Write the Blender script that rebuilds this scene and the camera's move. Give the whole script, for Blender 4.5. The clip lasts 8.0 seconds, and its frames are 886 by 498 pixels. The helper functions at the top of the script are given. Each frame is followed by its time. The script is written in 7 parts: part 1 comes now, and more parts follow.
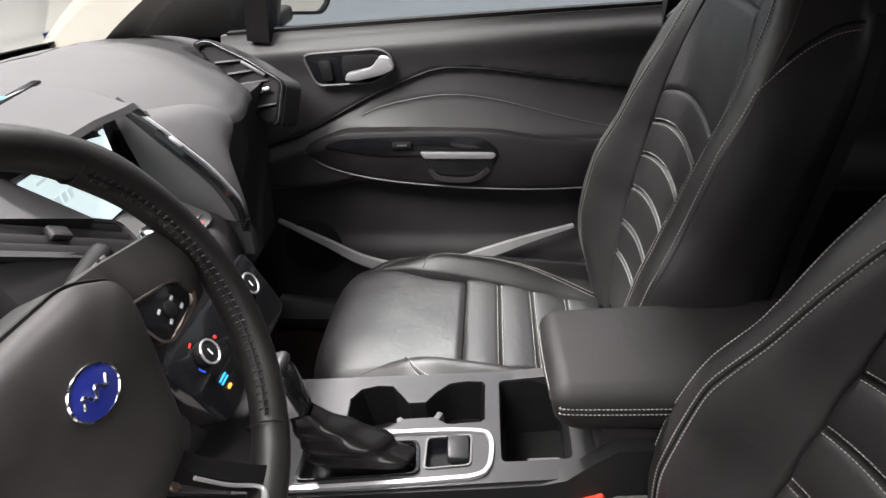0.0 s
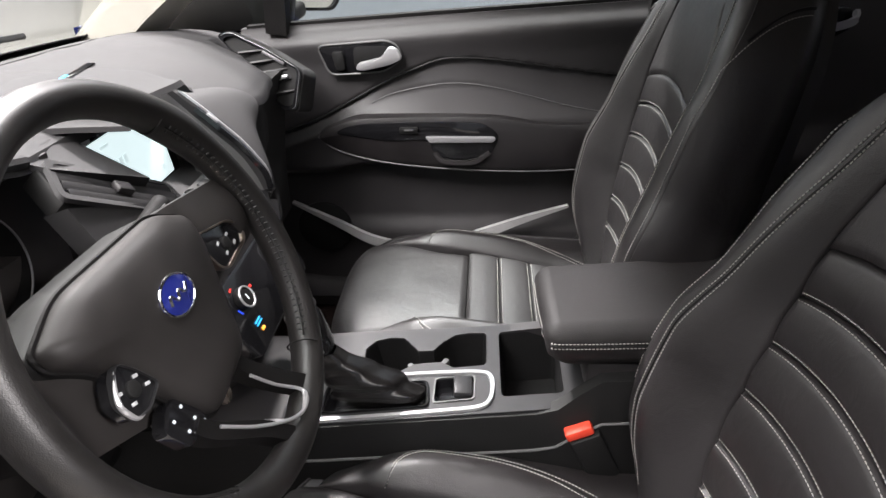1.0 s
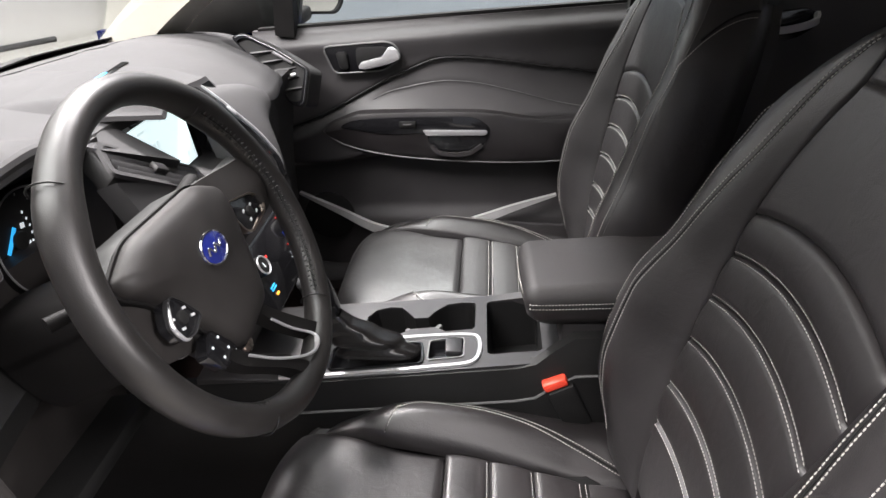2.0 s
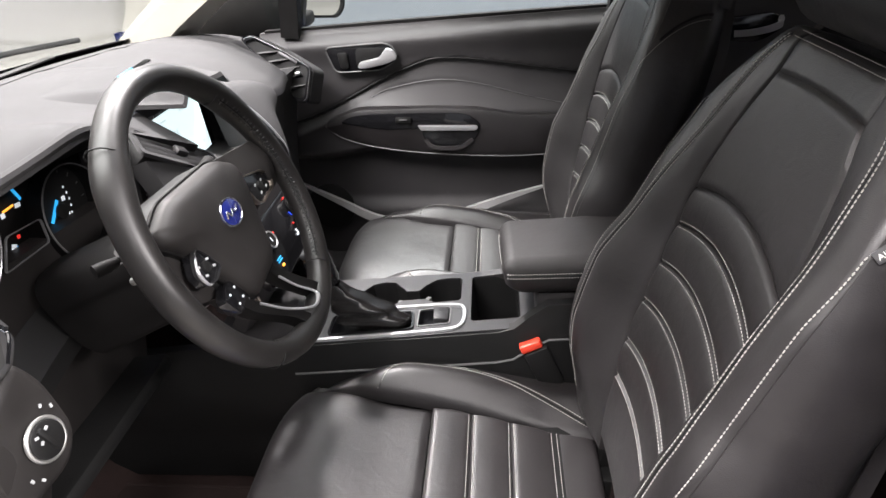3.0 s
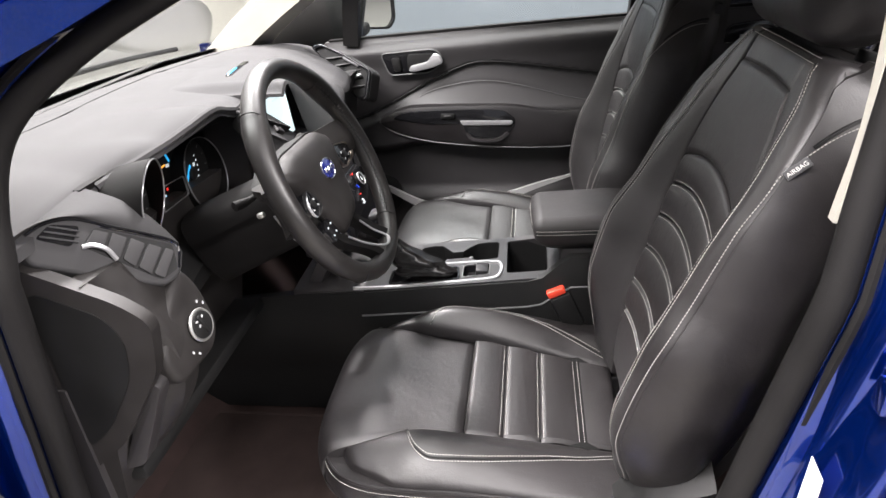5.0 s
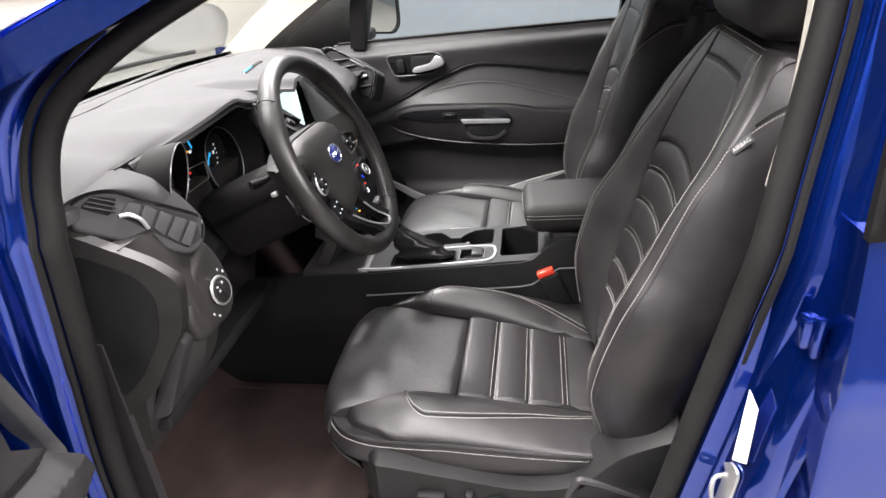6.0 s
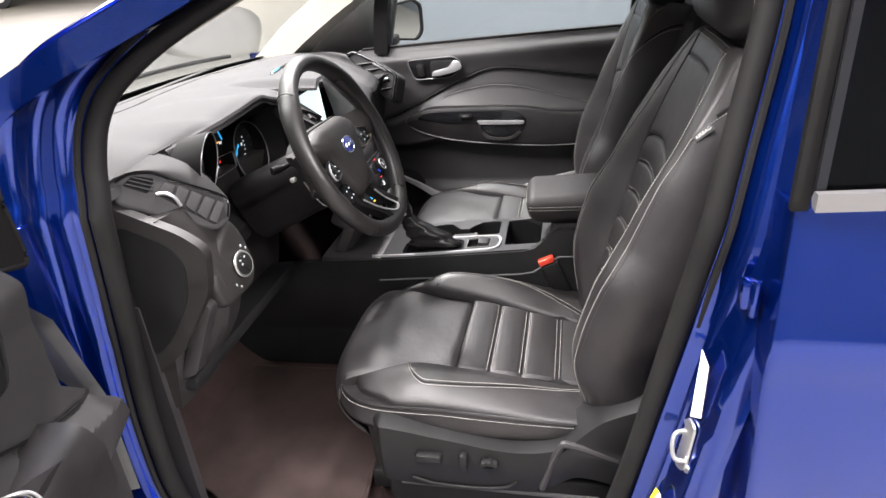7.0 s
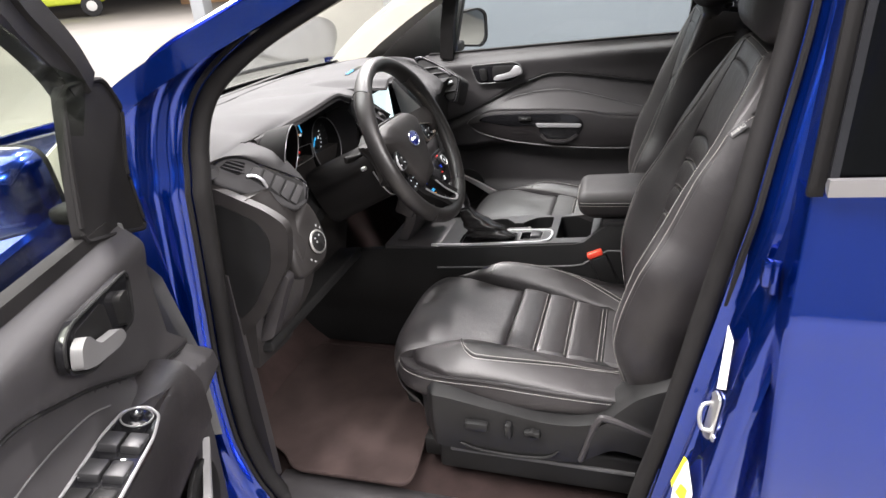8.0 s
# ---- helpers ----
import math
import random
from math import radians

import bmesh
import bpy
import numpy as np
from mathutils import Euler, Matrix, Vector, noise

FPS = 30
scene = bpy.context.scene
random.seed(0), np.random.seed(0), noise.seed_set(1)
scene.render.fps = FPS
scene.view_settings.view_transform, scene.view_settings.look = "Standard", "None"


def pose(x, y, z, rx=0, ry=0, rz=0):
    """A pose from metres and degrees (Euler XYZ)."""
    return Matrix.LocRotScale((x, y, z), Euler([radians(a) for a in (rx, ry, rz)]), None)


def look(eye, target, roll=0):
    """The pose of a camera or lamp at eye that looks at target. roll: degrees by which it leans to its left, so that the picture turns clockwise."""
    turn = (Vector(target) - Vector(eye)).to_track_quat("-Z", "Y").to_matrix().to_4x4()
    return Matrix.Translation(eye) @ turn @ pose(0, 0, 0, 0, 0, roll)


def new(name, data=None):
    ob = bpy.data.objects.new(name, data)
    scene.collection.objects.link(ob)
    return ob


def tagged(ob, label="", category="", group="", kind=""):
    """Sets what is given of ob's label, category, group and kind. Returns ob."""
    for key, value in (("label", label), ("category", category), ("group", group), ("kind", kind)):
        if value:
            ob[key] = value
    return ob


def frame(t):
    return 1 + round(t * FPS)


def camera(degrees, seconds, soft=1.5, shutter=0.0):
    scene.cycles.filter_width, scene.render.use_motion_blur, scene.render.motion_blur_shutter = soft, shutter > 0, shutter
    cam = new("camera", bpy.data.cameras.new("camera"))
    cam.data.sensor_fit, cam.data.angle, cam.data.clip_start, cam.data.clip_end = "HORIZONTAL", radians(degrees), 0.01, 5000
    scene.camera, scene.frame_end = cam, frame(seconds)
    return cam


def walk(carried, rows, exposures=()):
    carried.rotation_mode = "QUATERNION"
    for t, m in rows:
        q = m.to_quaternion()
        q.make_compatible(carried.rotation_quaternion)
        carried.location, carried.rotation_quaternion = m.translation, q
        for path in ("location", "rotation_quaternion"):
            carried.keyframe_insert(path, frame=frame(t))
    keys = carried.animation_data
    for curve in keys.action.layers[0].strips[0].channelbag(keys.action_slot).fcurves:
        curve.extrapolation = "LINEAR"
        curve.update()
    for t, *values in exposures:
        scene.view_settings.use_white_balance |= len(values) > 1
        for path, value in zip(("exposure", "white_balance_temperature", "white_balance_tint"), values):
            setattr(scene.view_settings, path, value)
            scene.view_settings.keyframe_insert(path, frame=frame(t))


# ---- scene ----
cam = camera(70.1, 8.0)
PATH = [
    (0, (-0.148, -0.67, 1.434), (-0.295, 1.051, 0.425), -2.2),
    (0.5, (-0.15, -0.733, 1.436), (-0.298, 0.989, 0.429), -2.3),
    (1, (-0.149, -0.798, 1.438), (-0.296, 0.926, 0.436), -2.3),
    (1.5, (-0.141, -0.86, 1.451), (-0.293, 0.865, 0.45), -2.5),
    (3, (-0.088, -1.053, 1.478), (-0.251, 0.68, 0.494), -2.6),
    (3.5, (-0.084, -1.113, 1.49), (-0.269, 0.624, 0.515), -2.9),
    (4, (-0.086, -1.191, 1.502), (-0.303, 0.548, 0.538), -3.3),
    (4.5, (-0.087, -1.261, 1.507), (-0.332, 0.48, 0.554), -3.6),
    (6, (-0.045, -1.448, 1.507), (-0.338, 0.306, 0.59), -4.0),
    (6.5, (-0.005, -1.503, 1.506), (-0.313, 0.256, 0.604), -4.0),
    (7, (0.034, -1.558, 1.506), (-0.361, 0.192, 0.622), -4.5),
    (7.5, (0.05, -1.618, 1.511), (-0.449, 0.115, 0.645), -4.8),
    (8, (0.07, -1.681, 1.515), (-0.504, 0.036, 0.666), -4.9),
]
walk(cam, [(t, look(eye, target, roll)) for t, eye, target, roll in PATH], [(0.0, 0.16), (1.5, 0.28), (3.0, 0.42), (4.5, 0.44), (6.5, 0.50), (8.0, 0.42)])

# ---- garage light ----
world = bpy.data.worlds.new("garage_air")
world.use_nodes = True
world.node_tree.nodes["Background"].inputs["Color"].default_value = (0.68, 0.66, 0.72, 1)
world.node_tree.nodes["Background"].inputs["Strength"].default_value = 0.25
scene.world = world


# Area lamps added out of view to light the cabin, body and far floor.
def added_lamp(x, y, z, w, h, power, colour=(1.0, 0.945, 0.945)):
    data = bpy.data.lights.new("added_lamp", "AREA")
    data.shape, data.size, data.size_y, data.energy, data.color = "RECTANGLE", w, h, power, colour
    ob = new("added_lamp", data)
    ob.matrix_world = look((x, y, z), (x, y + 0.0001, 0))
    return ob


added_lamp(-2.65, 2.95, 5.2, 0.60, 0.60, 850)
# Added to brighten the passenger's cushion through the side window.
added_lamp(-0.1, 3.1, 5.2, 0.60, 0.60, 540)
# Added fill for the dash end, dash faces, open door and surroundings.
added_lamp(-2.4, -2.9, 5.2, 2.4, 2.4, 680)
added_lamp(6.0, -3.8, 5.2, 1.2, 2.4, 1600)
added_lamp(-4.0, 0.0, 7.7, 7.0, 7.0, 1600)
added_lamp(-16.0, 15.0, 7.7, 10.0, 10.0, 3300)
added_lamp(-10.0, -2.0, 7.7, 6.0, 6.0, 1100)
added_lamp(2.0, -5.0, 7.7, 7.0, 6.0, 1000)


# ---- materials ----
def node(nt, kind, **inputs):
    n = nt.nodes.new(kind)
    for key, value in inputs.items():
        n.inputs[key.replace("_", " ")].default_value = value
    return n


def surface(name, colour, rough=0.5, metal=0.0, grain=400.0, bump=0.15, blotch=6.0, vary=0.25, coat=0.0, spec=0.5, cells=False, rough_vary=0.1, dist=0.001, wrinkle=0.0):
    """A painted, moulded or woven surface: two scales of colour, gloss and relief."""
    m = bpy.data.materials.new(name)
    m.use_nodes = True
    nt = m.node_tree
    b = nt.nodes["Principled BSDF"]
    b.inputs["Metallic"].default_value = metal
    b.inputs["Coat Weight"].default_value = coat
    b.inputs["Coat Roughness"].default_value = 0.04
    b.inputs["Specular IOR Level"].default_value = spec
    co = nt.nodes.new("ShaderNodeTexCoord")
    big = node(nt, "ShaderNodeTexNoise", Scale=blotch, Detail=6.0, Roughness=0.6)
    nt.links.new(co.outputs["Object"], big.inputs["Vector"])
    if cells:
        fine = node(nt, "ShaderNodeTexVoronoi", Scale=grain)
        fine_out = fine.outputs["Distance"]
    else:
        fine = node(nt, "ShaderNodeTexNoise", Scale=grain, Detail=3.0)
        fine_out = fine.outputs["Fac"]
    nt.links.new(co.outputs["Object"], fine.inputs["Vector"])
    ramp = nt.nodes.new("ShaderNodeMapRange")
    ramp.inputs["From Min"].default_value, ramp.inputs["From Max"].default_value = 0.3, 0.7
    ramp.inputs["To Min"].default_value, ramp.inputs["To Max"].default_value = 1 - vary, 1 + vary
    nt.links.new(big.outputs["Fac"], ramp.inputs["Value"])
    mul = nt.nodes.new("ShaderNodeVectorMath")
    mul.operation = "SCALE"
    mul.inputs[0].default_value = colour
    nt.links.new(ramp.outputs["Result"], mul.inputs["Scale"])
    nt.links.new(mul.outputs["Vector"], b.inputs["Base Color"])
    rr = nt.nodes.new("ShaderNodeMapRange")
    rr.inputs["From Min"].default_value, rr.inputs["From Max"].default_value = 0.3, 0.7
    rr.inputs["To Min"].default_value, rr.inputs["To Max"].default_value = max(rough - rough_vary, 0.02), rough + rough_vary
    nt.links.new(big.outputs["Fac"], rr.inputs["Value"])
    nt.links.new(rr.outputs["Result"], b.inputs["Roughness"])
    if bump:
        bp = nt.nodes.new("ShaderNodeBump")
        bp.inputs["Strength"].default_value, bp.inputs["Distance"].default_value = bump, dist
        nt.links.new(fine_out, bp.inputs["Height"])
        nt.links.new(bp.outputs["Normal"], b.inputs["Normal"])
        if wrinkle:
            crease = node(nt, "ShaderNodeTexNoise", Scale=38.0, Detail=4.0, Roughness=0.55, Distortion=0.8)
            nt.links.new(co.outputs["Object"], crease.inputs["Vector"])
            soft = nt.nodes.new("ShaderNodeBump")
            soft.inputs["Strength"].default_value, soft.inputs["Distance"].default_value = wrinkle, 0.006
            nt.links.new(crease.outputs["Fac"], soft.inputs["Height"])
            nt.links.new(soft.outputs["Normal"], bp.inputs["Normal"])
    return m


def glow(name, colour, strength):
    m = bpy.data.materials.new(name)
    m.use_nodes = True
    b = m.node_tree.nodes["Principled BSDF"]
    b.inputs["Base Color"].default_value = (*colour, 1)
    b.inputs["Emission Color"].default_value = (*colour, 1)
    b.inputs["Emission Strength"].default_value = strength
    b.inputs["Roughness"].default_value = 0.3
    return m


def pane_glass(name, tint, gloss=1.0):
    m = bpy.data.materials.new(name)
    m.use_nodes = True
    nt = m.node_tree
    out = nt.nodes["Material Output"]
    nt.nodes.remove(nt.nodes["Principled BSDF"])
    clear = node(nt, "ShaderNodeBsdfTransparent", Color=(*tint, 1))
    shine = node(nt, "ShaderNodeBsdfGlossy", Color=(gloss, gloss, gloss, 1), Roughness=0.02)
    face = node(nt, "ShaderNodeLayerWeight", Blend=0.5)
    power = nt.nodes.new("ShaderNodeMath")
    power.operation = "POWER"
    power.inputs[1].default_value = 4.5
    nt.links.new(face.outputs["Facing"], power.inputs[0])
    fres = nt.nodes.new("ShaderNodeMapRange")
    fres.inputs["To Min"].default_value, fres.inputs["To Max"].default_value = 0.035, 0.9
    nt.links.new(power.outputs["Value"], fres.inputs["Value"])
    mix = nt.nodes.new("ShaderNodeMixShader")
    nt.links.new(fres.outputs["Result"], mix.inputs["Fac"])
    nt.links.new(clear.outputs["BSDF"], mix.inputs[1])
    nt.links.new(shine.outputs["BSDF"], mix.inputs[2])
    nt.links.new(mix.outputs["Shader"], out.inputs["Surface"])
    return m


LEATHER = surface("black_leather", (0.0125, 0.0110, 0.0115), 0.46, wrinkle=0.14, spec=0.65, grain=900, bump=0.25, cells=True, vary=0.3, blotch=9, rough_vary=0.07, dist=0.0006)
PERF = surface("black_leather_smooth", (0.0130, 0.0114, 0.0119), 0.46, wrinkle=0.12, spec=0.65, grain=1200, bump=0.18, cells=True, vary=0.25, blotch=7, rough_vary=0.06, dist=0.0005)
REST_LEATHER = surface("grained_armrest_leather", (0.0140, 0.0125, 0.0128), 0.62, wrinkle=0.12, spec=0.4, grain=800, bump=0.3, cells=True, vary=0.25, blotch=9, rough_vary=0.05, dist=0.0006)
RIM_LEATHER = surface("worn_rim_leather", (0.012, 0.0112, 0.0108), 0.40, grain=1100, bump=0.2, cells=True, vary=0.25, blotch=14, rough_vary=0.04, dist=0.0005)
DASH = surface("soft_dash_skin", (0.034, 0.0333, 0.0343), 0.74, spec=0.25, grain=1300, bump=0.30, cells=True, vary=0.08, blotch=5, rough_vary=0.05, dist=0.0006)
PLASTIC = surface("black_moulded_plastic", (0.024, 0.0222, 0.0230), 0.50, grain=1500, bump=0.2, vary=0.2, blotch=7, rough_vary=0.07, dist=0.0005)
DOOR_TRIM = surface("grained_door_trim", (0.030, 0.0285, 0.0295), 0.52, grain=1500, bump=0.25, vary=0.15, blotch=7, rough_vary=0.06, dist=0.0005)
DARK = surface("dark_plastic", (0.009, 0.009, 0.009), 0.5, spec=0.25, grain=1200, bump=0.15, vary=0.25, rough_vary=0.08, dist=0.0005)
HUB = surface("worn_hub_plastic", (0.0165, 0.0150, 0.0145), 0.55, spec=0.3, grain=1300, bump=0.2, vary=0.3, blotch=12, rough_vary=0.08, dist=0.0005)
SHROUD = surface("matt_black_shroud", (0.0055, 0.0052, 0.0052), 0.6, spec=0.12, grain=1200, bump=0.15, vary=0.25, rough_vary=0.08, dist=0.0005)
GREY = surface("grey_plastic", (0.10, 0.10, 0.10), 0.42, grain=1400, bump=0.12, vary=0.12, dist=0.0005)
GLOSS = surface("gloss_black_plastic", (0.008, 0.008, 0.009), 0.10, grain=300, bump=0.0, vary=0.2, rough_vary=0.04)
SILVER = surface("satin_silver_trim", (0.50, 0.50, 0.51), 0.32, metal=0.65, grain=900, bump=0.05, vary=0.06, rough_vary=0.06, dist=0.0003)
TRIM = surface("dark_satin_console_trim", (0.026, 0.026, 0.0275), 0.44, metal=0.25, grain=900, bump=0.05, vary=0.1, rough_vary=0.06, dist=0.0003)
CHROME = surface("chrome", (0.78, 0.78, 0.79), 0.10, metal=1.0, grain=500, bump=0.0, vary=0.05, rough_vary=0.05)
BRONZE = surface("warm_satin_bezel", (0.45, 0.38, 0.33), 0.28, metal=1.0, grain=800, bump=0.04, vary=0.1, dist=0.0003)
CREAM = surface("cream_pillar_cloth", (0.40, 0.385, 0.335), 0.85, grain=900, bump=0.3, vary=0.06, rough_vary=0.05)
HEADLINING = surface("pale_headlining_cloth", (0.68, 0.65, 0.60), 0.9, grain=900, bump=0.3, vary=0.06, rough_vary=0.05)
CARPET = surface("brown_black_carpet", (0.034, 0.023, 0.0215), 0.95, grain=700, bump=1.0, vary=0.35, blotch=10, dist=0.004, spec=0.1)
MAT = surface("floor_mat_pile", (0.050, 0.036, 0.0335), 0.95, grain=900, bump=0.9, vary=0.3, blotch=7, dist=0.003, spec=0.1)
RUBBER = surface("black_rubber_seal", (0.012, 0.0115, 0.0115), 0.62, grain=500, bump=0.2, vary=0.25, rough_vary=0.1, spec=0.1)
BLUE = surface("deep_blue_car_paint", (0.0010, 0.025, 0.235), 0.22, metal=0.90, grain=2500, bump=0.03, vary=0.06, coat=1.0, rough_vary=0.03, dist=0.0002)
THREAD = surface("pale_grey_thread", (0.40, 0.387, 0.365), 0.8, grain=3000, bump=0.3, vary=0.15, dist=0.0003)
RED = surface("red_buckle_plastic", (0.75, 0.06, 0.03), 0.4, grain=600, bump=0.05, vary=0.1)
PAPER = surface("white_label", (0.78, 0.78, 0.76), 0.5, grain=600, bump=0.02, vary=0.04)
YELLOW = surface("yellow_label", (0.85, 0.72, 0.03), 0.5, grain=600, bump=0.02, vary=0.05)
INK = surface("grey_print", (0.35, 0.36, 0.38), 0.6, bump=0.0)
WHITE_INK = surface("white_print", (0.42, 0.43, 0.44), 0.5, bump=0.0, vary=0.05)
BADGE = surface("blue_enamel", (0.02, 0.03, 0.22), 0.12, metal=0.3, bump=0.0, vary=0.15, coat=0.8)
ZINC = surface("zinc_steel", (0.62, 0.62, 0.60), 0.35, metal=0.9, grain=700, bump=0.1, vary=0.15)
CONCRETE = surface("pale_concrete", (0.235, 0.222, 0.203), 0.6, grain=40, bump=0.15, vary=0.12, blotch=0.6, dist=0.004)
WALL = surface("blue_grey_wall_paint", (0.42, 0.45, 0.48), 0.7, grain=60, bump=0.1, vary=0.05, blotch=0.5, dist=0.003)
CEILING_PAINT = surface("white_ceiling_paint", (0.70, 0.69, 0.67), 0.8, grain=60, bump=0.1, vary=0.05, blotch=0.5, dist=0.003)
# Darkened wall tone; on the driver's side it cuts light bounced into the car.
DIM_WALL = surface("dimmed_blue_grey_wall", (0.115, 0.130, 0.148), 0.7, grain=60, bump=0.1, vary=0.05, blotch=0.5, dist=0.003)
SLAT = surface("pale_satin_slat", (0.085, 0.085, 0.088), 0.38, grain=1400, bump=0.08, vary=0.1, dist=0.0004)
BROWN = surface("brown_cardboard", (0.35, 0.22, 0.12), 0.8, grain=60, bump=0.1, vary=0.2, blotch=1.0)
LIME = surface("lime_machine_paint", (0.62, 0.72, 0.06), 0.4, grain=60, bump=0.05, vary=0.1)
TYRE = surface("tyre_rubber", (0.03, 0.03, 0.032), 0.8, grain=80, bump=0.3, vary=0.2)
DOOR_GLASS = pane_glass("green_door_glass", (0.78, 0.82, 0.76))
CLEAR = pane_glass("clear_glass", (0.93, 0.96, 0.95))
TINTED = pane_glass("dark_tinted_glass", (0.10, 0.10, 0.11), 0.5)
BELT = surface("satin_belt_metal", (0.20, 0.20, 0.205), 0.36, metal=0.6, grain=900, bump=0.05, vary=0.08, dist=0.0003)
MIRROR = surface("mirror_silver", (0.85, 0.87, 0.88), 0.03, metal=1.0, bump=0.0, vary=0.02, rough_vary=0.01)
SCREEN = glow("lit_screen", (0.72, 0.86, 0.88), 0.85)
CYAN = glow("cyan_light", (0.03, 0.36, 0.75), 0.7)
AMBER = glow("amber_light", (0.95, 0.40, 0.05), 1.0)
RED_LIGHT = glow("red_light", (0.9, 0.04, 0.03), 0.5)
BLUE_LIGHT = glow("blue_light", (0.04, 0.10, 0.9), 0.5)
FAINT = glow("faint_screen_mark", (0.60, 0.72, 0.74), 0.75)
WHITE_LIGHT = glow("white_light", (0.75, 0.80, 0.85), 0.35)


# ---- shapes ----
def part(name, bm, material, parent, label="", smooth=True):
    """One mesh object under a thing or a part; the mesh is given in the world's metres."""
    me = bpy.data.meshes.new(name)
    if parent is not None:
        root = parent if parent.parent is None else parent.parent
        o = root.location
        bmesh.ops.translate(bm, verts=bm.verts, vec=-Vector(o))
    bmesh.ops.recalc_face_normals(bm, faces=bm.faces)
    bm.to_mesh(me)
    bm.free()
    if smooth:
        me.polygons.foreach_set("use_smooth", [True] * len(me.polygons))
        me.set_sharp_from_angle(angle=radians(38))
    me.materials.append(material)
    ob = new(name, me)
    ob.parent = parent
    if label:
        ob["label"] = label
    return ob


def thing(name, at, label, category, group="", kind=""):
    ob = new(name)
    ob.location = at
    ob.empty_display_size = 0.1
    return tagged(ob, label, category, group, kind)


def solo(name, bm, material, label, category="", group="", kind="", smooth=True):
    return tagged(part(name, bm, material, None, "", smooth), label, category, group, kind)


def join(*bms):
    out = bmesh.new()
    for b in bms:
        me = bpy.data.meshes.new("tmp")
        b.to_mesh(me)
        b.free()
        out.from_mesh(me)
        bpy.data.meshes.remove(me)
    return out


def rbox(size, m=None, bevel=0.004, seg=2):
    """A box with rounded edges, centred, at the pose m (or at a place)."""
    bm = bmesh.new()
    bmesh.ops.create_cube(bm, size=1.0)
    bmesh.ops.scale(bm, vec=size, verts=bm.verts)
    if bevel:
        bmesh.ops.bevel(bm, geom=bm.edges[:], offset=min(bevel, min(size) * 0.45), segments=seg, affect="EDGES", profile=0.5)
    if m is not None:
        if not isinstance(m, Matrix):
            m = Matrix.Translation(m)
        bmesh.ops.transform(bm, matrix=m, verts=bm.verts)
    return bm


def disc(r, h, m=None, seg=32, bevel=0.0, r2=None):
    bm = bmesh.new()
    bmesh.ops.create_cone(bm, cap_ends=True, segments=seg, radius1=r, radius2=r if r2 is None else r2, depth=h)
    if bevel:
        rims = [e for e in bm.edges if any(len(f.verts) > 4 for f in e.link_faces)]
        bmesh.ops.bevel(bm, geom=rims, offset=bevel, segments=2, affect="EDGES", profile=0.5)
    if m is not None:
        bmesh.ops.transform(bm, matrix=m, verts=bm.verts)
    return bm


def ring(r, tube_r, m=None, seg=48, sides=10, squash=1.0):
    pts = [Vector((r * math.cos(2 * math.pi * i / seg), r * math.sin(2 * math.pi * i / seg), 0)) for i in range(seg)]
    bm = tube(pts, tube_r, sides, closed=True)
    if squash != 1.0:
        bmesh.ops.scale(bm, vec=(1, 1, squash), verts=bm.verts)
    if m is not None:
        bmesh.ops.transform(bm, matrix=m, verts=bm.verts)
    return bm


def smooth_path(points, n=8, closed=False):
    """A Catmull-Rom curve through the points."""
    p = [Vector(q) for q in points]
    out = []
    count = len(p)
    spans = count if closed else count - 1
    for i in range(spans):
        p0 = p[(i - 1) % count] if closed or i > 0 else p[0] * 2 - p[1]
        p1, p2 = p[i], p[(i + 1) % count]
        p3 = p[(i + 2) % count] if closed or i + 2 < count else p2 * 2 - p1
        for k in range(n):
            t = k / n
            out.append(0.5 * ((2 * p1) + (p2 - p0) * t + (2 * p0 - 5 * p1 + 4 * p2 - p3) * t * t + (3 * p1 - p0 - 3 * p2 + p3) * t ** 3))
    if not closed:
        out.append(p[-1])
    return out


def sweep(path, section, closed=False, up=(0, 0, 1), caps=True):
    """Sweeps a closed section (pairs: across, up) along a path; section may be a function of the share of the way."""
    bm = bmesh.new()
    rows = []
    n = len(path)
    for i, p in enumerate(path):
        a = path[(i - 1) % n] if closed or i > 0 else path[0]
        b = path[(i + 1) % n] if closed or i < n - 1 else path[-1]
        t = (b - a).normalized()
        side = t.cross(Vector(up))
        side = side.normalized() if side.length > 1e-6 else Vector((1, 0, 0))
        top = side.cross(t)
        s = section(i / max(n - 1, 1)) if callable(section) else section
        rows.append([bm.verts.new(p + side * u + top * v) for u, v in s])
    k = len(rows[0])
    for i in range(n if closed else n - 1):
        r0, r1 = rows[i], rows[(i + 1) % n]
        for j in range(k):
            bm.faces.new((r0[j], r0[(j + 1) % k], r1[(j + 1) % k], r1[j]))
    if caps and not closed:
        bm.faces.new(rows[0])
        bm.faces.new(rows[-1][::-1])
    return bm


def tube(path, r, sides=8, closed=False, up=(0, 0.02, 1)):
    path = [Vector(p) for p in path]

    def sec(t):
        q = r(t) if callable(r) else r
        return [(q * math.cos(2 * math.pi * j / sides), q * math.sin(2 * math.pi * j / sides)) for j in range(sides)]
    return sweep(path, sec, closed, up)


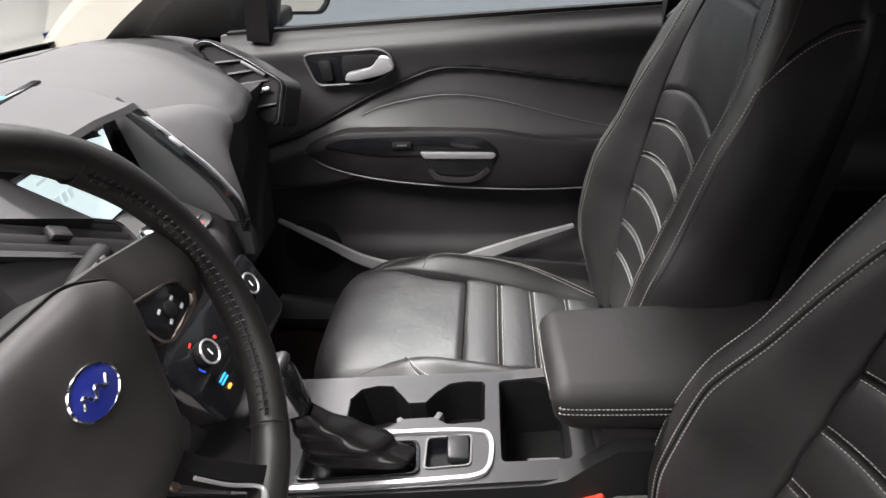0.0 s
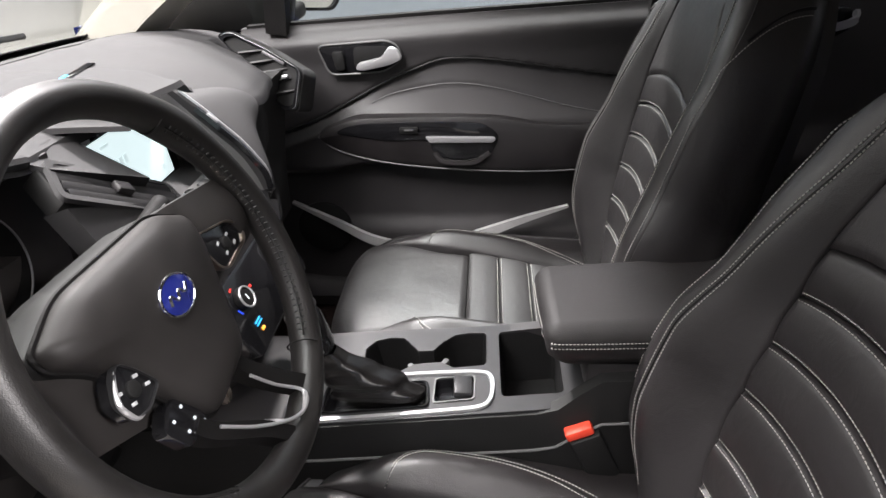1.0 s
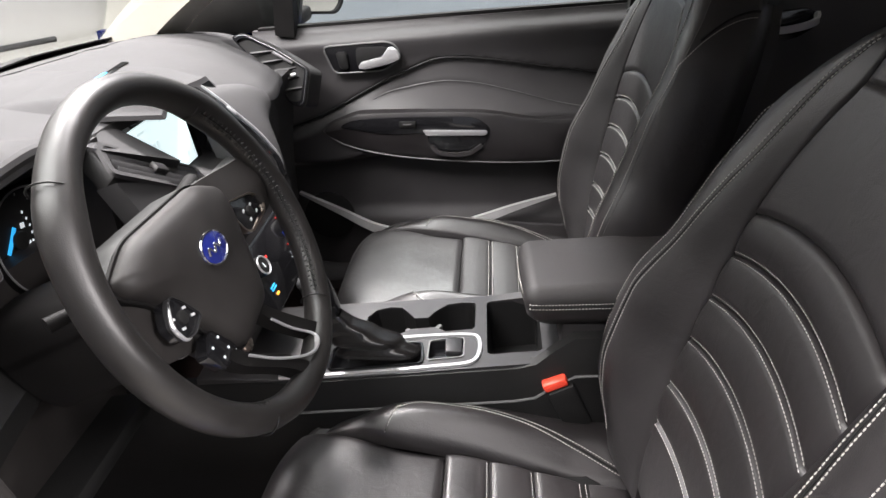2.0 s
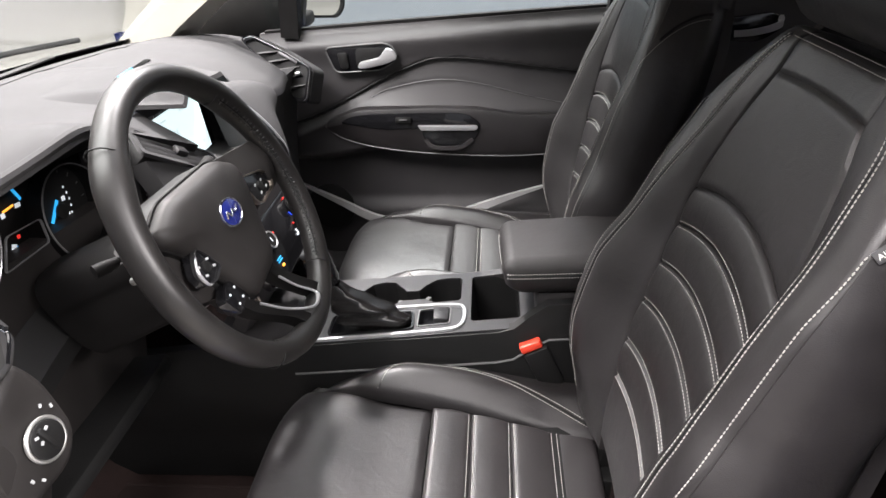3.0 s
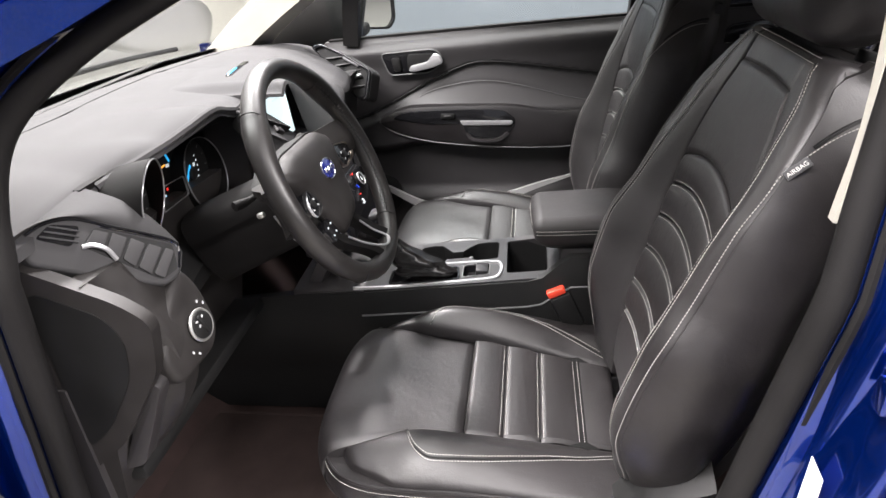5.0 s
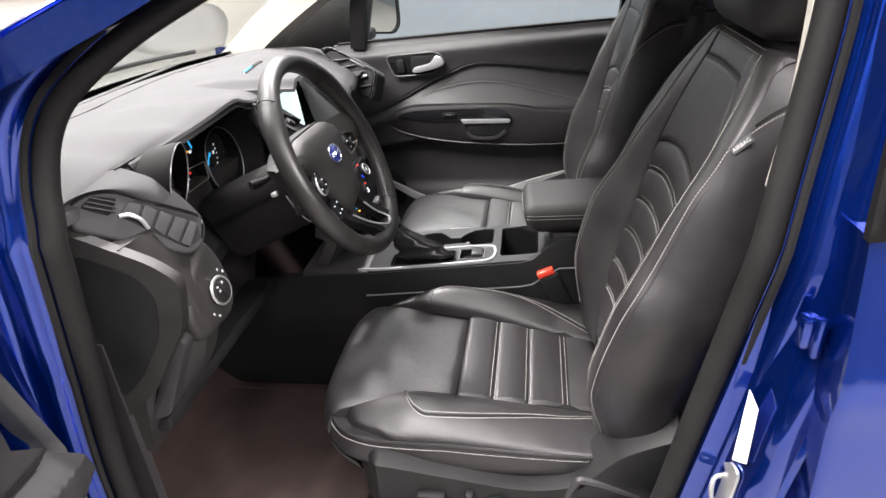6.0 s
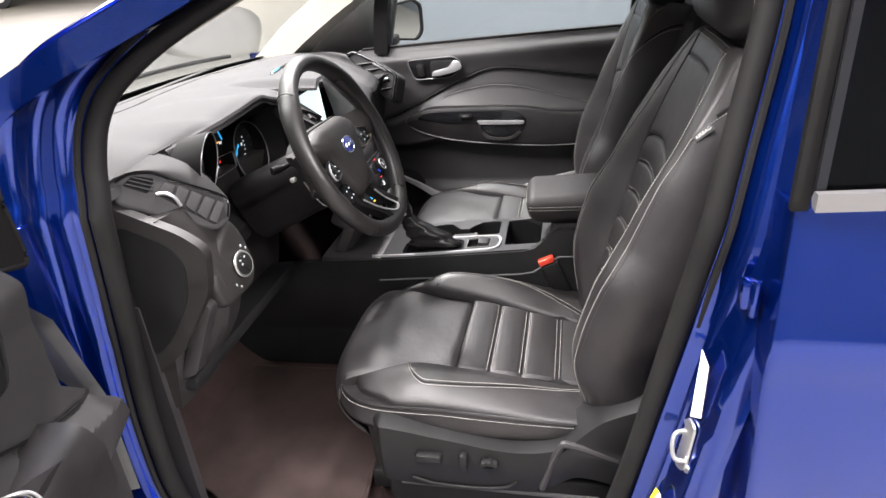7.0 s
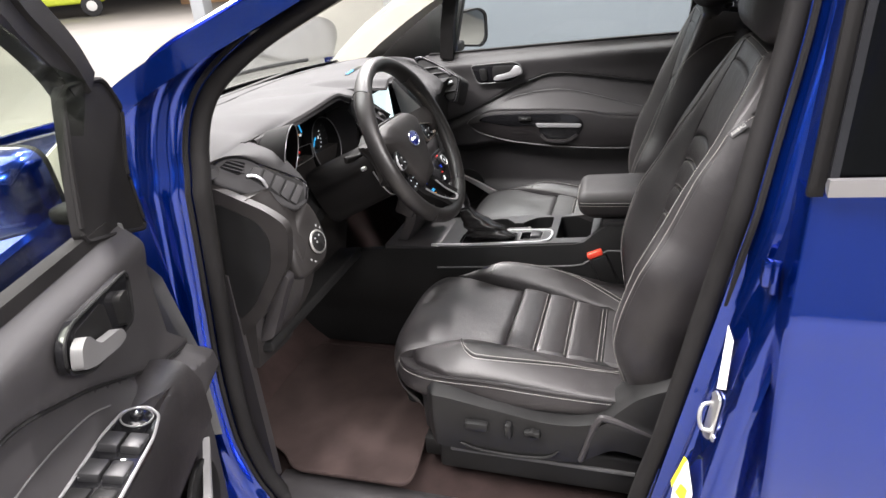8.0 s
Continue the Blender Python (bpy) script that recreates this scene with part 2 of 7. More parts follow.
def slab(fn, nu, nv, thick):
    """A closed sheet over fn(u, v); thick is the vector from its face to its back, or a function of (u, v)."""
    bm = bmesh.new()
    top, low = [], []
    for i in range(nu + 1):
        a, b = [], []
        for j in range(nv + 1):
            p = Vector(fn(i / nu, j / nv))
            d = Vector(thick(i / nu, j / nv)) if callable(thick) else Vector(thick)
            a.append(bm.verts.new(p))
            b.append(bm.verts.new(p + d))
        top.append(a)
        low.append(b)
    for i in range(nu):
        for j in range(nv):
            bm.faces.new((top[i][j], top[i + 1][j], top[i + 1][j + 1], top[i][j + 1]))
            bm.faces.new((low[i][j + 1], low[i + 1][j + 1], low[i + 1][j], low[i][j]))
    for i in range(nu):
        bm.faces.new((top[i + 1][0], top[i][0], low[i][0], low[i + 1][0]))
        bm.faces.new((top[i][nv], top[i + 1][nv], low[i + 1][nv], low[i][nv]))
    for j in range(nv):
        bm.faces.new((top[0][j], top[0][j + 1], low[0][j + 1], low[0][j]))
        bm.faces.new((top[nu][j + 1], top[nu][j], low[nu][j], low[nu][j + 1]))
    return bm


def plate(outline, thick, m, bevel=0.0, seg=2):
    """A flat outline (pairs) made thick along its own z, at the pose m."""
    bm = bmesh.new()
    face = bm.faces.new([bm.verts.new((a, b, 0)) for a, b in outline])
    got = bmesh.ops.extrude_face_region(bm, geom=[face])
    up = [v for v in got["geom"] if isinstance(v, bmesh.types.BMVert)]
    bmesh.ops.translate(bm, verts=up, vec=(0, 0, thick))
    bmesh.ops.recalc_face_normals(bm, faces=bm.faces)
    if bevel:
        top = [e for e in bm.edges if all(abs(v.co.z - thick) < 1e-6 for v in e.verts)]
        bmesh.ops.bevel(bm, geom=top, offset=bevel, segments=seg, affect="EDGES", profile=0.5, clamp_overlap=True)
    if m is not None:
        bmesh.ops.transform(bm, matrix=m, verts=bm.verts)
    return bm


def frame_plate(outer, inner, thick, m):
    """A flat rim between two outlines of as many corners, made thick along its own z."""
    bm = bmesh.new()
    rows = [[bm.verts.new((a, b, z)) for a, b in o] for o, z in ((outer, 0), (outer, thick), (inner, thick), (inner, 0))]
    n = len(outer)
    for k in range(4):
        r0, r1 = rows[k], rows[(k + 1) % 4]
        for j in range(n):
            bm.faces.new((r0[j], r0[(j + 1) % n], r1[(j + 1) % n], r1[j]))
    bmesh.ops.transform(bm, matrix=m, verts=bm.verts)
    return bm


def rounded(corners, r=0.01, n=4):
    """A flat outline with its corners rounded."""
    out = []
    c = [Vector(p) for p in corners]
    for i, p in enumerate(c):
        a, b = c[i - 1] - p, c[(i + 1) % len(c)] - p
        q = min(r, a.length * 0.45, b.length * 0.45)
        s, e = p + a.normalized() * q, p + b.normalized() * q
        for k in range(n + 1):
            t = k / n
            w = s * (1 - t) ** 2 + p * 2 * t * (1 - t) + e * t * t
            out.append((w.x, w.y))
    return out


def grown(outline, f):
    cx = sum(p[0] for p in outline) / len(outline)
    cy = sum(p[1] for p in outline) / len(outline)
    return [(cx + (p[0] - cx) * f, cy + (p[1] - cy) * f) for p in outline]


def basis(at, right, up):
    """The pose whose own x goes right, y up, and z towards the viewer."""
    r = Vector(right).normalized()
    n = r.cross(Vector(up)).normalized()
    u = n.cross(r)
    m = Matrix((r, u, n)).transposed().to_4x4()
    m.translation = Vector(at)
    return m


def ease(a, b, x):
    t = min(max((x - a) / (b - a), 0.0), 1.0)
    return t * t * (3 - 2 * t)


def along(keys, x):
    """A smooth curve through keys (place, value)."""
    if x <= keys[0][0]:
        return keys[0][1]
    if x >= keys[-1][0]:
        return keys[-1][1]
    n = len(keys)
    slope = [(q - p) / (b - a) for (a, p), (b, q) in zip(keys, keys[1:])]
    for i, ((a, p), (b, q)) in enumerate(zip(keys, keys[1:])):
        if x <= b:
            def tangent(k):
                if k == 0 or k == n - 1:
                    return slope[0] if k == 0 else slope[-1]
                s0, s1 = slope[k - 1], slope[k]
                return 0.0 if s0 * s1 <= 0 else 2 * s0 * s1 / (s0 + s1)
            w = b - a
            t = (x - a) / w
            return (2 * t ** 3 - 3 * t ** 2 + 1) * p + (t ** 3 - 2 * t ** 2 + t) * w * tangent(i) + (3 * t ** 2 - 2 * t ** 3) * q + (t ** 3 - t ** 2) * w * tangent(i + 1)


def line(keys, x):
    if x <= keys[0][0]:
        return keys[0][1]
    for (a, p), (b, q) in zip(keys, keys[1:]):
        if x <= b:
            return p + (q - p) * (x - a) / (b - a)
    return keys[-1][1]


def stitches(path, r=0.0009, pitch=0.0050, share=0.72):
    """Thread dashes laid along a path."""
    r *= 0.8
    bms = bmesh.new()
    path = [Vector(p) for p in path]
    acc = [0.0]
    for a, b in zip(path, path[1:]):
        acc.append(acc[-1] + (b - a).length)

    def at(s):
        for i in range(len(path) - 1):
            if s <= acc[i + 1]:
                d = acc[i + 1] - acc[i]
                return path[i].lerp(path[i + 1], (s - acc[i]) / d if d else 0)
        return path[-1]
    s = 0.0
    while s + pitch * share < acc[-1]:
        a, b = at(s), at(s + pitch * share)
        t = (b - a)
        if t.length > 1e-5:
            t.normalize()
            x = t.orthogonal().normalized()
            y = t.cross(x)
            rows = []
            for p, q in ((a, 0.6), ((a + b) / 2, 1.1), (b, 0.6)):
                rows.append([bms.verts.new(p + (x * math.cos(k * math.pi / 2) + y * math.sin(k * math.pi / 2)) * r * q) for k in range(4)])
            for r0, r1 in zip(rows, rows[1:]):
                for k in range(4):
                    bms.faces.new((r0[k], r0[(k + 1) % 4], r1[(k + 1) % 4], r1[k]))
        s += pitch
    return bms


def padded(fn, nu, nv, size_u, size_v, push, roll=0.014, drop=0.008, thick=0.02):
    """A padded panel: fn(u, v) gives the place; its edges roll in along push(u, v)'s inverse, as at a sewn seam."""
    def f(u, v):
        d = min(u * size_u, (1 - u) * size_u, v * size_v, (1 - v) * size_v)
        k = 1 - min(d / roll, 1.0)
        q = drop * (1 - math.sqrt(max(1 - k * k, 0.0)))
        return Vector(fn(u, v)) - Vector(push(u, v)) * q
    return slab(f, nu, nv, lambda u, v: Vector(push(u, v)) * -thick)


def lettering(text, size, m, material, parent, name="lettering"):
    cu = bpy.data.curves.new("letters", "FONT")
    cu.body, cu.size, cu.extrude, cu.align_x, cu.align_y = text, size, 0.0003, "CENTER", "CENTER"
    tmp = bpy.data.objects.new("letters", cu)
    scene.collection.objects.link(tmp)
    bpy.context.view_layer.update()
    me = bpy.data.meshes.new_from_object(tmp.evaluated_get(bpy.context.evaluated_depsgraph_get()))
    bpy.data.objects.remove(tmp)
    bm = bmesh.new()
    bm.from_mesh(me)
    bpy.data.meshes.remove(me)
    bmesh.ops.transform(bm, matrix=m, verts=bm.verts)
    return part(name, bm, material, parent, "", False)


# ---- garage ----
def grid_plane(x0, x1, y0, y1, z, t=-0.2, n=12):
    return slab(lambda u, v: (x0 + (x1 - x0) * u, y0 + (y1 - y0) * v, z), n, n, (0, 0, t))


solo("floor", grid_plane(-60, 30, -30, 60, 0.0), CONCRETE, "pale polished concrete garage floor", "floor", kind="structure", smooth=False)
solo("wall_side", rbox((26.0, 0.2, 5.9), (11.0, 3.6, 2.95), 0.01), DIM_WALL, "plain blue-grey painted garage wall", "wall", kind="structure")
solo("wall_side_far", rbox((0.2, 26.0, 5.9), (-60.1, 20.0, 3.0), 0.01), WALL, "plain blue-grey painted garage wall", "wall", kind="structure")
solo("wall_rear", rbox((0.2, 90.0, 7.8), (24.0, 15.0, 3.9), 0.01), WALL, "plain blue-grey painted garage wall", "wall", kind="structure")
# Unseen wall behind the camera, coloured dark to weaken fill and reflections.
solo("dim_wall_driver_side", rbox((90.0, 0.2, 7.8), (-18.0, -9.0, 3.9), 0.01), DIM_WALL, "plain blue-grey painted garage wall", "wall", kind="structure")
solo("wall_far", rbox((90.0, 0.2, 7.8), (-18.0, 46.0, 3.9), 0.01), WALL, "blue-grey far wall of the garage", "wall", kind="structure")
solo("ceiling", rbox((92.0, 62.0, 0.2), (-18.0, 16.0, 7.95), 0.01), CEILING_PAINT, "pale garage ceiling", "ceiling", kind="structure")


# ---- car body ----
DOOR_PATH = [(0.082, 0.42), (0.108, 0.587), (0.140, 0.73), (0.180, 0.955), (0.229, 1.220), (0.264, 1.41), (0.262, 1.50), (0.20, 1.555), (-0.05, 1.575), (-0.22, 1.56),
             (-0.443, 1.460), (-0.560, 1.402), (-0.645, 1.342), (-0.682, 1.29), (-0.695, 1.225), (-0.695, 1.15), (-0.715, 0.95), (-0.738, 0.72), (-0.735, 0.50), (-0.71, 0.40), (-0.64, 0.355), (-0.3, 0.345), (0.0, 0.35), (0.06, 0.37)]


def side_y(z):
    """How far the body side stands from the middle at a height: upright below the belt, leaning in above it."""
    return -0.765 + 0.30 * max(z - 1.15, 0.0) + 0.02 * ease(0.6, 0.4, z)


def opening_path(n=8):
    return [Vector((p.x, side_y(p.z), p.z)) for p in smooth_path([(x, 0, z) for x, z in DOOR_PATH], n, True)]


def opening_sweep(section, n=8, trim=0.0):
    """Sweeps pairs (outwards in the plane of the side, inwards across the car) round the door opening."""
    path = opening_path(n)
    bm = bmesh.new()
    rows = []
    k = len(path)
    for i, p in enumerate(path):
        t = path[(i + 1) % k] - path[i - 1]
        out = Vector((t.z, 0, -t.x)).normalized()
        mid = Vector((-0.25, 0, 1.0))
        if out.dot(Vector((p.x, 0, p.z)) - mid) < 0:
            out = -out
        slim = 1 - trim * ease(1.28, 1.45, p.z) * ease(0.15, -0.25, p.x)
        rows.append([bm.verts.new(p + out * a * slim + Vector((0, b * slim, 0))) for a, b in section])
    m = len(section)
    for i in range(k):
        r0, r1 = rows[i], rows[(i + 1) % k]
        for j in range(m):
            bm.faces.new((r0[j], r0[(j + 1) % m], r1[(j + 1) % m], r1[j]))
    return bm


body = thing("car", (0, 0, 0.3), "deep blue metallic car body shell with an open driver's door", "car")
part("door_frame", opening_sweep([(p.x, p.y) for p in smooth_path([(a, b, 0) for a, b in [(0.004, 0.03), (0.006, 0.0), (0.018, -0.006), (0.030, -0.012), (0.040, -0.030), (0.062, -0.036), (0.070, -0.050), (0.076, -0.072), (0.084, -0.082), (0.096, -0.082), (0.10, 0.03)]], 3, True)], 8, 0.42), BLUE, body, "glossy deep blue painted door frame")
part("door_seal", opening_sweep([(0.012 * math.cos(a) * 1.4, 0.018 * math.sin(a) + 0.004) for a in [2 * math.pi * j / 10 for j in range(10)]]), RUBBER, body, "black rubber door seal")
part("seal_lip", opening_sweep([(0.020 + 0.005 * math.cos(a), -0.010 + 0.007 * math.sin(a)) for a in [2 * math.pi * j / 6 for j in range(6)]]), RUBBER, body, "black rubber lip")


def b_pillar(u, v):
    z = 0.34 + 1.19 * v
    x0 = line([(0.40, 0.10), (0.587, 0.125), (0.937, 0.19), (1.216, 0.245), (1.43, 0.285), (1.55, 0.285)], z)
    x = x0 + (0.36 - x0) * u
    step = ease(0.95, 1.15, z)
    dent = 0.022 * math.exp(-((u - 0.62) / 0.11) ** 2)
    return (x, side_y(z) - 0.018 - 0.068 * ease(0.10, 0.32 + 0.25 * step, u) + 0.012 * step + dent, z)


part("b_pillar", slab(b_pillar, 24, 40, (0, 0.03, 0)), BLUE, body, "glossy blue centre pillar with a pressed groove")


def rocker(u, v):
    a = math.pi * (0.05 + 0.6 * v)
    return (-1.2 + 2.6 * u, -0.76 - 0.10 * math.sin(a), 0.28 + 0.085 * math.cos(a))


part("rocker", slab(rocker, 10, 14, (0, 0.05, 0)), BLUE, body, "blue painted sill")
roof = slab(lambda u, v: (-0.33 - 0.05 * math.sin(math.pi * v) + 2.11 * u, -0.60 + 1.2 * v, 1.56 + 0.09 * math.sin(math.pi * v) ** 0.6 + 0.03 * math.sin(math.pi * min(u * 1.3 + 0.1, 1))), 12, 16, (0, 0, 0.03))
part("roof", roof, BLUE, body, "blue painted roof")
part("headliner", slab(lambda u, v: (-0.32 - 0.05 * math.sin(math.pi * v) + 2.10 * u, -0.62 + 1.24 * v, 1.535 + 0.07 * math.sin(math.pi * v) ** 0.6), 10, 12, (0, 0, 0.012)), HEADLINING, body, "cream cloth headliner")


def fender(u, v):
    x = -0.835 - 1.1 * u
    z = 0.45 + 0.66 * v
    return (x, -0.855 + 0.13 * ease(0.75, 1.0, v) - 0.03 * math.sin(math.pi * v), z + 0.0 * u)


part("front_fender", slab(fender, 14, 16, (0, 0.03, 0)), BLUE, body, "blue front fender")
part("bonnet", slab(lambda u, v: (-1.32 - 1.0 * u, -0.74 + 1.48 * v, 1.01 + 0.06 * math.sin(math.pi * v) - 0.10 * u * u), 10, 14, (0, 0, -0.03)), BLUE, body, "blue bonnet")
# outer skin of the driver's windscreen pillar
a_out = smooth_path([(-0.845, -0.81, 1.27), (-0.785, -0.785, 1.338), (-0.67, -0.745, 1.402), (-0.555, -0.71, 1.452), (-0.40, -0.675, 1.52), (-0.22, -0.645, 1.585), (0.1, -0.625, 1.625)], 8)
part("a_pillar_skin", sweep(a_out, [(-0.03, -0.03), (-0.028, 0.006), (0.0, 0.018), (0.05, 0.012), (0.05, -0.03)], False), BLUE, body, "blue windscreen pillar")
for sgn in (-1, 1):
    trim = smooth_path([(-1.12, sgn * 0.735, 1.13), (-0.95, sgn * 0.70, 1.255), (-0.72, sgn * 0.672, 1.385), (-0.50, sgn * 0.645, 1.475), (-0.30, sgn * 0.62, 1.535)], 8)
    part("a_pillar_trim", sweep(trim, lambda t: [(-0.04 - 0.03 * (1 - t), -0.03 - 0.07 * (1 - t)), (-0.045 - 0.03 * (1 - t), 0.02), (0.0, 0.035), (0.045, 0.02), (0.04, -0.03 - 0.05 * (1 - t))], False), CREAM, body, "cream windscreen pillar trim")
    part("b_pillar_trim", slab(lambda u, v: (0.255 + 0.02 * v + 0.11 * u, sgn * (0.725 - 0.10 * ease(0.55, 1.0, v) - 0.02 * math.sin(math.pi * u)), 0.38 + 1.17 * v), 8, 16, (0, sgn * 0.02, 0)), CREAM if sgn < 0 else PLASTIC, body, "centre pillar inner trim")

part("b_pillar_upper_trim", slab(lambda u, v: (0.238 + 0.035 * v + 0.05 * u, -0.662 + 0.06 * ease(0.2, 1.0, v) - 0.010 * math.sin(math.pi * u), 1.190 + 0.34 * v), 6, 10, (0, -0.014, 0)), CREAM, body, "cream upper trim of the centre pillar")


def windscreen(u, v):
    y = -0.70 + 1.40 * u
    bow = 1 - (y / 0.72) ** 2
    return (-1.16 - 0.17 * bow + (0.87 + 0.12 * bow) * v, y * (1 - 0.12 * v), 1.115 + 0.005 * bow + 0.455 * v + 0.035 * math.sin(math.pi * v))


ws = part("windscreen", slab(windscreen, 20, 12, (0.002, 0, 0.004)), CLEAR, body, "clear windscreen")
ws.visible_shadow = False
part("windscreen_edge", slab(lambda u, v: Vector(windscreen(u, 0.085 * v)) + Vector((0.003, 0, -0.004)), 30, 2, (0.002, 0, -0.002)), GLOSS, body, "black ceramic edge of the windscreen")
wiper = smooth_path([Vector(windscreen(u, 0.06 + 0.05 * math.sin(3 * u))) + Vector((-0.004, 0, 0.02)) for u in (0.3, 0.45, 0.6, 0.75, 0.9)], 5)
part("wiper", tube(wiper, 0.007, 6), RUBBER, body, "black wiper blade")

# passenger side: glass, sash and quarter panel
part("rear_wall", rbox((0.04, 1.4, 1.0), (1.62, 0, 0.95), 0.01), DARK, body, "dark rear of the cabin")
part("side_glass", slab(lambda u, v: (-0.72 + 0.96 * u, 0.770 - 0.12 * v, 1.14 + 0.04 * u + 0.40 * v), 4, 4, (0, 0.004, 0)), CLEAR, body, "clear passenger door glass")
part("rear_side_glass", slab(lambda u, v: (0.36 + 0.8 * u, 0.770 - 0.12 * v, 1.20 + 0.03 * u + 0.34 * v), 4, 4, (0, 0.004, 0)), TINTED, body, "dark tinted rear side glass")
part("belt_seal", sweep(smooth_path([(-0.73, 0.752, 1.152), (-0.3, 0.756, 1.174), (0.3, 0.757, 1.200), (1.2, 0.757, 1.235)], 4), [(-0.012, -0.010), (-0.012, 0.006), (0.012, 0.006), (0.012, -0.010)]), RUBBER, body, "black window belt seal")
part("quarter_panel", plate(rounded([(-1.06, 1.13), (-0.655, 1.135), (-0.60, 1.40), (-0.70, 1.405), (-0.90, 1.30)], 0.015), 0.03, basis((0, 0.735, 0), (1, 0, 0), (0, 0.12, 1)), 0.006), DARK, body, "black quarter panel beside the pillar")
part("sash", sweep([Vector((-0.652, 0.735, 1.145)), Vector((-0.635, 0.715, 1.26)), Vector((-0.60, 0.69, 1.42))], [(-0.025, -0.02), (-0.025, 0.02), (0.025, 0.02), (0.025, -0.02)], up=(0, 1, 0)), RUBBER, body, "black window channel")
part("sash", sweep([Vector((0.235, 0.735, 1.16)), Vector((0.245, 0.715, 1.30)), Vector((0.26, 0.67, 1.50))], [(-0.03, -0.02), (-0.03, 0.02), (0.03, 0.02), (0.03, -0.02)], up=(0, 1, 0)), RUBBER, body, "black window channel")
part("body_side", slab(lambda u, v: (-1.25 + 2.9 * u, 0.875, 0.30 + 0.84 * v), 4, 4, (0, 0.03, 0)), BLUE, body, "blue far body side")

# cabin floor
part("floor_carpet", slab(lambda u, v: (-1.15 + 2.7 * u, -0.74 + 1.48 * v, 0.395 - 0.02 * ease(0.07, 0.0, v) + 0.30 * ease(0.13, 0.0, u) + 0.06 * math.exp(-((v - 0.5) / 0.12) ** 2)), 60, 50, (0, 0, -0.03)), CARPET, body, "brown-black cabin carpet")
part("firewall", rbox((0.03, 1.46, 0.68), (-1.16, 0, 0.72), 0.005), CARPET, body, "dark carpeted firewall")
for sgn in (-1, 1):
    part("kick_panel", slab(lambda u, v: (-1.12 + 0.40 * u, sgn * (0.70 - 0.02 * math.sin(math.pi * u)), 0.40 + 0.55 * v), 8, 10, (0, sgn * 0.02, 0)), PLASTIC, body, "black footwell side trim")
    part("scuff_plate", slab(lambda u, v: (-0.72 + (0.80 if sgn < 0 else 2.0) * u, sgn * (0.655 + (0.095 if sgn < 0 else 0.15) * v), (0.375 if sgn < 0 else 0.44) + 0.02 * math.sin(math.pi * v)), 8, 6, (0, 0, -0.03)), PLASTIC, body, "black plastic scuff plate")
part("striker_plate", plate(rounded([(-0.013, -0.045), (0.013, -0.038), (0.013, 0.045), (-0.010, 0.050)], 0.012), 0.004, basis((0.206, -0.814, 0.815), (0.35, -1, 0), (0, 0.35, 1)), 0.001), ZINC, body, "zinc door striker plate")
loop = smooth_path([(0.214, -0.800, 0.836), (0.202, -0.802, 0.834), (0.190, -0.806, 0.830), (0.186, -0.816, 0.815), (0.190, -0.824, 0.800), (0.202, -0.824, 0.796), (0.214, -0.822, 0.794)], 4)
part("striker_loop", tube(loop, 0.0034, 8), ZINC, body, "zinc striker loop")
for z in (0.846, 0.784):
    part("bolt", disc(0.009, 0.008, basis((0.209, -0.812 + 0.35 * (z - 0.815), z), (0.35, -1, 0), (0, 0, 1)), 6), ZINC, body)
sticker = part("sticker", plate([(-0.011, -0.056), (0.013, -0.040), (0.010, 0.045), (-0.010, 0.060)], 0.001, basis((0.214, -0.816, 0.922), (0.38, -1, 0), (0, 0.1, 1))), PAPER, body, "white paper specification sticker")
for k in range(6):
    part("bar", rbox((0.013, 0.003, 0.0006), basis((0.214, -0.816, 0.922), (0.38, -1, 0), (0, 0.1, 1)) @ pose(0, -0.036 + 0.016 * k, 0.0013), 0), INK, sticker)
lab_m = basis((0.171, -0.811, 0.660), (0.43, -0.9, 0), (0.1, 0, 1))
label = part("warning_label", plate(rounded([(-0.034, -0.05), (0.030, -0.05), (0.034, 0.012), (0.004, 0.058), (-0.006, 0.050)], 0.004), 0.001, lab_m), PAPER, body, "white warning label with yellow edge and yellow panel")
part("bar", plate([(-0.037, -0.05), (-0.028, -0.05), (-0.002, 0.046), (0.004, 0.059), (-0.006, 0.058)], 0.0006, lab_m @ pose(0, 0, 0.0012)), YELLOW, label, "yellow edge")
part("bar", plate(rounded([(-0.010, -0.026), (0.018, -0.022), (0.020, 0.008), (0.0, 0.004)], 0.003), 0.0006, lab_m @ pose(0, 0, 0.0012)), YELLOW, label, "yellow panel")
part("grommet", disc(0.008, 0.004, basis((0.225, -0.815, 0.735), (1, 0, 0), (0, 0, 1)), 16), YELLOW, body)

# road wheels and front fascia close the body
for x in (-1.45, 1.24):
    for y in (-0.735, 0.735):
        wm = Matrix.Translation((x, y, 0.34)) @ Matrix.Rotation(radians(90), 4, "X")
        tyre = part("wheel", disc(0.34, 0.22, wm, 48, 0.04), TYRE, body, "black road wheel tyre")
        part("rim", disc(0.235, 0.226, wm, 40, 0.02), ZINC, tyre, "silver wheel rim")
        for k in range(5):
            part("spoke", rbox((0.20, 0.045, 0.23), wm @ Matrix.Rotation(radians(72 * k), 4, "Z") @ pose(0.11, 0, 0), 0.008), ZINC, tyre)
part("front_fascia", slab(lambda u, v: (-2.30 - 0.10 * math.sin(math.pi * u) - 0.04 * math.sin(math.pi * v), -0.80 + 1.60 * u, 0.26 + 0.72 * v), 16, 12, (0.03, 0, 0)), BLUE, body, "blue front fascia")
part("grille", rbox((0.03, 0.9, 0.22), (-2.425, 0, 0.66), 0.01), DARK, body, "black front grille")

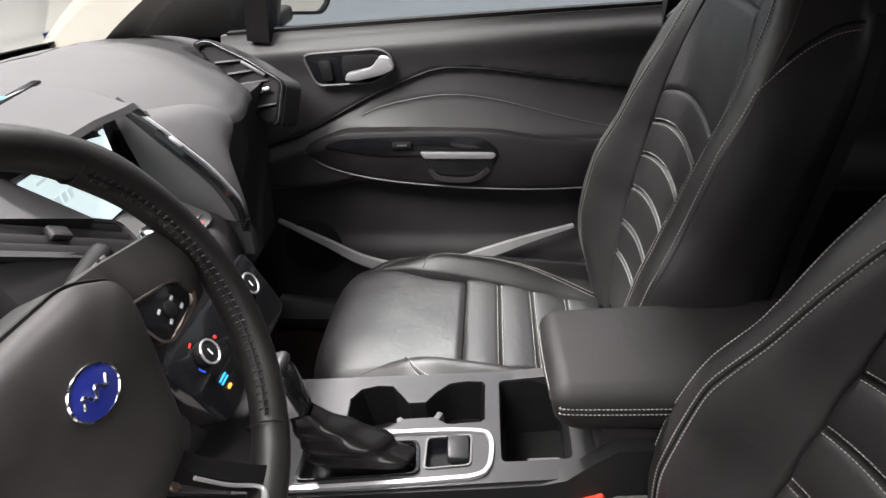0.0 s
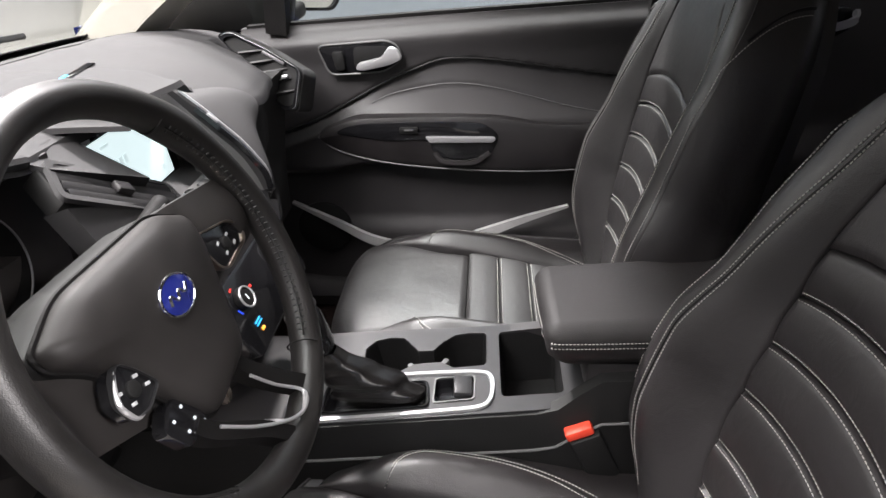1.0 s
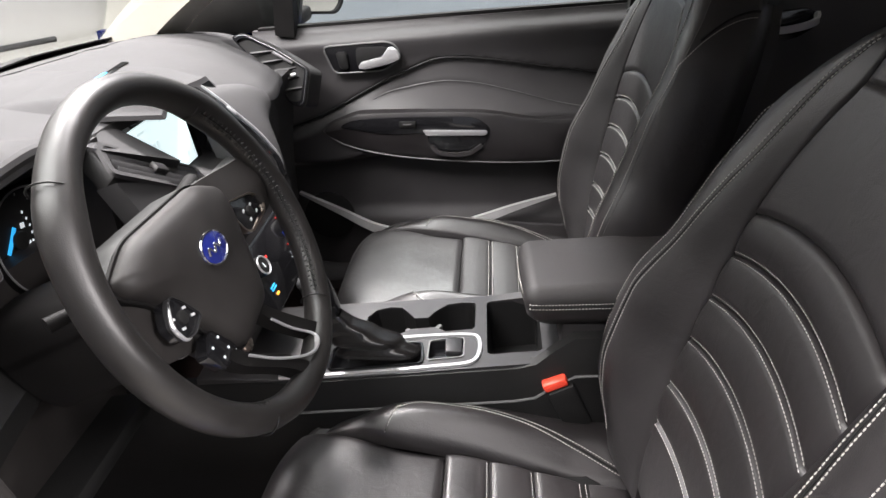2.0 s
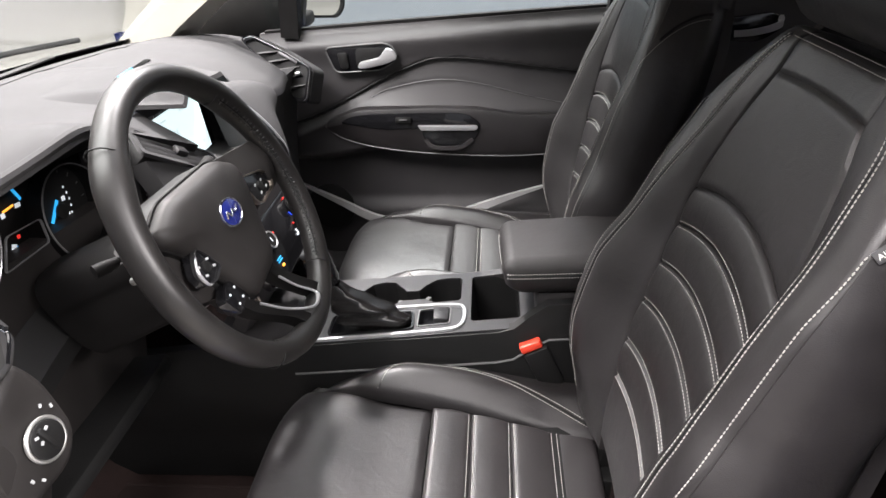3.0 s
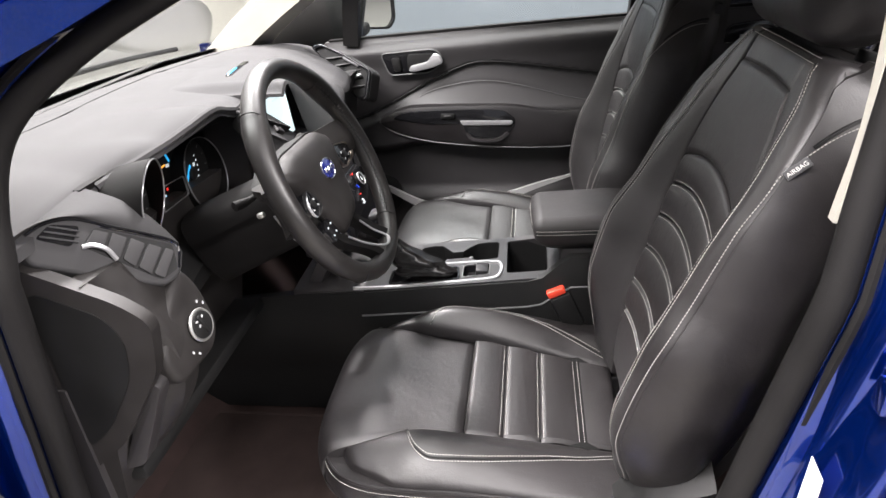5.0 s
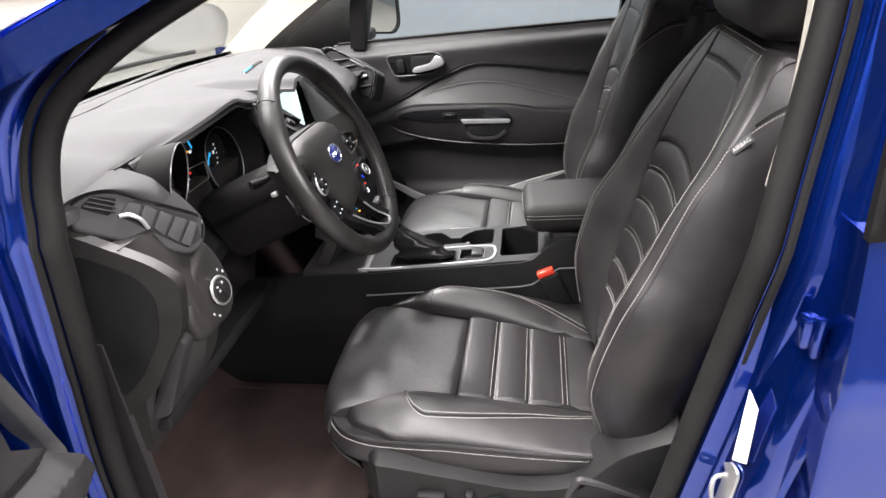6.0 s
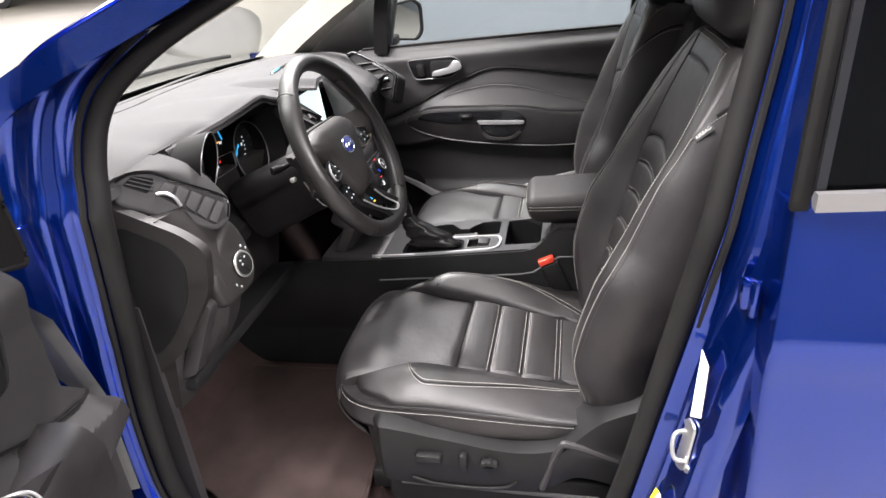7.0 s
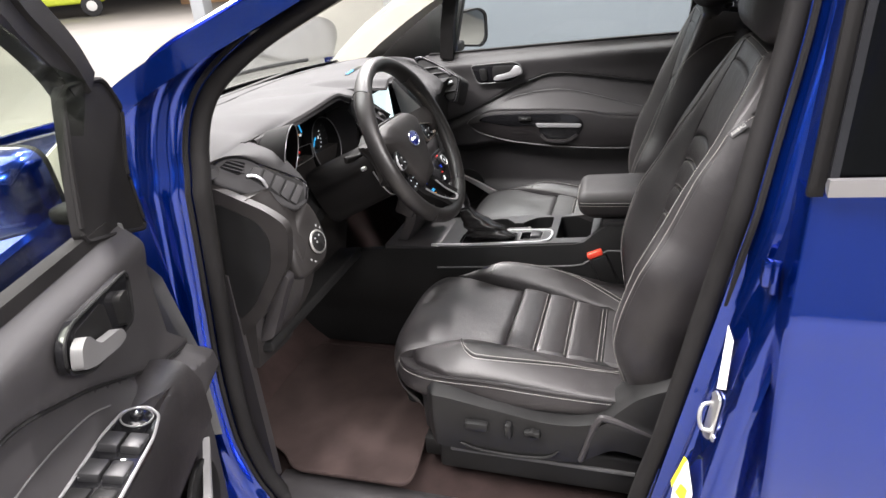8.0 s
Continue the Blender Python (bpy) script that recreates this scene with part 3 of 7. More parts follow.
# rear door on the driver's side
rear = thing("rear_door", (0.3, -0.86, 0.45), "closed deep blue rear car door with chrome belt strip and dark tinted glass", "car door")


def rear_skin(u, v):
    z = 0.42 + 0.785 * v
    bend = max(z - 1.045, 0.0) + 0.15 * max(0.02 - abs(z - 1.045), 0.0)
    y = -0.892 + 0.30 * bend + 0.13 * max(1.045 - z, 0.0) - 0.02 * math.sin(math.pi * min(max((0.99 - z) / 0.58, 0.0), 1.0))
    fold = ease(0.03, 0.0, u)
    x = line([(0.42, 0.283), (0.72, 0.277), (1.02, 0.263), (1.19, 0.277), (1.3, 0.28)], z)
    return (x + 1.1 * u ** 1.5, y + 0.045 * fold * fold, z)


part("skin", slab(rear_skin, 50, 44, (0, 0.04, 0)), BLUE, rear, "glossy deep blue door skin")
part("belt_strip", sweep([Vector((0.29 + 0.1 * k, -0.868, 1.224 + 0.0045 * k)) for k in range(10)], [(0.006, -0.011), (-0.006, -0.009), (-0.010, 0.0), (-0.004, 0.010), (0.008, 0.011)]), BELT, rear, "satin chrome belt strip")
part("pillar_cover", slab(lambda u, v: (0.274 + 0.018 * u + 0.028 * v, -0.852 + 0.075 * v + 0.002 * u, 1.205 + 0.30 * v), 4, 8, (0, 0.012, 0)), SHROUD, rear, "black window frame cover")
part("pillar_gloss", slab(lambda u, v: (0.294 + 0.010 * u + 0.028 * v, -0.855 + 0.075 * v, 1.222 + 0.29 * v), 3, 8, (0, 0.012, 0)), GLOSS, rear, "gloss black window edge")
part("rear_glass", slab(lambda u, v: (0.303 + 0.028 * v * (1 - u) + 0.83 * u, -0.845 + 0.075 * v, 1.222 + 0.035 * u + 0.29 * v), 4, 6, (0, 0.004, 0)), TINTED, rear, "dark tinted window glass")
part("hinge", rbox((0.020, 0.022, 0.040), (0.250, -0.828, 1.085), 0.006), BLUE, rear, "blue painted door hinge")
part("hinge_pin", disc(0.006, 0.050, Matrix.Translation((0.256, -0.842, 1.085)), 12, 0.002), BLUE, rear)


# ---- seats ----

def build_seat(yc, side, driver, recline, sink, hip):
    """A leather bucket seat whose middle is at yc; side: -1 where its outer flank faces the driver's door."""
    lean = radians(recline)
    who = "driver's" if driver else "passenger's"
    seat = thing("bucket_seat", (-0.2, yc, 0.42), f"black leather {who} bucket seat with pale contrast stitching", "car seat", "front seats")

    rise = 0.0 if driver else 0.020

    def zt(x):
        return rise + line([(-0.47, 0.668), (-0.38, 0.684), (-0.20, 0.690), (0.0, 0.676), (0.1, 0.672)], x)

    def crown(x):
        return rise + along([(-0.47, 0.672), (-0.40, 0.708), (-0.30, 0.714), (-0.195, 0.703), (-0.06, 0.684), (0.012, 0.670), (0.10, 0.655)], x)

    def bolster_h(x, w=0.0):
        return (0.024 if w * side > 0 else 0.044) * ease(-0.38 if w * side > 0 else -0.40, -0.22, x) * (1 - 0.35 * ease(-0.16, 0.02, x))

    def top(x, w):
        a = abs(w)
        z = crown(x) + bolster_h(x, w) * ease(0.115, 0.185, a)
        f = min(max((a - 0.170) / 0.082, 0.0), 1.0) ** 2
        return z + (zt(x) + 0.002 - z) * f

    def corner(w):
        return 0.075 * (abs(w) / 0.235) ** 4
    up = lambda u, v: Vector((0, 0, 1))

    # front pad, rolled over the front edge, with two dents where legs rub
    worn = 1.0 if driver else 0.0
    prof = smooth_path([(x, 0, z + rise) for x, z in ((-0.425, 0.565), (-0.458, 0.600), (-0.474, 0.645), (-0.462, 0.690), (-0.425, 0.710), (-0.34, 0.716), (-0.26, 0.708), (-0.197, 0.703))], 5)

    def pad(u, v):
        f = v * (len(prof) - 1)
        i = min(int(f), len(prof) - 2)
        p = prof[i].lerp(prof[i + 1], f - i)
        half = along([(-0.48, 0.185), (-0.36, 0.165), (-0.27, 0.145), (-0.195, 0.139)], p.x)
        w = (2 * u - 1) * half
        soft = 0.0014 * noise.noise(Vector((p.x * 11, w * 11 + yc * 9, 1.3))) - worn * 0.006 * (math.exp(-((p.x + 0.42) / 0.018) ** 2 - ((w - 0.075) / 0.028) ** 2) + math.exp(-((p.x + 0.425) / 0.016) ** 2 - ((w - 0.025) / 0.022) ** 2))
        return (p.x + corner(w) * ease(-0.25, -0.44, p.x), yc + w, p.z + soft * ease(0.64, 0.70, p.z - rise) - 0.008 * (abs(w) / half) ** 3)
    part("front_pad", padded(pad, 44, 60, 0.30, 0.40, lambda u, v: Vector((-0.5 * ease(0.4, 0.1, v), 0, 1)).normalized(), 0.012, 0.006), LEATHER, seat)
    # pleated insert
    cuts = [-0.195, -0.127, -0.060, 0.012, 0.085]
    for a, b in zip(cuts, cuts[1:]):
        def pleat(u, v, a=a, b=b):
            x = a + (b - a) * u
            w = (2 * v - 1) * (0.139 - 0.022 * ease(-0.2, 0.05, x))
            return (x, yc + w, top(x, w * 0.7) + 0.003 * math.sin(math.pi * u))
        part("pleat", padded(pleat, 18, 40, b - a, 0.278, up, 0.010, 0.006), PERF, seat)
    thread = []
    for x in cuts[1:-1]:
        for dx in (-0.0045, 0.0045):
            thread.append(stitches([(x + dx, yc + w, top(x, w * 0.7) + 0.0005) for w in [(-0.95 + 0.095 * k) * (0.139 - 0.022 * ease(-0.2, 0.05, x)) for k in range(21)]], 0.0008))
    for bm in thread:
        part("seam_thread", bm, THREAD, seat, "pale grey stitching")
    # bolsters
    for s in (-1, 1):
        def bolster(u, v, s=s):
            x = -0.425 + 0.52 * u
            w0 = along([(-0.43, 0.176), (-0.36, 0.165), (-0.27, 0.145), (-0.195, 0.140), (0.05, 0.118)], x)
            w1 = along([(-0.43, 0.200), (-0.40, 0.226), (-0.35, 0.246), (-0.28, 0.252)], x)
            w = w0 + (w1 - w0) * v
            xx = x + corner(w) * ease(-0.25, -0.44, x)
            return (xx, yc + s * w, top(x, s * w) - 0.006 * ease(-0.36, -0.42, x))
        part("bolster", padded(bolster, 60, 26, 0.5, 0.11, up, 0.012, 0.007), LEATHER, seat)
        crest, crest2 = [], []
        for k in range(51):
            x = -0.292 + 0.37 * k / 50
            w = along([(-0.292, 0.150), (-0.285, 0.172), (-0.27, 0.196), (-0.24, 0.212), (-0.17, 0.207), (-0.10, 0.195), (0.0, 0.166), (0.08, 0.135)], x)
            u = (x + 0.425) / 0.52
            w0, w1 = [abs(Vector(bolster(u, v)).y - yc) for v in (0, 1)]
            for lst, dw in ((crest, -0.0045), (crest2, 0.0045)):
                v = min(max((w + dw - w0) / (w1 - w0), 0.02), 0.98)
                lst.append(Vector(bolster(u, v)) + Vector((0, 0, 0.0006)))
        part("bolster_thread", join(stitches(crest, 0.0009), stitches(crest2, 0.0009)), THREAD, seat, "pale grey double stitching")
        part("bolster_seam", tube([a.lerp(b, 0.5) - Vector((0, 0, 0.0012)) for a, b in zip(crest, crest2)], 0.0022, 6), DARK, seat)
    # skirt round front and flanks
    rim = []
    for s in (-1, 1):
        pts = [(0.10, yc + s * 0.248), (-0.10, yc + s * 0.254), (-0.28, yc + s * 0.252), (-0.365, yc + s * 0.240), (-0.415, yc + s * 0.205), (-0.440, yc + s * 0.15)]
        rim.append(pts)
    outline = rim[0] + [(-0.462, yc)] + rim[1][::-1]
    path = smooth_path([(x, y, 0) for x, y in outline], 8)

    def skirt(u, v):
        f = u * (len(path) - 1)
        i = min(int(f), len(path) - 2)
        p = path[i].lerp(path[i + 1], f - i)
        n = Vector((p.x + 0.15, p.y - yc, 0)).normalized()
        h = zt(p.x)
        low = 0.585 + 0.02 * ease(-0.2, 0.1, p.x)
        bulge = 0.010 * math.sin(math.pi * min(v * 1.15, 1)) - 0.045 * ease(0.45, 1.0, v)
        return (p.x + n.x * bulge, p.y + n.y * bulge, h + (low - h) * v)
    part("skirt", slab(skirt, 110, 16, lambda u, v: Vector((0.03, 0, 0)) + (Vector((-0.15, yc, 0.6)) - Vector(skirt(u, v))) * 0.06), LEATHER, seat)
    part("piping", tube([Vector(skirt(k / 100, 0.015)) + Vector((0, 0, 0.001)) for k in range(101)], 0.0032, 6), LEATHER, seat)
    part("skirt_thread", stitches([Vector(skirt(k / 100, 0.10)) + (Vector(skirt(k / 100, 0.10)) - Vector((-0.15, yc, 0.65))).normalized() * 0.0012 for k in range(101)], 0.0008), THREAD, seat, "pale grey stitching")
    part("cushion_core", rbox((0.44, 0.42, 0.11), (-0.17, yc, 0.615), 0.03), DARK, seat)

    # backrest in its own leaning frame: an insert sunk between two deep bolsters
    o = Vector((hip, yc, 0.70))
    U, N = Vector((math.sin(lean), 0, math.cos(lean))), Vector((-math.cos(lean), 0, math.sin(lean)))
    place = lambda w, h, d: o + Vector((0, w, 0)) + U * h + N * d
    crest_w = lambda h: along([(-0.03, 0.168), (0.05, 0.190), (0.15, 0.213), (0.25, 0.2175), (0.35, 0.200), (0.45, 0.184), (0.55, 0.1635), (0.60, 0.150), (0.64, 0.127), (0.66, 0.116)], h)
    crest_d = lambda h: along([(-0.03, -0.012), (0.03, 0.014), (0.09, 0.042), (0.15, 0.055), (0.25, 0.0575), (0.30, 0.050), (0.35, 0.040), (0.40, 0.0325), (0.45, 0.0225), (0.50, 0.011), (0.55, 0.003), (0.60, -0.005), (0.65, -0.0125)], h)
    half = lambda h: along([(-0.03, 0.208), (0.03, 0.234), (0.11, 0.252), (0.20, 0.261), (0.27, 0.259), (0.35, 0.243), (0.45, 0.234), (0.50, 0.227), (0.544, 0.219), (0.60, 0.195), (0.65, 0.160), (0.67, 0.150)], h)
    half_d = lambda h: along([(-0.03, -0.034), (0.027, -0.003), (0.055, 0.017), (0.11, 0.042), (0.20, 0.051), (0.25, 0.049), (0.35, 0.031), (0.45, 0.021), (0.50, 0.0115), (0.544, 0.004), (0.60, -0.012), (0.65, -0.026)], h)
    inner = lambda h: along([(-0.02, 0.080), (0.10, 0.102), (0.20, 0.124), (0.30, 0.139), (0.40, 0.148), (0.46, 0.150), (0.52, 0.139), (0.57, 0.120), (0.61, 0.102), (0.66, 0.100)], h)
    sunk = lambda h: along([(-0.03, -0.030), (0.10, -0.012), (0.20, -0.004), (0.45, -0.004), (0.60, -0.008), (0.66, -0.013)], h)

    def face(w, h):
        a = abs(w)
        w0, w1, w2 = inner(h), crest_w(h), half(h)
        if a <= w0:
            return sunk(h) - 0.003 * math.cos(math.pi / 2 * a / w0)
        if a <= w1:
            t = (a - w0) / max(w1 - w0, 1e-4)
            return sunk(h) + (crest_d(h) - sunk(h)) * (0.35 * ease(0, 1, t) + 0.65 * math.sin(t * math.pi / 2))
        t = min((a - w1) / max(w2 - w1, 1e-4), 1.0)
        return crest_d(h) + (half_d(h) - crest_d(h)) * t + 0.005 * math.sin(math.pi * t)

    def rolled(w, h, d):
        """Over the top edge the skin turns back."""
        if h <= 0.640:
            return place(w, h, d)
        a = min((h - 0.640) / 0.020, math.pi / 2)
        return place(w, 0.640 + 0.020 * math.sin(a), d - 0.020 * (1 - math.cos(a)) - max(h - 0.640 - 0.0314, 0.0))
    push = lambda u, v: N
    arc = lambda w, h: h - 0.026 * (w / 0.14) ** 2 * ease(-0.02, 0.2, h)
    rows = [0.005, 0.130, 0.196, 0.269, 0.336, 0.400, 0.459]
    for a, b in zip(rows, rows[1:]):
        def rib(u, v, a=a, b=b):
            h0 = a + (b - a) * u
            w = (2 * v - 1) * inner(h0)
            return place(w, arc(w, h0), face(w, h0) + (0.0035 if driver else 0.0015) * math.sin(math.pi * u))
        part("rib", padded(rib, 20, 44, b - a, 0.28, push, 0.010, 0.006), PERF, seat)
    for h0 in rows[1:-1]:
        for dh in (-0.0046, 0.0046):
            pts = []
            for k in range(25):
                w = (-0.96 + 0.08 * k) * inner(h0)
                pts.append(place(w, arc(w, h0) + dh, face(w, h0) + (0.0003 if driver else 0.0010)))
            part("rib_thread", stitches(pts, 0.00065), THREAD, seat, "pale grey stitching")

    def upper(u, v):
        h0 = 0.459 + (0.612 - 0.459) * u
        w = (2 * v - 1) * inner(h0)
        return place(w, arc(w, h0) + 0.018 * (w / 0.14) ** 2 * u, face(w, h0) + 0.0015)
    part("upper_panel", padded(upper, 34, 44, 0.15, 0.26, push, 0.010, 0.0045), LEATHER, seat)

    def top_band(u, v):
        h0 = 0.612 + 0.15 * u
        w = (2 * v - 1) * inner(min(h0, 0.66))
        return rolled(w, h0 - 0.010 * (w / 0.14) ** 2 * max(1 - 4 * u, 0.0), face(w, min(h0, 0.65)))
    part("top_band", padded(top_band, 44, 30, 0.15, 0.24, lambda u, v: (N * (1 - ease(0.1, 0.4, u)) + U * ease(0.1, 0.4, u)).normalized(), 0.007, 0.003), LEATHER, seat)
    for dh in (0.0, 0.010):
        part("top_thread", stitches([Vector(rolled(w, 0.648 + dh, face(w, 0.648))) + N * 0.0010 + U * 0.0008 for w in [-0.116 + 0.232 * k / 24 for k in range(25)]], 0.00085), THREAD, seat, "pale grey stitching")
    for s in (-1, 1):
        def wing(u, v, s=s):
            h = -0.02 + 0.785 * u
            hc = min(h, 0.66)
            w0, w1, w2 = inner(hc), crest_w(hc), half(hc)
            w = w0 + (w1 - w0) * v / 0.62 if v < 0.62 else w1 + (w2 - w1) * (v - 0.62) / 0.38
            drop_in = 0.026 * (w0 / 0.14) ** 2 * ease(-0.02, 0.2, h) * max(1 - v / 0.62, 0.0) * (1 - ease(0.50, 0.62, h))
            return rolled(s * w, h - drop_in, face(w, min(h, 0.65)) + 0.001)
        part("back_bolster", padded(wing, 90, 40, 0.78, 0.12, lambda u, v: (N * (1 - ease(0.80, 0.92, u)) + U * ease(0.80, 0.92, u)).normalized(), 0.008, 0.004), LEATHER, seat)

        def on_wing(h, v, lift=0.0010):
            return Vector(wing((h + 0.02) / 0.785, v)) + N * lift
        hs = [0.02 + 0.630 * k / 70 for k in range(71)]
        for dv in (-0.045, 0.045):
            part("crest_thread", stitches([on_wing(h, 0.62 + dv, 0.0008) for h in hs], 0.00085), THREAD, seat, "pale grey stitching")
        part("crest_seam", tube([on_wing(h, 0.62, -0.0004) for h in hs], 0.0022, 6), DARK, seat)

        def flank(u, v, s=s):
            h = -0.03 + 0.700 * u
            hc = min(h, 0.65)
            w = half(hc) + 0.020 * math.sin(math.pi * min(v * 1.25, 1.0)) * ease(1.0, 0.6, u) - 0.045 * ease(0.55, 1.0, v) + 0.001
            d0 = half_d(hc) - 0.002 - 0.030 * ease(0.635, 0.670, h)
            k = 0.5 - 0.5 * math.cos(math.pi * min(v * 1.0, 1.0)) if v < 0.5 else v
            return place(s * w, h, d0 + (-0.150 - d0) * (0.5 * v + 0.5 * k))
        part("flank", slab(flank, 60, 20, lambda u, v, s=s: Vector((0, -s * 0.02, 0))), LEATHER, seat, "smooth black leather side panel")
        low_edge = [on_wing(h, 0.955 + 0.043 * ease(0.45, 0.53, h), 0.0012) for h in [0.006 + 0.526 * k / 60 for k in range(61)]]
        sh = lambda k: (0.820 + 0.105 * (1 - (1 - k / 20) ** 2), 0.02 + 0.60 * k / 20)
        lift = Vector((0, s * 0.0012, 0)) + N * 0.0008
        over = [Vector(flank(*sh(k))) + lift for k in range(1, 21)]
        part("edge_thread", stitches(low_edge + over, 0.00095), THREAD, seat, "pale grey stitching")
        part("shoulder_seam", tube([Vector(flank(a + 0.012, b)) + lift * 0.2 for a, b in [sh(k) for k in range(3, 21)]], 0.0024, 6), DARK, seat)
    part("back_shell", slab(lambda u, v: place((2 * v - 1) * (half(min(-0.03 + 0.697 * u, 0.65)) - 0.035), -0.03 + 0.697 * u, -0.150 - 0.015 * math.sin(math.pi * v)), 30, 16, N * 0.02), PLASTIC, seat, "black plastic seat back shell")
    part("back_core", slab(lambda u, v: place((2 * v - 1) * (half(0.64 * u) - 0.04), 0.630 * u, -0.060), 12, 8, N * -0.08), DARK, seat)
    # headrest
    head = thing("headrest", place(0, 0.68, -0.09), f"black leather headrest on two steel posts, {who} seat", "headrest", "headrests")
    bm = rbox((0.115, 0.285, 0.205), None, 0.05, 6)
    for v in bm.verts:
        v.co.x += 0.018 * (v.co.y / 0.12) ** 2
        v.co.y *= 1 - 0.10 * (v.co.z / 0.1) * (v.co.z > 0)
    bmesh.ops.transform(bm, matrix=Matrix.Translation(place(0, 0.768, -0.006)) @ Matrix.Rotation(lean * 0.2, 4, "Y"), verts=bm.verts)
    part("cushion", bm, LEATHER, head)
    for w in (-0.062, 0.062):
        post = part("post", tube([place(w, 0.630, -0.100), place(w, 0.690, -0.092), place(w, 0.735, -0.060), place(w, 0.77, -0.020)], 0.0065, 10), CHROME, head, "polished steel headrest post")
        part("collar", disc(0.013, 0.016, Matrix.Translation(place(w, 0.668, -0.096)) @ Matrix.Rotation(lean, 4, "Y"), 16, 0.003), DARK, post)
    # airbag tag
    tag_at = place(side * 0.2235, 0.548, -0.004)
    tm = basis(tag_at, Vector((0.72, side * 0.10, 0.69)), Vector((-0.63, -side * 0.25, 0.69)))
    if side > 0:
        tm = basis(tag_at, Vector((-0.72, -0.10, -0.69)), Vector((-0.63, -0.25, 0.69)))
    tag = part("airbag_tag", rbox((0.031, 0.012, 0.002), tm @ pose(0, 0, 0.003), 0.0008), SLAT, seat, "grey cloth tag sewn into the seam")
    lettering("AIRBAG", 0.0075, tm @ pose(0, 0, 0.0044), PAPER, tag)
    # base
    yo = yc + side * 0.285

    def shield(u, v):
        x = -0.362 + 0.545 * u
        hi = along([(-0.362, 0.655), (-0.33, 0.682), (-0.20, 0.662), (-0.06, 0.640), (0.02, 0.652), (0.10, 0.735), (0.19, 0.790)], x)
        lo = along([(-0.362, 0.530), (-0.20, 0.520), (-0.03, 0.530), (0.06, 0.585), (0.19, 0.55)], x)
        z = hi + (lo - hi) * v
        lip = ease(0.0, 0.12, v)
        y = yo - side * 0.055 * (1 - lip) + side * 0.006 * math.sin(math.pi * v) - side * 0.05 * ease(-0.32, -0.362, x)
        step = 0.008 * ease(-0.02, 0.0, (z - line([(-0.03, 0.53), (0.03, 0.655), (0.19, 0.615)], x)) * -1) * ease(-0.02, 0.03, x)
        return (x, y + side * step, z)
    base = part("base_shield", slab(shield, 70, 34, (0, -side * 0.02, 0)), DARK, seat, "black grained plastic seat base shield")
    part("shield_lip", tube(smooth_path([(-0.01, yo + side * 0.004, 0.545), (0.022, yo + side * 0.006, 0.650), (0.045, yo + side * 0.006, 0.660), (0.12, yo + side * 0.006, 0.636), (0.185, yo + side * 0.004, 0.612)], 6), 0.007, 8), PLASTIC, base)
    part("shield_groove", tube(smooth_path([(-0.267, yo + side * 0.0045, 0.544), (-0.223, yo + side * 0.0055, 0.533), (-0.161, yo + side * 0.0055, 0.530), (-0.100, yo + side * 0.0055, 0.534), (-0.070, yo + side * 0.005, 0.544), (-0.055, yo + side * 0.004, 0.560)], 6), 0.0035, 8), DARK, base)
    if driver:
        part("seat_switch", rbox((0.052, 0.022, 0.020), (-0.226, yo + side * 0.010, 0.606), 0.006), DARK, base, "black power seat switch")
        part("seat_switch", rbox((0.016, 0.022, 0.038), (-0.158, yo + side * 0.010, 0.604), 0.006), DARK, base, "black power seat switch")
        part("seat_switch", join(rbox((0.036, 0.020, 0.018), (-0.108, yo + side * 0.010, 0.602), 0.007), disc(0.011, 0.02, basis((-0.108, yo + side * 0.010, 0.602), (1, 0, 0), (0, 0, 1)), 16, 0.003)), DARK, base, "black power seat switch")
    for s in (-1, 1):
        part("seat_rail", rbox((0.52, 0.04, 0.05), (-0.12, yc + s * 0.2, 0.452), 0.006), DARK, seat, "black steel seat rail")
        part("rail_cover", rbox((0.46, 0.030, 0.100), (-0.10, yc + s * 0.246, 0.486), 0.010, 3), DARK, seat, "black plastic rail cover")
        part("rail_strip", rbox((0.40, 0.006, 0.010), (-0.10, yc + s * 0.262, 0.500), 0.002), GREY, seat, "grey steel edge of the rail")
    part("base_frame", rbox((0.40, 0.42, 0.12), (-0.12, yc, 0.54), 0.02), DARK, seat)
    for ob in (seat, head):
        ob.location.z -= sink
    return seat


build_seat(-0.377, -1, True, 17.0, 0.0, 0.058)
build_seat(0.315, 1, False, 11.5, 0.02, 0.068)
buckle = thing("seat_belt_buckle", (0.0, -0.150, 0.70), "seat belt buckle with a red release button beside the console", "buckle")
bm_pose = pose(-0.024, -0.152, 0.770, 0, -24, 4)
part("button", rbox((0.040, 0.020, 0.016), bm_pose, 0.004), RED, buckle, "red release button")
part("shell", rbox((0.046, 0.026, 0.09), bm_pose @ pose(0.004, 0, -0.054), 0.006), DARK, buckle)
part("stalk", tube([(0.01, -0.150, 0.72), (0.05, -0.150, 0.60), (0.07, -0.15, 0.50)], 0.012, 8), DARK, buckle)


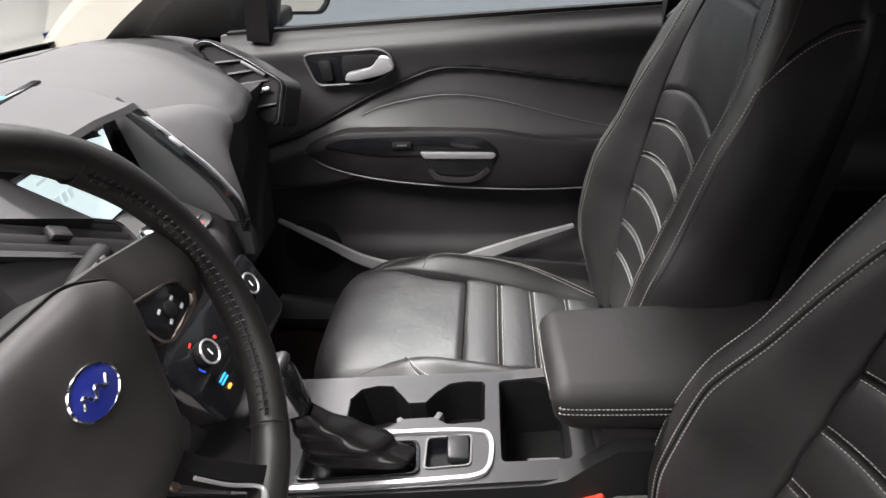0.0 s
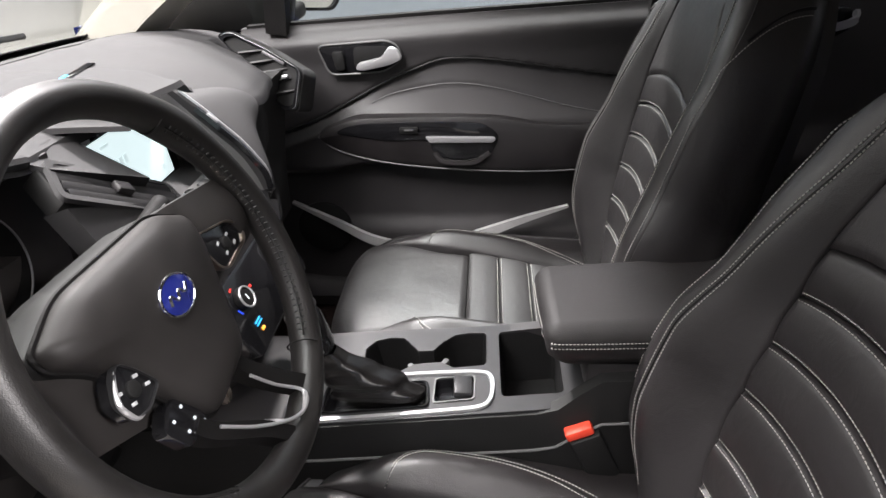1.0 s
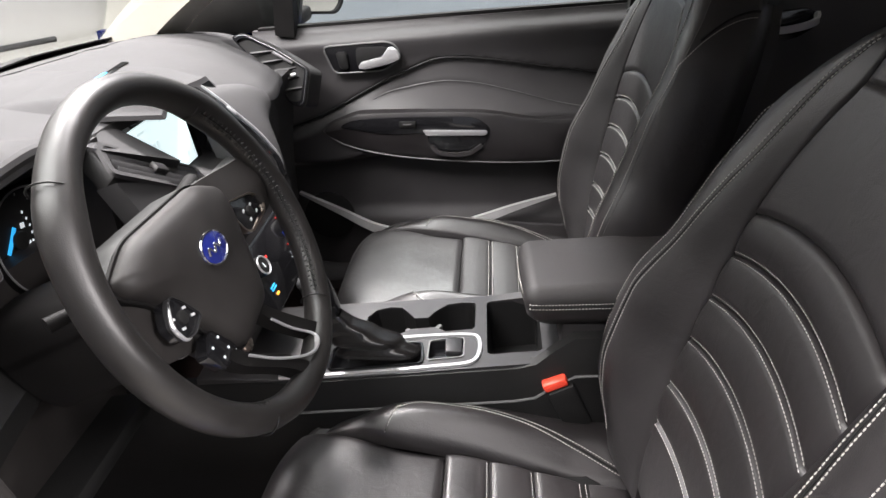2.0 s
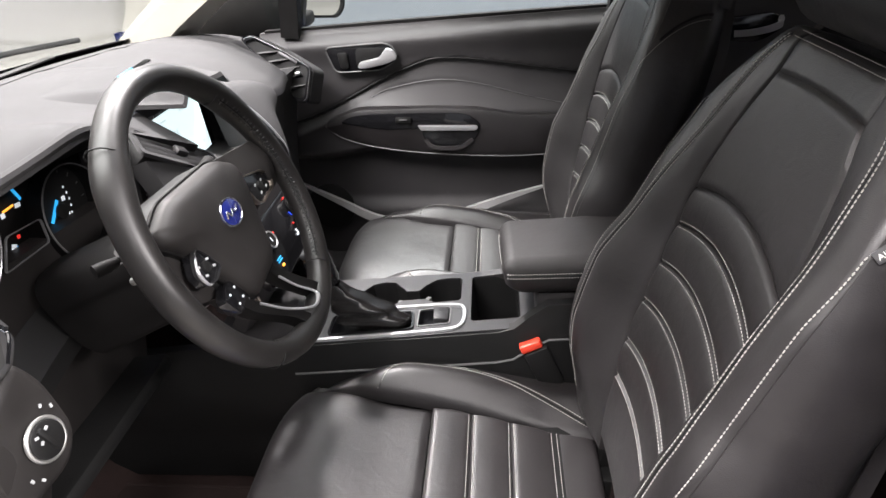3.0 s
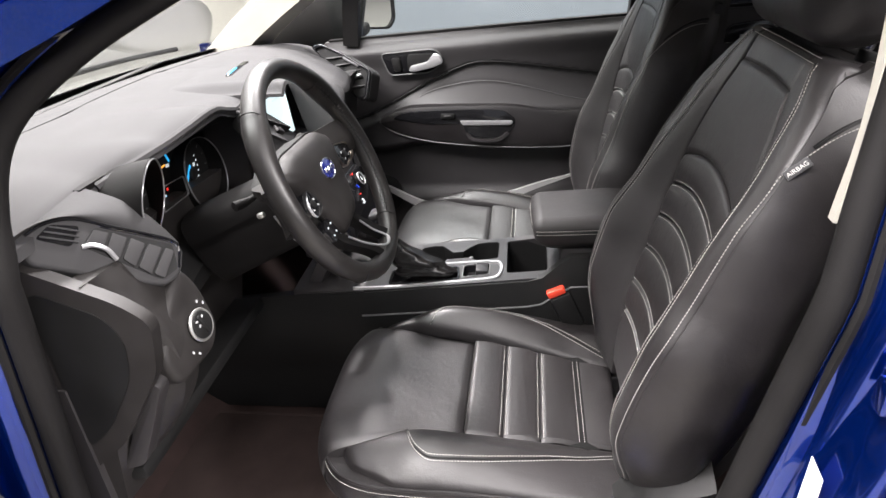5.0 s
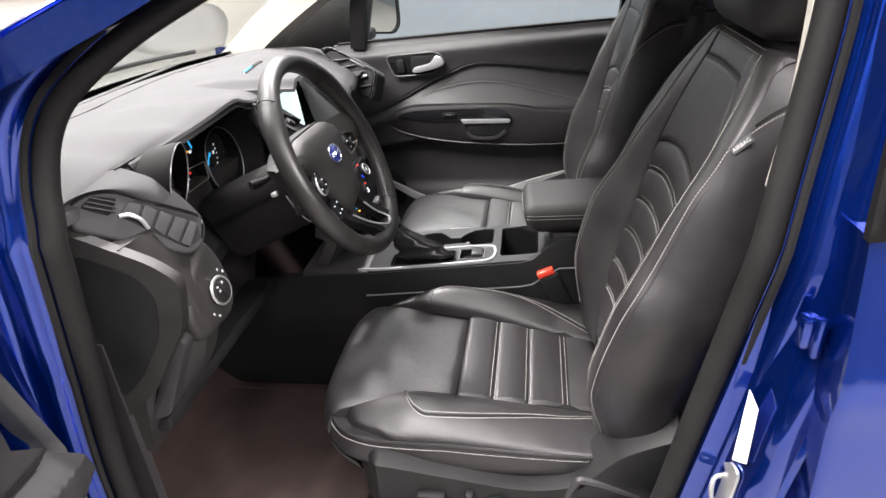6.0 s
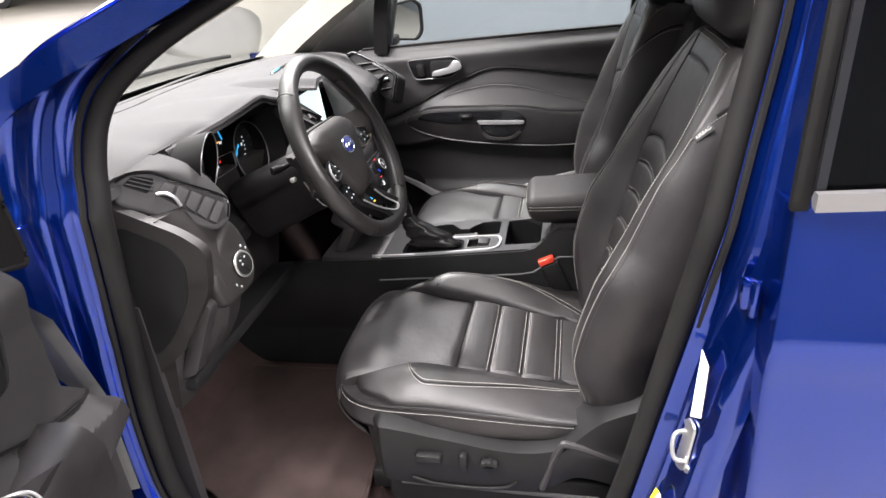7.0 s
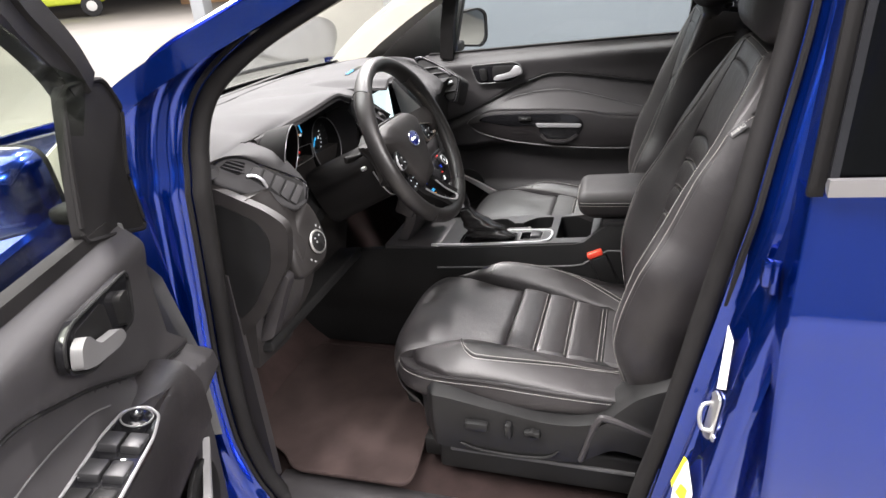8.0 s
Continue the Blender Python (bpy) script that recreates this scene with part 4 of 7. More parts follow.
# ---- centre console ----
def plate_holes(outer, holes, thick, m, z_of=None):
    """A flat plate with openings through it."""
    bm = bmesh.new()
    edges = []
    for loop_pts in (outer, *holes):
        vs = [bm.verts.new((a, b, 0)) for a, b in loop_pts]
        edges += [bm.edges.new((vs[i], vs[(i + 1) % len(vs)])) for i in range(len(vs))]
    bmesh.ops.triangle_fill(bm, use_beauty=True, use_dissolve=False, edges=edges)
    got = bmesh.ops.extrude_face_region(bm, geom=bm.faces[:])
    bmesh.ops.translate(bm, verts=[v for v in got["geom"] if isinstance(v, bmesh.types.BMVert)], vec=(0, 0, thick))
    bmesh.ops.recalc_face_normals(bm, faces=bm.faces)
    bmesh.ops.transform(bm, matrix=m, verts=bm.verts)
    return bm


def well(outline, depth, m, wall=0.003):
    """An open cup under an outline."""
    bm = bmesh.new()
    k = len(outline)
    rows = [[bm.verts.new((a, b, z)) for a, b in grown(outline, f)] for f, z in ((1.03, 0), (1.0, -depth - wall), (0.9, -depth), (0.99, 0))]
    for r0, r1 in zip(rows, rows[1:] + rows[:1]):
        if r0 is rows[1]:
            continue
        for j in range(k):
            bm.faces.new((r0[j], r0[(j + 1) % k], r1[(j + 1) % k], r1[j]))
    bm.faces.new(rows[1])
    bm.faces.new(rows[2])
    bmesh.ops.transform(bm, matrix=m, verts=bm.verts)
    return bm


console = thing("centre_console", (-0.15, -0.03, 0.45), "black centre console with satin silver trim, cup holders and leather armrest", "console")
deck = pose(0, 0, 0.782, 0, -4.2, 0)      # the top slopes up towards the rear
deck.translation = Vector((-0.143, 0, 0.788))
D = lambda x, y: (x + 0.143, y)
gate = rounded([D(-0.395, -0.132), D(-0.395, -0.075), D(-0.245, -0.072), D(-0.240, -0.124)], 0.010)
epb = rounded([D(-0.230, -0.116), D(-0.230, -0.066), D(-0.172, -0.062), D(-0.172, -0.111)], 0.007)
cups = [D(*p) for p in [(-0.350, -0.044), (-0.354, 0.015), (-0.340, 0.036), (-0.315, 0.043), (-0.292, 0.040), (-0.276, 0.020), (-0.264, 0.004), (-0.240, 0.004), (-0.226, 0.024), (-0.206, 0.042), (-0.180, 0.046), (-0.158, 0.044), (-0.153, 0.036), (-0.153, -0.030), (-0.158, -0.037), (-0.205, -0.040), (-0.225, -0.026), (-0.268, -0.028), (-0.290, -0.044), (-0.340, -0.050)]]
store = rounded([D(-0.132, -0.108), D(-0.134, 0.044), D(-0.040, 0.050), D(-0.040, -0.104)], 0.010)
outer = rounded([D(-0.455, -0.152), D(-0.455, 0.052), D(-0.30, 0.060), D(0.0, 0.064), D(0.02, 0.05), D(0.02, -0.10), D(-0.06, -0.136), D(-0.15, -0.140), D(-0.30, -0.148)], 0.012)
part("top_plate", plate_holes(outer, [gate, epb, cups, store], 0.006, deck @ pose(0, 0, -0.006)), TRIM, console, "dark satin console plate", False)
part("cup_well", well(cups, 0.07, deck @ pose(0, 0, -0.003)), DARK, console, "dark cup holder well")
part("storage_well", well(store, 0.10, deck @ pose(0, 0, -0.003)), DARK, console, "dark storage bin")
part("switch_well", well(epb, 0.014, deck @ pose(0, 0, -0.002)), GLOSS, console)
part("gate_well", well(gate, 0.02, deck @ pose(0, 0, -0.002)), GLOSS, console)
part("gate_rim", frame_plate(grown(gate, 1.05), gate, 0.004, deck), GLOSS, console)
part("switch_rim", frame_plate(grown(epb, 1.08), epb, 0.002, deck), GREY, console)
for cx, cy, rot in ((-0.272, -0.030, 25), (-0.222, -0.022, -25)):
    part("cup_grip", rbox((0.010, 0.024, 0.020), deck @ pose(*D(cx, cy), -0.014, 0, 0, rot), 0.003), GREY, console, "grey cup grip")
part("parking_switch", rbox((0.028, 0.040, 0.014), deck @ pose(*D(-0.188, -0.087), 0.002, 0, 8, 3), 0.004), TRIM, console, "dark satin parking brake switch")
part("storage_tray", rbox((0.05, 0.055, 0.03), deck @ pose(*D(-0.075, -0.065), -0.085), 0.006), GREY, console)
strip = smooth_path([(-0.475, -0.149, 0.770), (-0.40, -0.146, 0.772), (-0.30, -0.141, 0.779), (-0.20, -0.134, 0.786), (-0.164, -0.130, 0.789), (-0.149, -0.118, 0.790), (-0.144, -0.090, 0.790), (-0.147, -0.066, 0.790), (-0.162, -0.056, 0.789), (-0.22, -0.054, 0.785), (-0.32, -0.056, 0.777), (-0.39, -0.060, 0.772)], 5)
part("silver_strip", sweep(strip, [(-0.0036, -0.003), (-0.0028, 0.002), (0.0028, 0.002), (0.0036, -0.003)]), SILVER, console, "bright satin silver strip round the selector")


def flank_n(u, v):
    x = -1.05 + 1.29 * u
    zt = line([(-1.05, 0.70), (-0.62, 0.75), (-0.45, 0.762), (-0.143, 0.784), (-0.06, 0.79), (0.0, 0.845), (0.24, 0.845)], x)
    y = line([(-1.05, -0.16), (-0.62, -0.15), (-0.45, -0.157), (-0.143, -0.145), (-0.04, -0.140), (0.24, -0.118)], x) - 0.012 * math.sin(math.pi * min(v * 1.6, 1)) - 0.02 * v
    return (x, y, zt + (0.43 - zt) * v)


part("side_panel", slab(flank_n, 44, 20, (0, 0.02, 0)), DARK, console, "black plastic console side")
part("side_panel", slab(lambda u, v: (-0.62 + 0.86 * u, 0.066 + 0.02 * v, line([(-0.62, 0.75), (-0.143, 0.786), (0.24, 0.84)], -0.62 + 0.86 * u) + (0.43 - 0.78) * v), 20, 10, (0, -0.02, 0)), PLASTIC, console, "black plastic console side")
part("side_groove", tube([Vector(flank_n(0.46 + 0.48 * k / 20, 0.16)) for k in range(21)], 0.0025, 6), GREY, console)
part("front_deck", rbox((0.18, 0.21, 0.02), (-0.53, -0.045, 0.752), 0.006), PLASTIC, console)
am = pose(0.098, -0.030, 0.890, 0, -2, 2)
rest = rbox((0.35, 0.186, 0.074), None, 0.024, 6)
for v in rest.verts:
    up_side = ease(0.0, 0.03, v.co.z)
    v.co.z += 0.008 * (1 - (v.co.y / 0.093) ** 2) * up_side - 0.003 * up_side * ease(-0.11, -0.175, v.co.x)
    v.co.y *= (1 + 0.03 * (v.co.x / 0.17)) * (1 - 0.10 * ease(0.0, -0.044, v.co.z))
    v.co.x += 0.022 * ease(0.0, -0.044, v.co.z) * ease(-0.05, -0.16, v.co.x)
bmesh.ops.transform(rest, matrix=am, verts=rest.verts)
lid = part("armrest", rest, REST_LEATHER, console, "padded black leather armrest lid")
loop_pts = [(0.17, -0.0965), (-0.135, -0.0905), (-0.163, -0.080), (-0.1745, -0.055), (-0.1755, 0.055), (-0.163, 0.080), (-0.135, 0.0905), (0.17, 0.0965)]
for dz, fit_in in ((0.0070, 1.002), (0.0150, 1.000)):
    part("lid_thread", stitches([am @ Vector((p.x * fit_in, p.y * (fit_in + 0.005), dz)) for p in smooth_path([(a, b, 0) for a, b in loop_pts], 6)], 0.0008), THREAD, lid, "pale grey stitching")
part("lid_seam", tube([am @ Vector((p.x * 1.000, p.y * 1.002, 0.0110)) for p in smooth_path([(a, b, 0) for a, b in loop_pts], 6)], 0.0016, 6), DARK, lid)
part("lid_base", rbox((0.28, 0.160, 0.05), (0.125, -0.028, 0.828), 0.012), PLASTIC, console, "black plastic armrest base")
part("rear_box", rbox((0.26, 0.20, 0.36), (0.13, -0.026, 0.64), 0.02), PLASTIC, console)

selector = thing("gear_selector", (-0.33, -0.10, 0.785), "gear lever with glossy gaiter and silver-topped knob", "gear lever")
boot_rows = [(-0.312, 0.780, 0.066, 0.024), (-0.322, 0.800, 0.058, 0.026), (-0.340, 0.818, 0.046, 0.026), (-0.360, 0.835, 0.034, 0.022), (-0.374, 0.850, 0.022, 0.017), (-0.384, 0.866, 0.015, 0.014)]


def gaiter(u, v):
    f = v * (len(boot_rows) - 1)
    i = min(int(f), len(boot_rows) - 2)
    a, b = boot_rows[i], boot_rows[i + 1]
    cx, cz, rx, ry = [p + (q - p) * (f - i) for p, q in zip(a, b)]
    t = 2 * math.pi * u
    fold = 1 + 0.10 * math.sin(v * 22 + 2 * math.sin(t)) * (1 - v)
    sq = 1.0 / max(abs(math.cos(t)) ** 4 + abs(math.sin(t)) ** 4, 1e-6) ** 0.25
    return (cx + rx * fold * math.cos(t) * sq, -0.100 + ry * fold * math.sin(t) * sq, cz)


part("gaiter", slab(gaiter, 48, 40, (0, 0, -0.003)), surface("gloss_gaiter_leather", (0.008, 0.0075, 0.0075), 0.20, grain=900, bump=0.2, cells=True, dist=0.0005), selector, "creased glossy black gaiter")
kn = rbox((0.046, 0.046, 0.085), None, 0.018, 4)
for v in kn.verts:
    k = 1 - 0.25 * ease(0.0, -0.042, v.co.z)
    v.co.x, v.co.y = v.co.x * k, v.co.y * k
bmesh.ops.transform(kn, matrix=pose(-0.397, -0.10, 0.895, 0, -20, 0), verts=kn.verts)
knob_p = part("knob", kn, GLOSS, selector, "gloss black knob")
part("cap", rbox((0.040, 0.042, 0.016), pose(-0.410, -0.10, 0.933, 0, -20, 0), 0.007, 3), TRIM, knob_p, "dark satin knob cap")
part("side_inlay", rbox((0.026, 0.004, 0.045), pose(-0.398, -0.122, 0.893, 0, -20, 0), 0.0015), SILVER, knob_p)


# ---- dashboard ----
dash = thing("dashboard", (-0.9, 0, 0.7), "grey-black soft-skinned dashboard with lit cluster, screen and vents", "dashboard")
SECTIONS = [
    (-0.74, [(-1.20, 1.12), (-1.00, 1.165), (-0.88, 1.182), (-0.79, 1.186), (-0.705, 1.182)]),
    (-0.52, [(-1.27, 1.125), (-1.05, 1.180), (-0.92, 1.198), (-0.82, 1.198), (-0.722, 1.186)]),
    (-0.42, [(-1.29, 1.125), (-1.05, 1.185), (-0.90, 1.205), (-0.80, 1.212), (-0.665, 1.214)]),
    (-0.30, [(-1.31, 1.125), (-1.05, 1.187), (-0.90, 1.207), (-0.80, 1.220), (-0.630, 1.236)]),
    (-0.20, [(-1.31, 1.125), (-1.05, 1.187), (-0.90, 1.204), (-0.80, 1.210), (-0.640, 1.210)]),
    (-0.13, [(-1.31, 1.125), (-1.05, 1.190), (-0.90, 1.208), (-0.80, 1.211), (-0.655, 1.202)]),
    (0.0, [(-1.31, 1.125), (-1.05, 1.190), (-0.90, 1.209), (-0.78, 1.211), (-0.64, 1.202)]),
    (0.13, [(-1.31, 1.125), (-1.05, 1.189), (-0.90, 1.206), (-0.78, 1.204), (-0.660, 1.178)]),
    (0.20, [(-1.30, 1.125), (-1.05, 1.185), (-0.90, 1.195), (-0.74, 1.180), (-0.630, 1.146)]),
    (0.36, [(-1.28, 1.125), (-1.03, 1.182), (-0.88, 1.190), (-0.71, 1.166), (-0.580, 1.112)]),
    (0.47, [(-1.27, 1.123), (-1.02, 1.176), (-0.86, 1.183), (-0.72, 1.160), (-0.598, 1.114)]),
    (0.53, [(-1.26, 1.122), (-1.02, 1.173), (-0.88, 1.180), (-0.76, 1.165), (-0.655, 1.128)]),
    (0.60, [(-1.24, 1.12), (-1.0, 1.168), (-0.91, 1.174), (-0.83, 1.170), (-0.755, 1.158)]),
    (0.74, [(-1.20, 1.12), (-1.0, 1.150), (-0.88, 1.155), (-0.80, 1.145), (-0.74, 1.12)]),
]


def pad_at(y, v):
    for (ya, a), (yb, b) in zip(SECTIONS, SECTIONS[1:]):
        if y <= yb or yb == SECTIONS[-1][0]:
            t = ease(ya, yb, y)
            rows = [(p[0] + (q[0] - p[0]) * t, p[1] + (q[1] - p[1]) * t) for p, q in zip(a, b)]
            break
    f = v * 4
    i = min(int(f), 3)
    g = lambda k: rows[min(max(k, 0), 4)]
    p0, p1, p2, p3 = g(i - 1), g(i), g(i + 1), g(i + 2)
    t = f - i
    c = [0.5 * (2 * b + (cc - a) * t + (2 * a - 5 * b + 4 * cc - d) * t * t + (3 * b - a - 3 * cc + d) * t ** 3) for a, b, cc, d in zip(p0, p1, p2, p3)]
    return Vector((c[0], y, c[1]))


def pad(u, v):
    y = -0.74 + 1.48 * u
    p = pad_at(y, v)
    soft = ease(0.90, 1.0, v)
    return p + Vector((0, 0, -0.010 * soft * soft))


part("top_pad", slab(pad, 150, 48, (0.004, 0, -0.014)), DASH, dash, "grey soft-touch dash top")
part("pad_seam", tube([pad_at(-0.60 + 0.062 * k, 0.30 + 0.03 * math.sin(k / 19 * math.pi)) + Vector((0, 0, 0.0002)) for k in range(20)], 0.0016, 5), DARK, dash)
part("defroster_slot", rbox((0.02, 0.9, 0.004), (-1.17, 0.0, 1.163), 0.001), DARK, dash)
part("sensor_bump", rbox((0.03, 0.05, 0.010), pose(-0.785, -0.140, 1.203, 0, 3, 20), 0.0045, 3), DASH, dash, "small dark sensor bump")

# centre bin lid with clock slot, ending in a visor


def bin_top(u, v):
    x = -0.92 + (0.338 + 0.012 * ease(0.4, 0.8, v)) * u
    w0 = along([(-0.92, -0.11), (-0.75, -0.125), (-0.58, -0.10)], x)
    w1 = along([(-0.92, 0.115), (-0.75, 0.142), (-0.66, 0.118), (-0.58, 0.060)], x)
    y = w0 + (w1 - w0) * v
    rim = min(v, 1 - v)
    z = 1.204 + 0.018 * ease(-0.92, -0.72, x) * ease(0.0, 0.16, rim) - 0.003 * ease(-0.66, -0.58, x)
    return (x, y, z)


lid_p = part("bin_lid", slab(bin_top, 50, 40, (0.004, 0, -0.007)), DASH, dash, "raised grey centre bin with pointed visor")
part("clock_slot", rbox((0.013, 0.150, 0.005), pose(-0.735, 0.050, 1.2215, 0, 2, 8), 0.002), GLOSS, lid_p, "black display slot")
part("clock_light", rbox((0.006, 0.060, 0.002), pose(-0.734, 0.020, 1.2238, 0, 2, 8), 0.0005), CYAN, lid_p, "lit cyan display")

# instrument cluster
cl = part("cluster_housing", slab(lambda u, v: (-0.7225, -0.560 + 0.375 * u, 0.99 + 0.195 * v), 10, 10, (-0.05, 0, 0)), SHROUD, dash, "dark instrument cluster")
# each gauge sits at the back of a round pod: centre of the pod's mouth, the way it faces, mouth radius, centre of the dial
for mouth, facing, r, back in (((-0.656, -0.496, 1.1445), (0.954, 0.252, -0.167), 0.060, (-0.722, -0.480, 1.118)), ((-0.690, -0.266, 1.094), (0.985, 0.0, 0.17), 0.070, (-0.722, -0.266, 1.094))):
    facing = Vector(facing)
    right = Vector((0, 1, 0)) - facing * facing.y
    cm = basis(mouth, right.normalized(), facing.cross(right).normalized())
    bm0 = basis(back, (0, 1, 0), (0, 0, 1))
    part("gauge_pod", slab(lambda u, v: (cm @ Vector((r * math.cos(2 * math.pi * u), r * math.sin(2 * math.pi * u), 0))).lerp(bm0 @ Vector((0.068 * math.cos(2 * math.pi * u), 0.068 * math.sin(2 * math.pi * u), 0)), v), 56, 6, lambda u, v: cm.to_3x3() @ Vector((0.002 * math.cos(2 * math.pi * u), 0.002 * math.sin(2 * math.pi * u), 0))), SHROUD, cl, "deep black gauge pod")
    part("gauge_ring", ring(r, 0.0013, cm @ pose(0, 0, 0.001), 56, 6), BELT, cl, "thin satin gauge ring")
    part("dial", disc(0.066, 0.001, bm0 @ pose(0, 0, 0.0005), 48), DARK, cl, "black dial face")
    ticks = []
    for k in range(13):
        a = radians(225 - 270 * k / 12)
        ticks.append(rbox((0.006 if k % 2 == 0 else 0.004, 0.0012, 0.0008), bm0 @ pose(0.058 * math.cos(a), 0.058 * math.sin(a), 0.0014, 0, 0, math.degrees(a)), 0))
    part("dial_scale", join(*ticks), GREY, cl, "fine dial scale")
    part("hub", disc(0.012, 0.008, bm0 @ pose(0, 0, 0.004), 24, 0.002), DARK, cl)


def lit(name, y0, z0, y1, z1, w, mt, label):
    """A flat lit mark on the cluster's face, from one place to another."""
    m = basis((-0.7195, (y0 + y1) / 2, (z0 + z1) / 2), (0, y1 - y0, z1 - z0), (0, z0 - z1, y1 - y0))
    part(name, rbox((math.hypot(y1 - y0, z1 - z0), w, 0.001), m, 0.0003), mt, cl, label)


for k in range(4):
    lit("redline", -0.4490 - 0.0010 * k, 1.118 - 0.010 * k, -0.4505 - 0.0012 * k, 1.108 - 0.010 * k, 0.005, RED_LIGHT, "lit red arc")
lit("dial_marking", -0.463, 1.100, -0.459, 1.100, 0.006, WHITE_LIGHT, "small lit numeral")
lit("needle", -0.266, 1.112, -0.290, 1.086, 0.006, CYAN, "lit cyan needle")
for k in range(6):
    lit("dial_marking", -0.2455 + 0.0065 * math.sin(math.pi * k / 5) - 0.001 * k, 1.124 - 0.0102 * k, -0.2435 + 0.0065 * math.sin(math.pi * k / 5) - 0.001 * k, 1.1225 - 0.0102 * k, 0.0036, WHITE_LIGHT, "small lit numeral")
for y, z in ((-0.253, 1.109), (-0.253, 1.083)):
    lit("dial_marking", y - 0.003, z, y + 0.004, z - 0.001, 0.007, WHITE_LIGHT, "small lit numeral")
lit("tell_tale", -0.342, 1.172, -0.329, 1.143, 0.0045, CYAN, "lit blue temperature needle")
lit("tell_tale", -0.343, 1.139, -0.333, 1.138, 0.006, WHITE_LIGHT, "lit white tell-tale")
lit("tell_tale", -0.371, 1.137, -0.364, 1.137, 0.007, WHITE_LIGHT, "lit white tell-tale")
lit("tell_tale", -0.366, 1.141, -0.345, 1.142, 0.003, AMBER, "lit amber tell-tale")
lit("tell_tale", -0.359, 1.101, -0.354, 1.101, 0.005, RED_LIGHT, "lit red tell-tale")
lit("tell_tale", -0.384, 1.078, -0.377, 1.078, 0.007, AMBER, "lit amber tell-tale")
lit("tell_tale", -0.374, 1.094, -0.366, 1.090, 0.008, WHITE_LIGHT, "lit white tell-tale")
lit("tell_tale", -0.366, 1.089, -0.343, 1.077, 0.005, CYAN, "lit cyan tell-tale")
cm = basis((-0.690, -0.381, 1.105), (0, 1, 0), (-0.12, 0, 1))
trip = rounded([(-0.050, -0.016), (0.035, -0.018), (0.039, 0.015), (-0.024, 0.021)], 0.006)
part("trip_frame", frame_plate(grown(trip, 1.04), grown(trip, 0.99), 0.003, cm @ pose(0, 0, -0.002)), BELT, cl, "thin satin frame of the trip screen")
part("cluster_sill", slab(lambda u, v: (-0.70 + 0.045 * v, -0.515 + 0.325 * u, 0.985 - 0.03 * v + 0.03 * math.cos(math.pi * (u - 0.5))), 20, 6, (0, 0, -0.03)), DARK, dash)
hood_edge = smooth_path([pad_at(y, 0.99) + Vector((0.002, 0, -0.012)) for y in (-0.525, -0.47, -0.42, -0.36, -0.30, -0.245, -0.205)], 6)
part("hood_edge", tube(hood_edge, 0.008, 8), DASH, dash, "rolled edge of the cluster hood")
part("hood_underside", slab(lambda u, v: pad_at(-0.505 + 0.295 * u, 0.99).lerp(Vector((-0.76, -0.505 + 0.295 * u, 1.172)), v) + Vector((0, 0, -0.016 - 0.01 * v)), 20, 6, (0, 0, -0.006)), DARK, dash)
part("hood_cheek", slab(lambda u, v: (-0.80 + 0.16 * u, -0.180 - 0.01 * v, 1.165 + 0.03 * u - 0.15 * v), 8, 8, (0, 0.012, 0)), PLASTIC, dash, "dark cheek beside the cluster")
part("hood_cheek", slab(lambda u, v: (-0.79 + 0.06 * u, -0.540 + 0.012 * v, 1.135 - 0.14 * v), 8, 8, (0, -0.010, 0)), PLASTIC, dash, "dark cheek beside the cluster")

# lit display and its surround
sm = basis((-0.645, 0.0, 1.118), (0, 1, 0), (-0.10, 0, 1))
part("screen_back", rbox((0.225, 0.135, 0.02), sm @ pose(0, 0.002, -0.012), 0.004), GLOSS, dash, "gloss black screen surround")
disp = part("screen", rbox((0.172, 0.104, 0.002), sm, 0.0008), SCREEN, dash, "lit pale blue-green display")
for dx, dy, w, h in ((-0.045, 0.010, 0.010, 0.012), (-0.032, 0.010, 0.008, 0.012), (-0.020, 0.010, 0.008, 0.012), (-0.055, 0.040, 0.020, 0.004), (0.02, 0.040, 0.03, 0.004), (0.060, -0.035, 0.008, 0.008)):
    part("bar", rbox((w, h, 0.0006), sm @ pose(dx, dy, 0.0013), 0), FAINT, disp)
for dy in (-0.085, 0.06, 0.078):
    part("button", rbox((0.016, 0.009, 0.003), sm @ pose(dy, 0.058, 0.001), 0.001), WHITE_INK, dash)
# recess walls, faceplate and climate panel in one falling sheet
FACE = smooth_path([(-0.640, 0, 1.062), (-0.600, 0, 1.050), (-0.552, 0, 1.034), (-0.520, 0, 1.010), (-0.508, 0, 0.970), (-0.505, 0, 0.90), (-0.515, 0, 0.83), (-0.540, 0, 0.78), (-0.56, 0, 0.74)], 5)


def stack(u, v):
    f = v * (len(FACE) - 1)
    i = min(int(f), len(FACE) - 2)
    p = FACE[i].lerp(FACE[i + 1], f - i)
    half = 0.135 - 0.02 * v
    return (p.x - 0.012 * (2 * u - 1) ** 4, (2 * u - 1) * half, p.z)


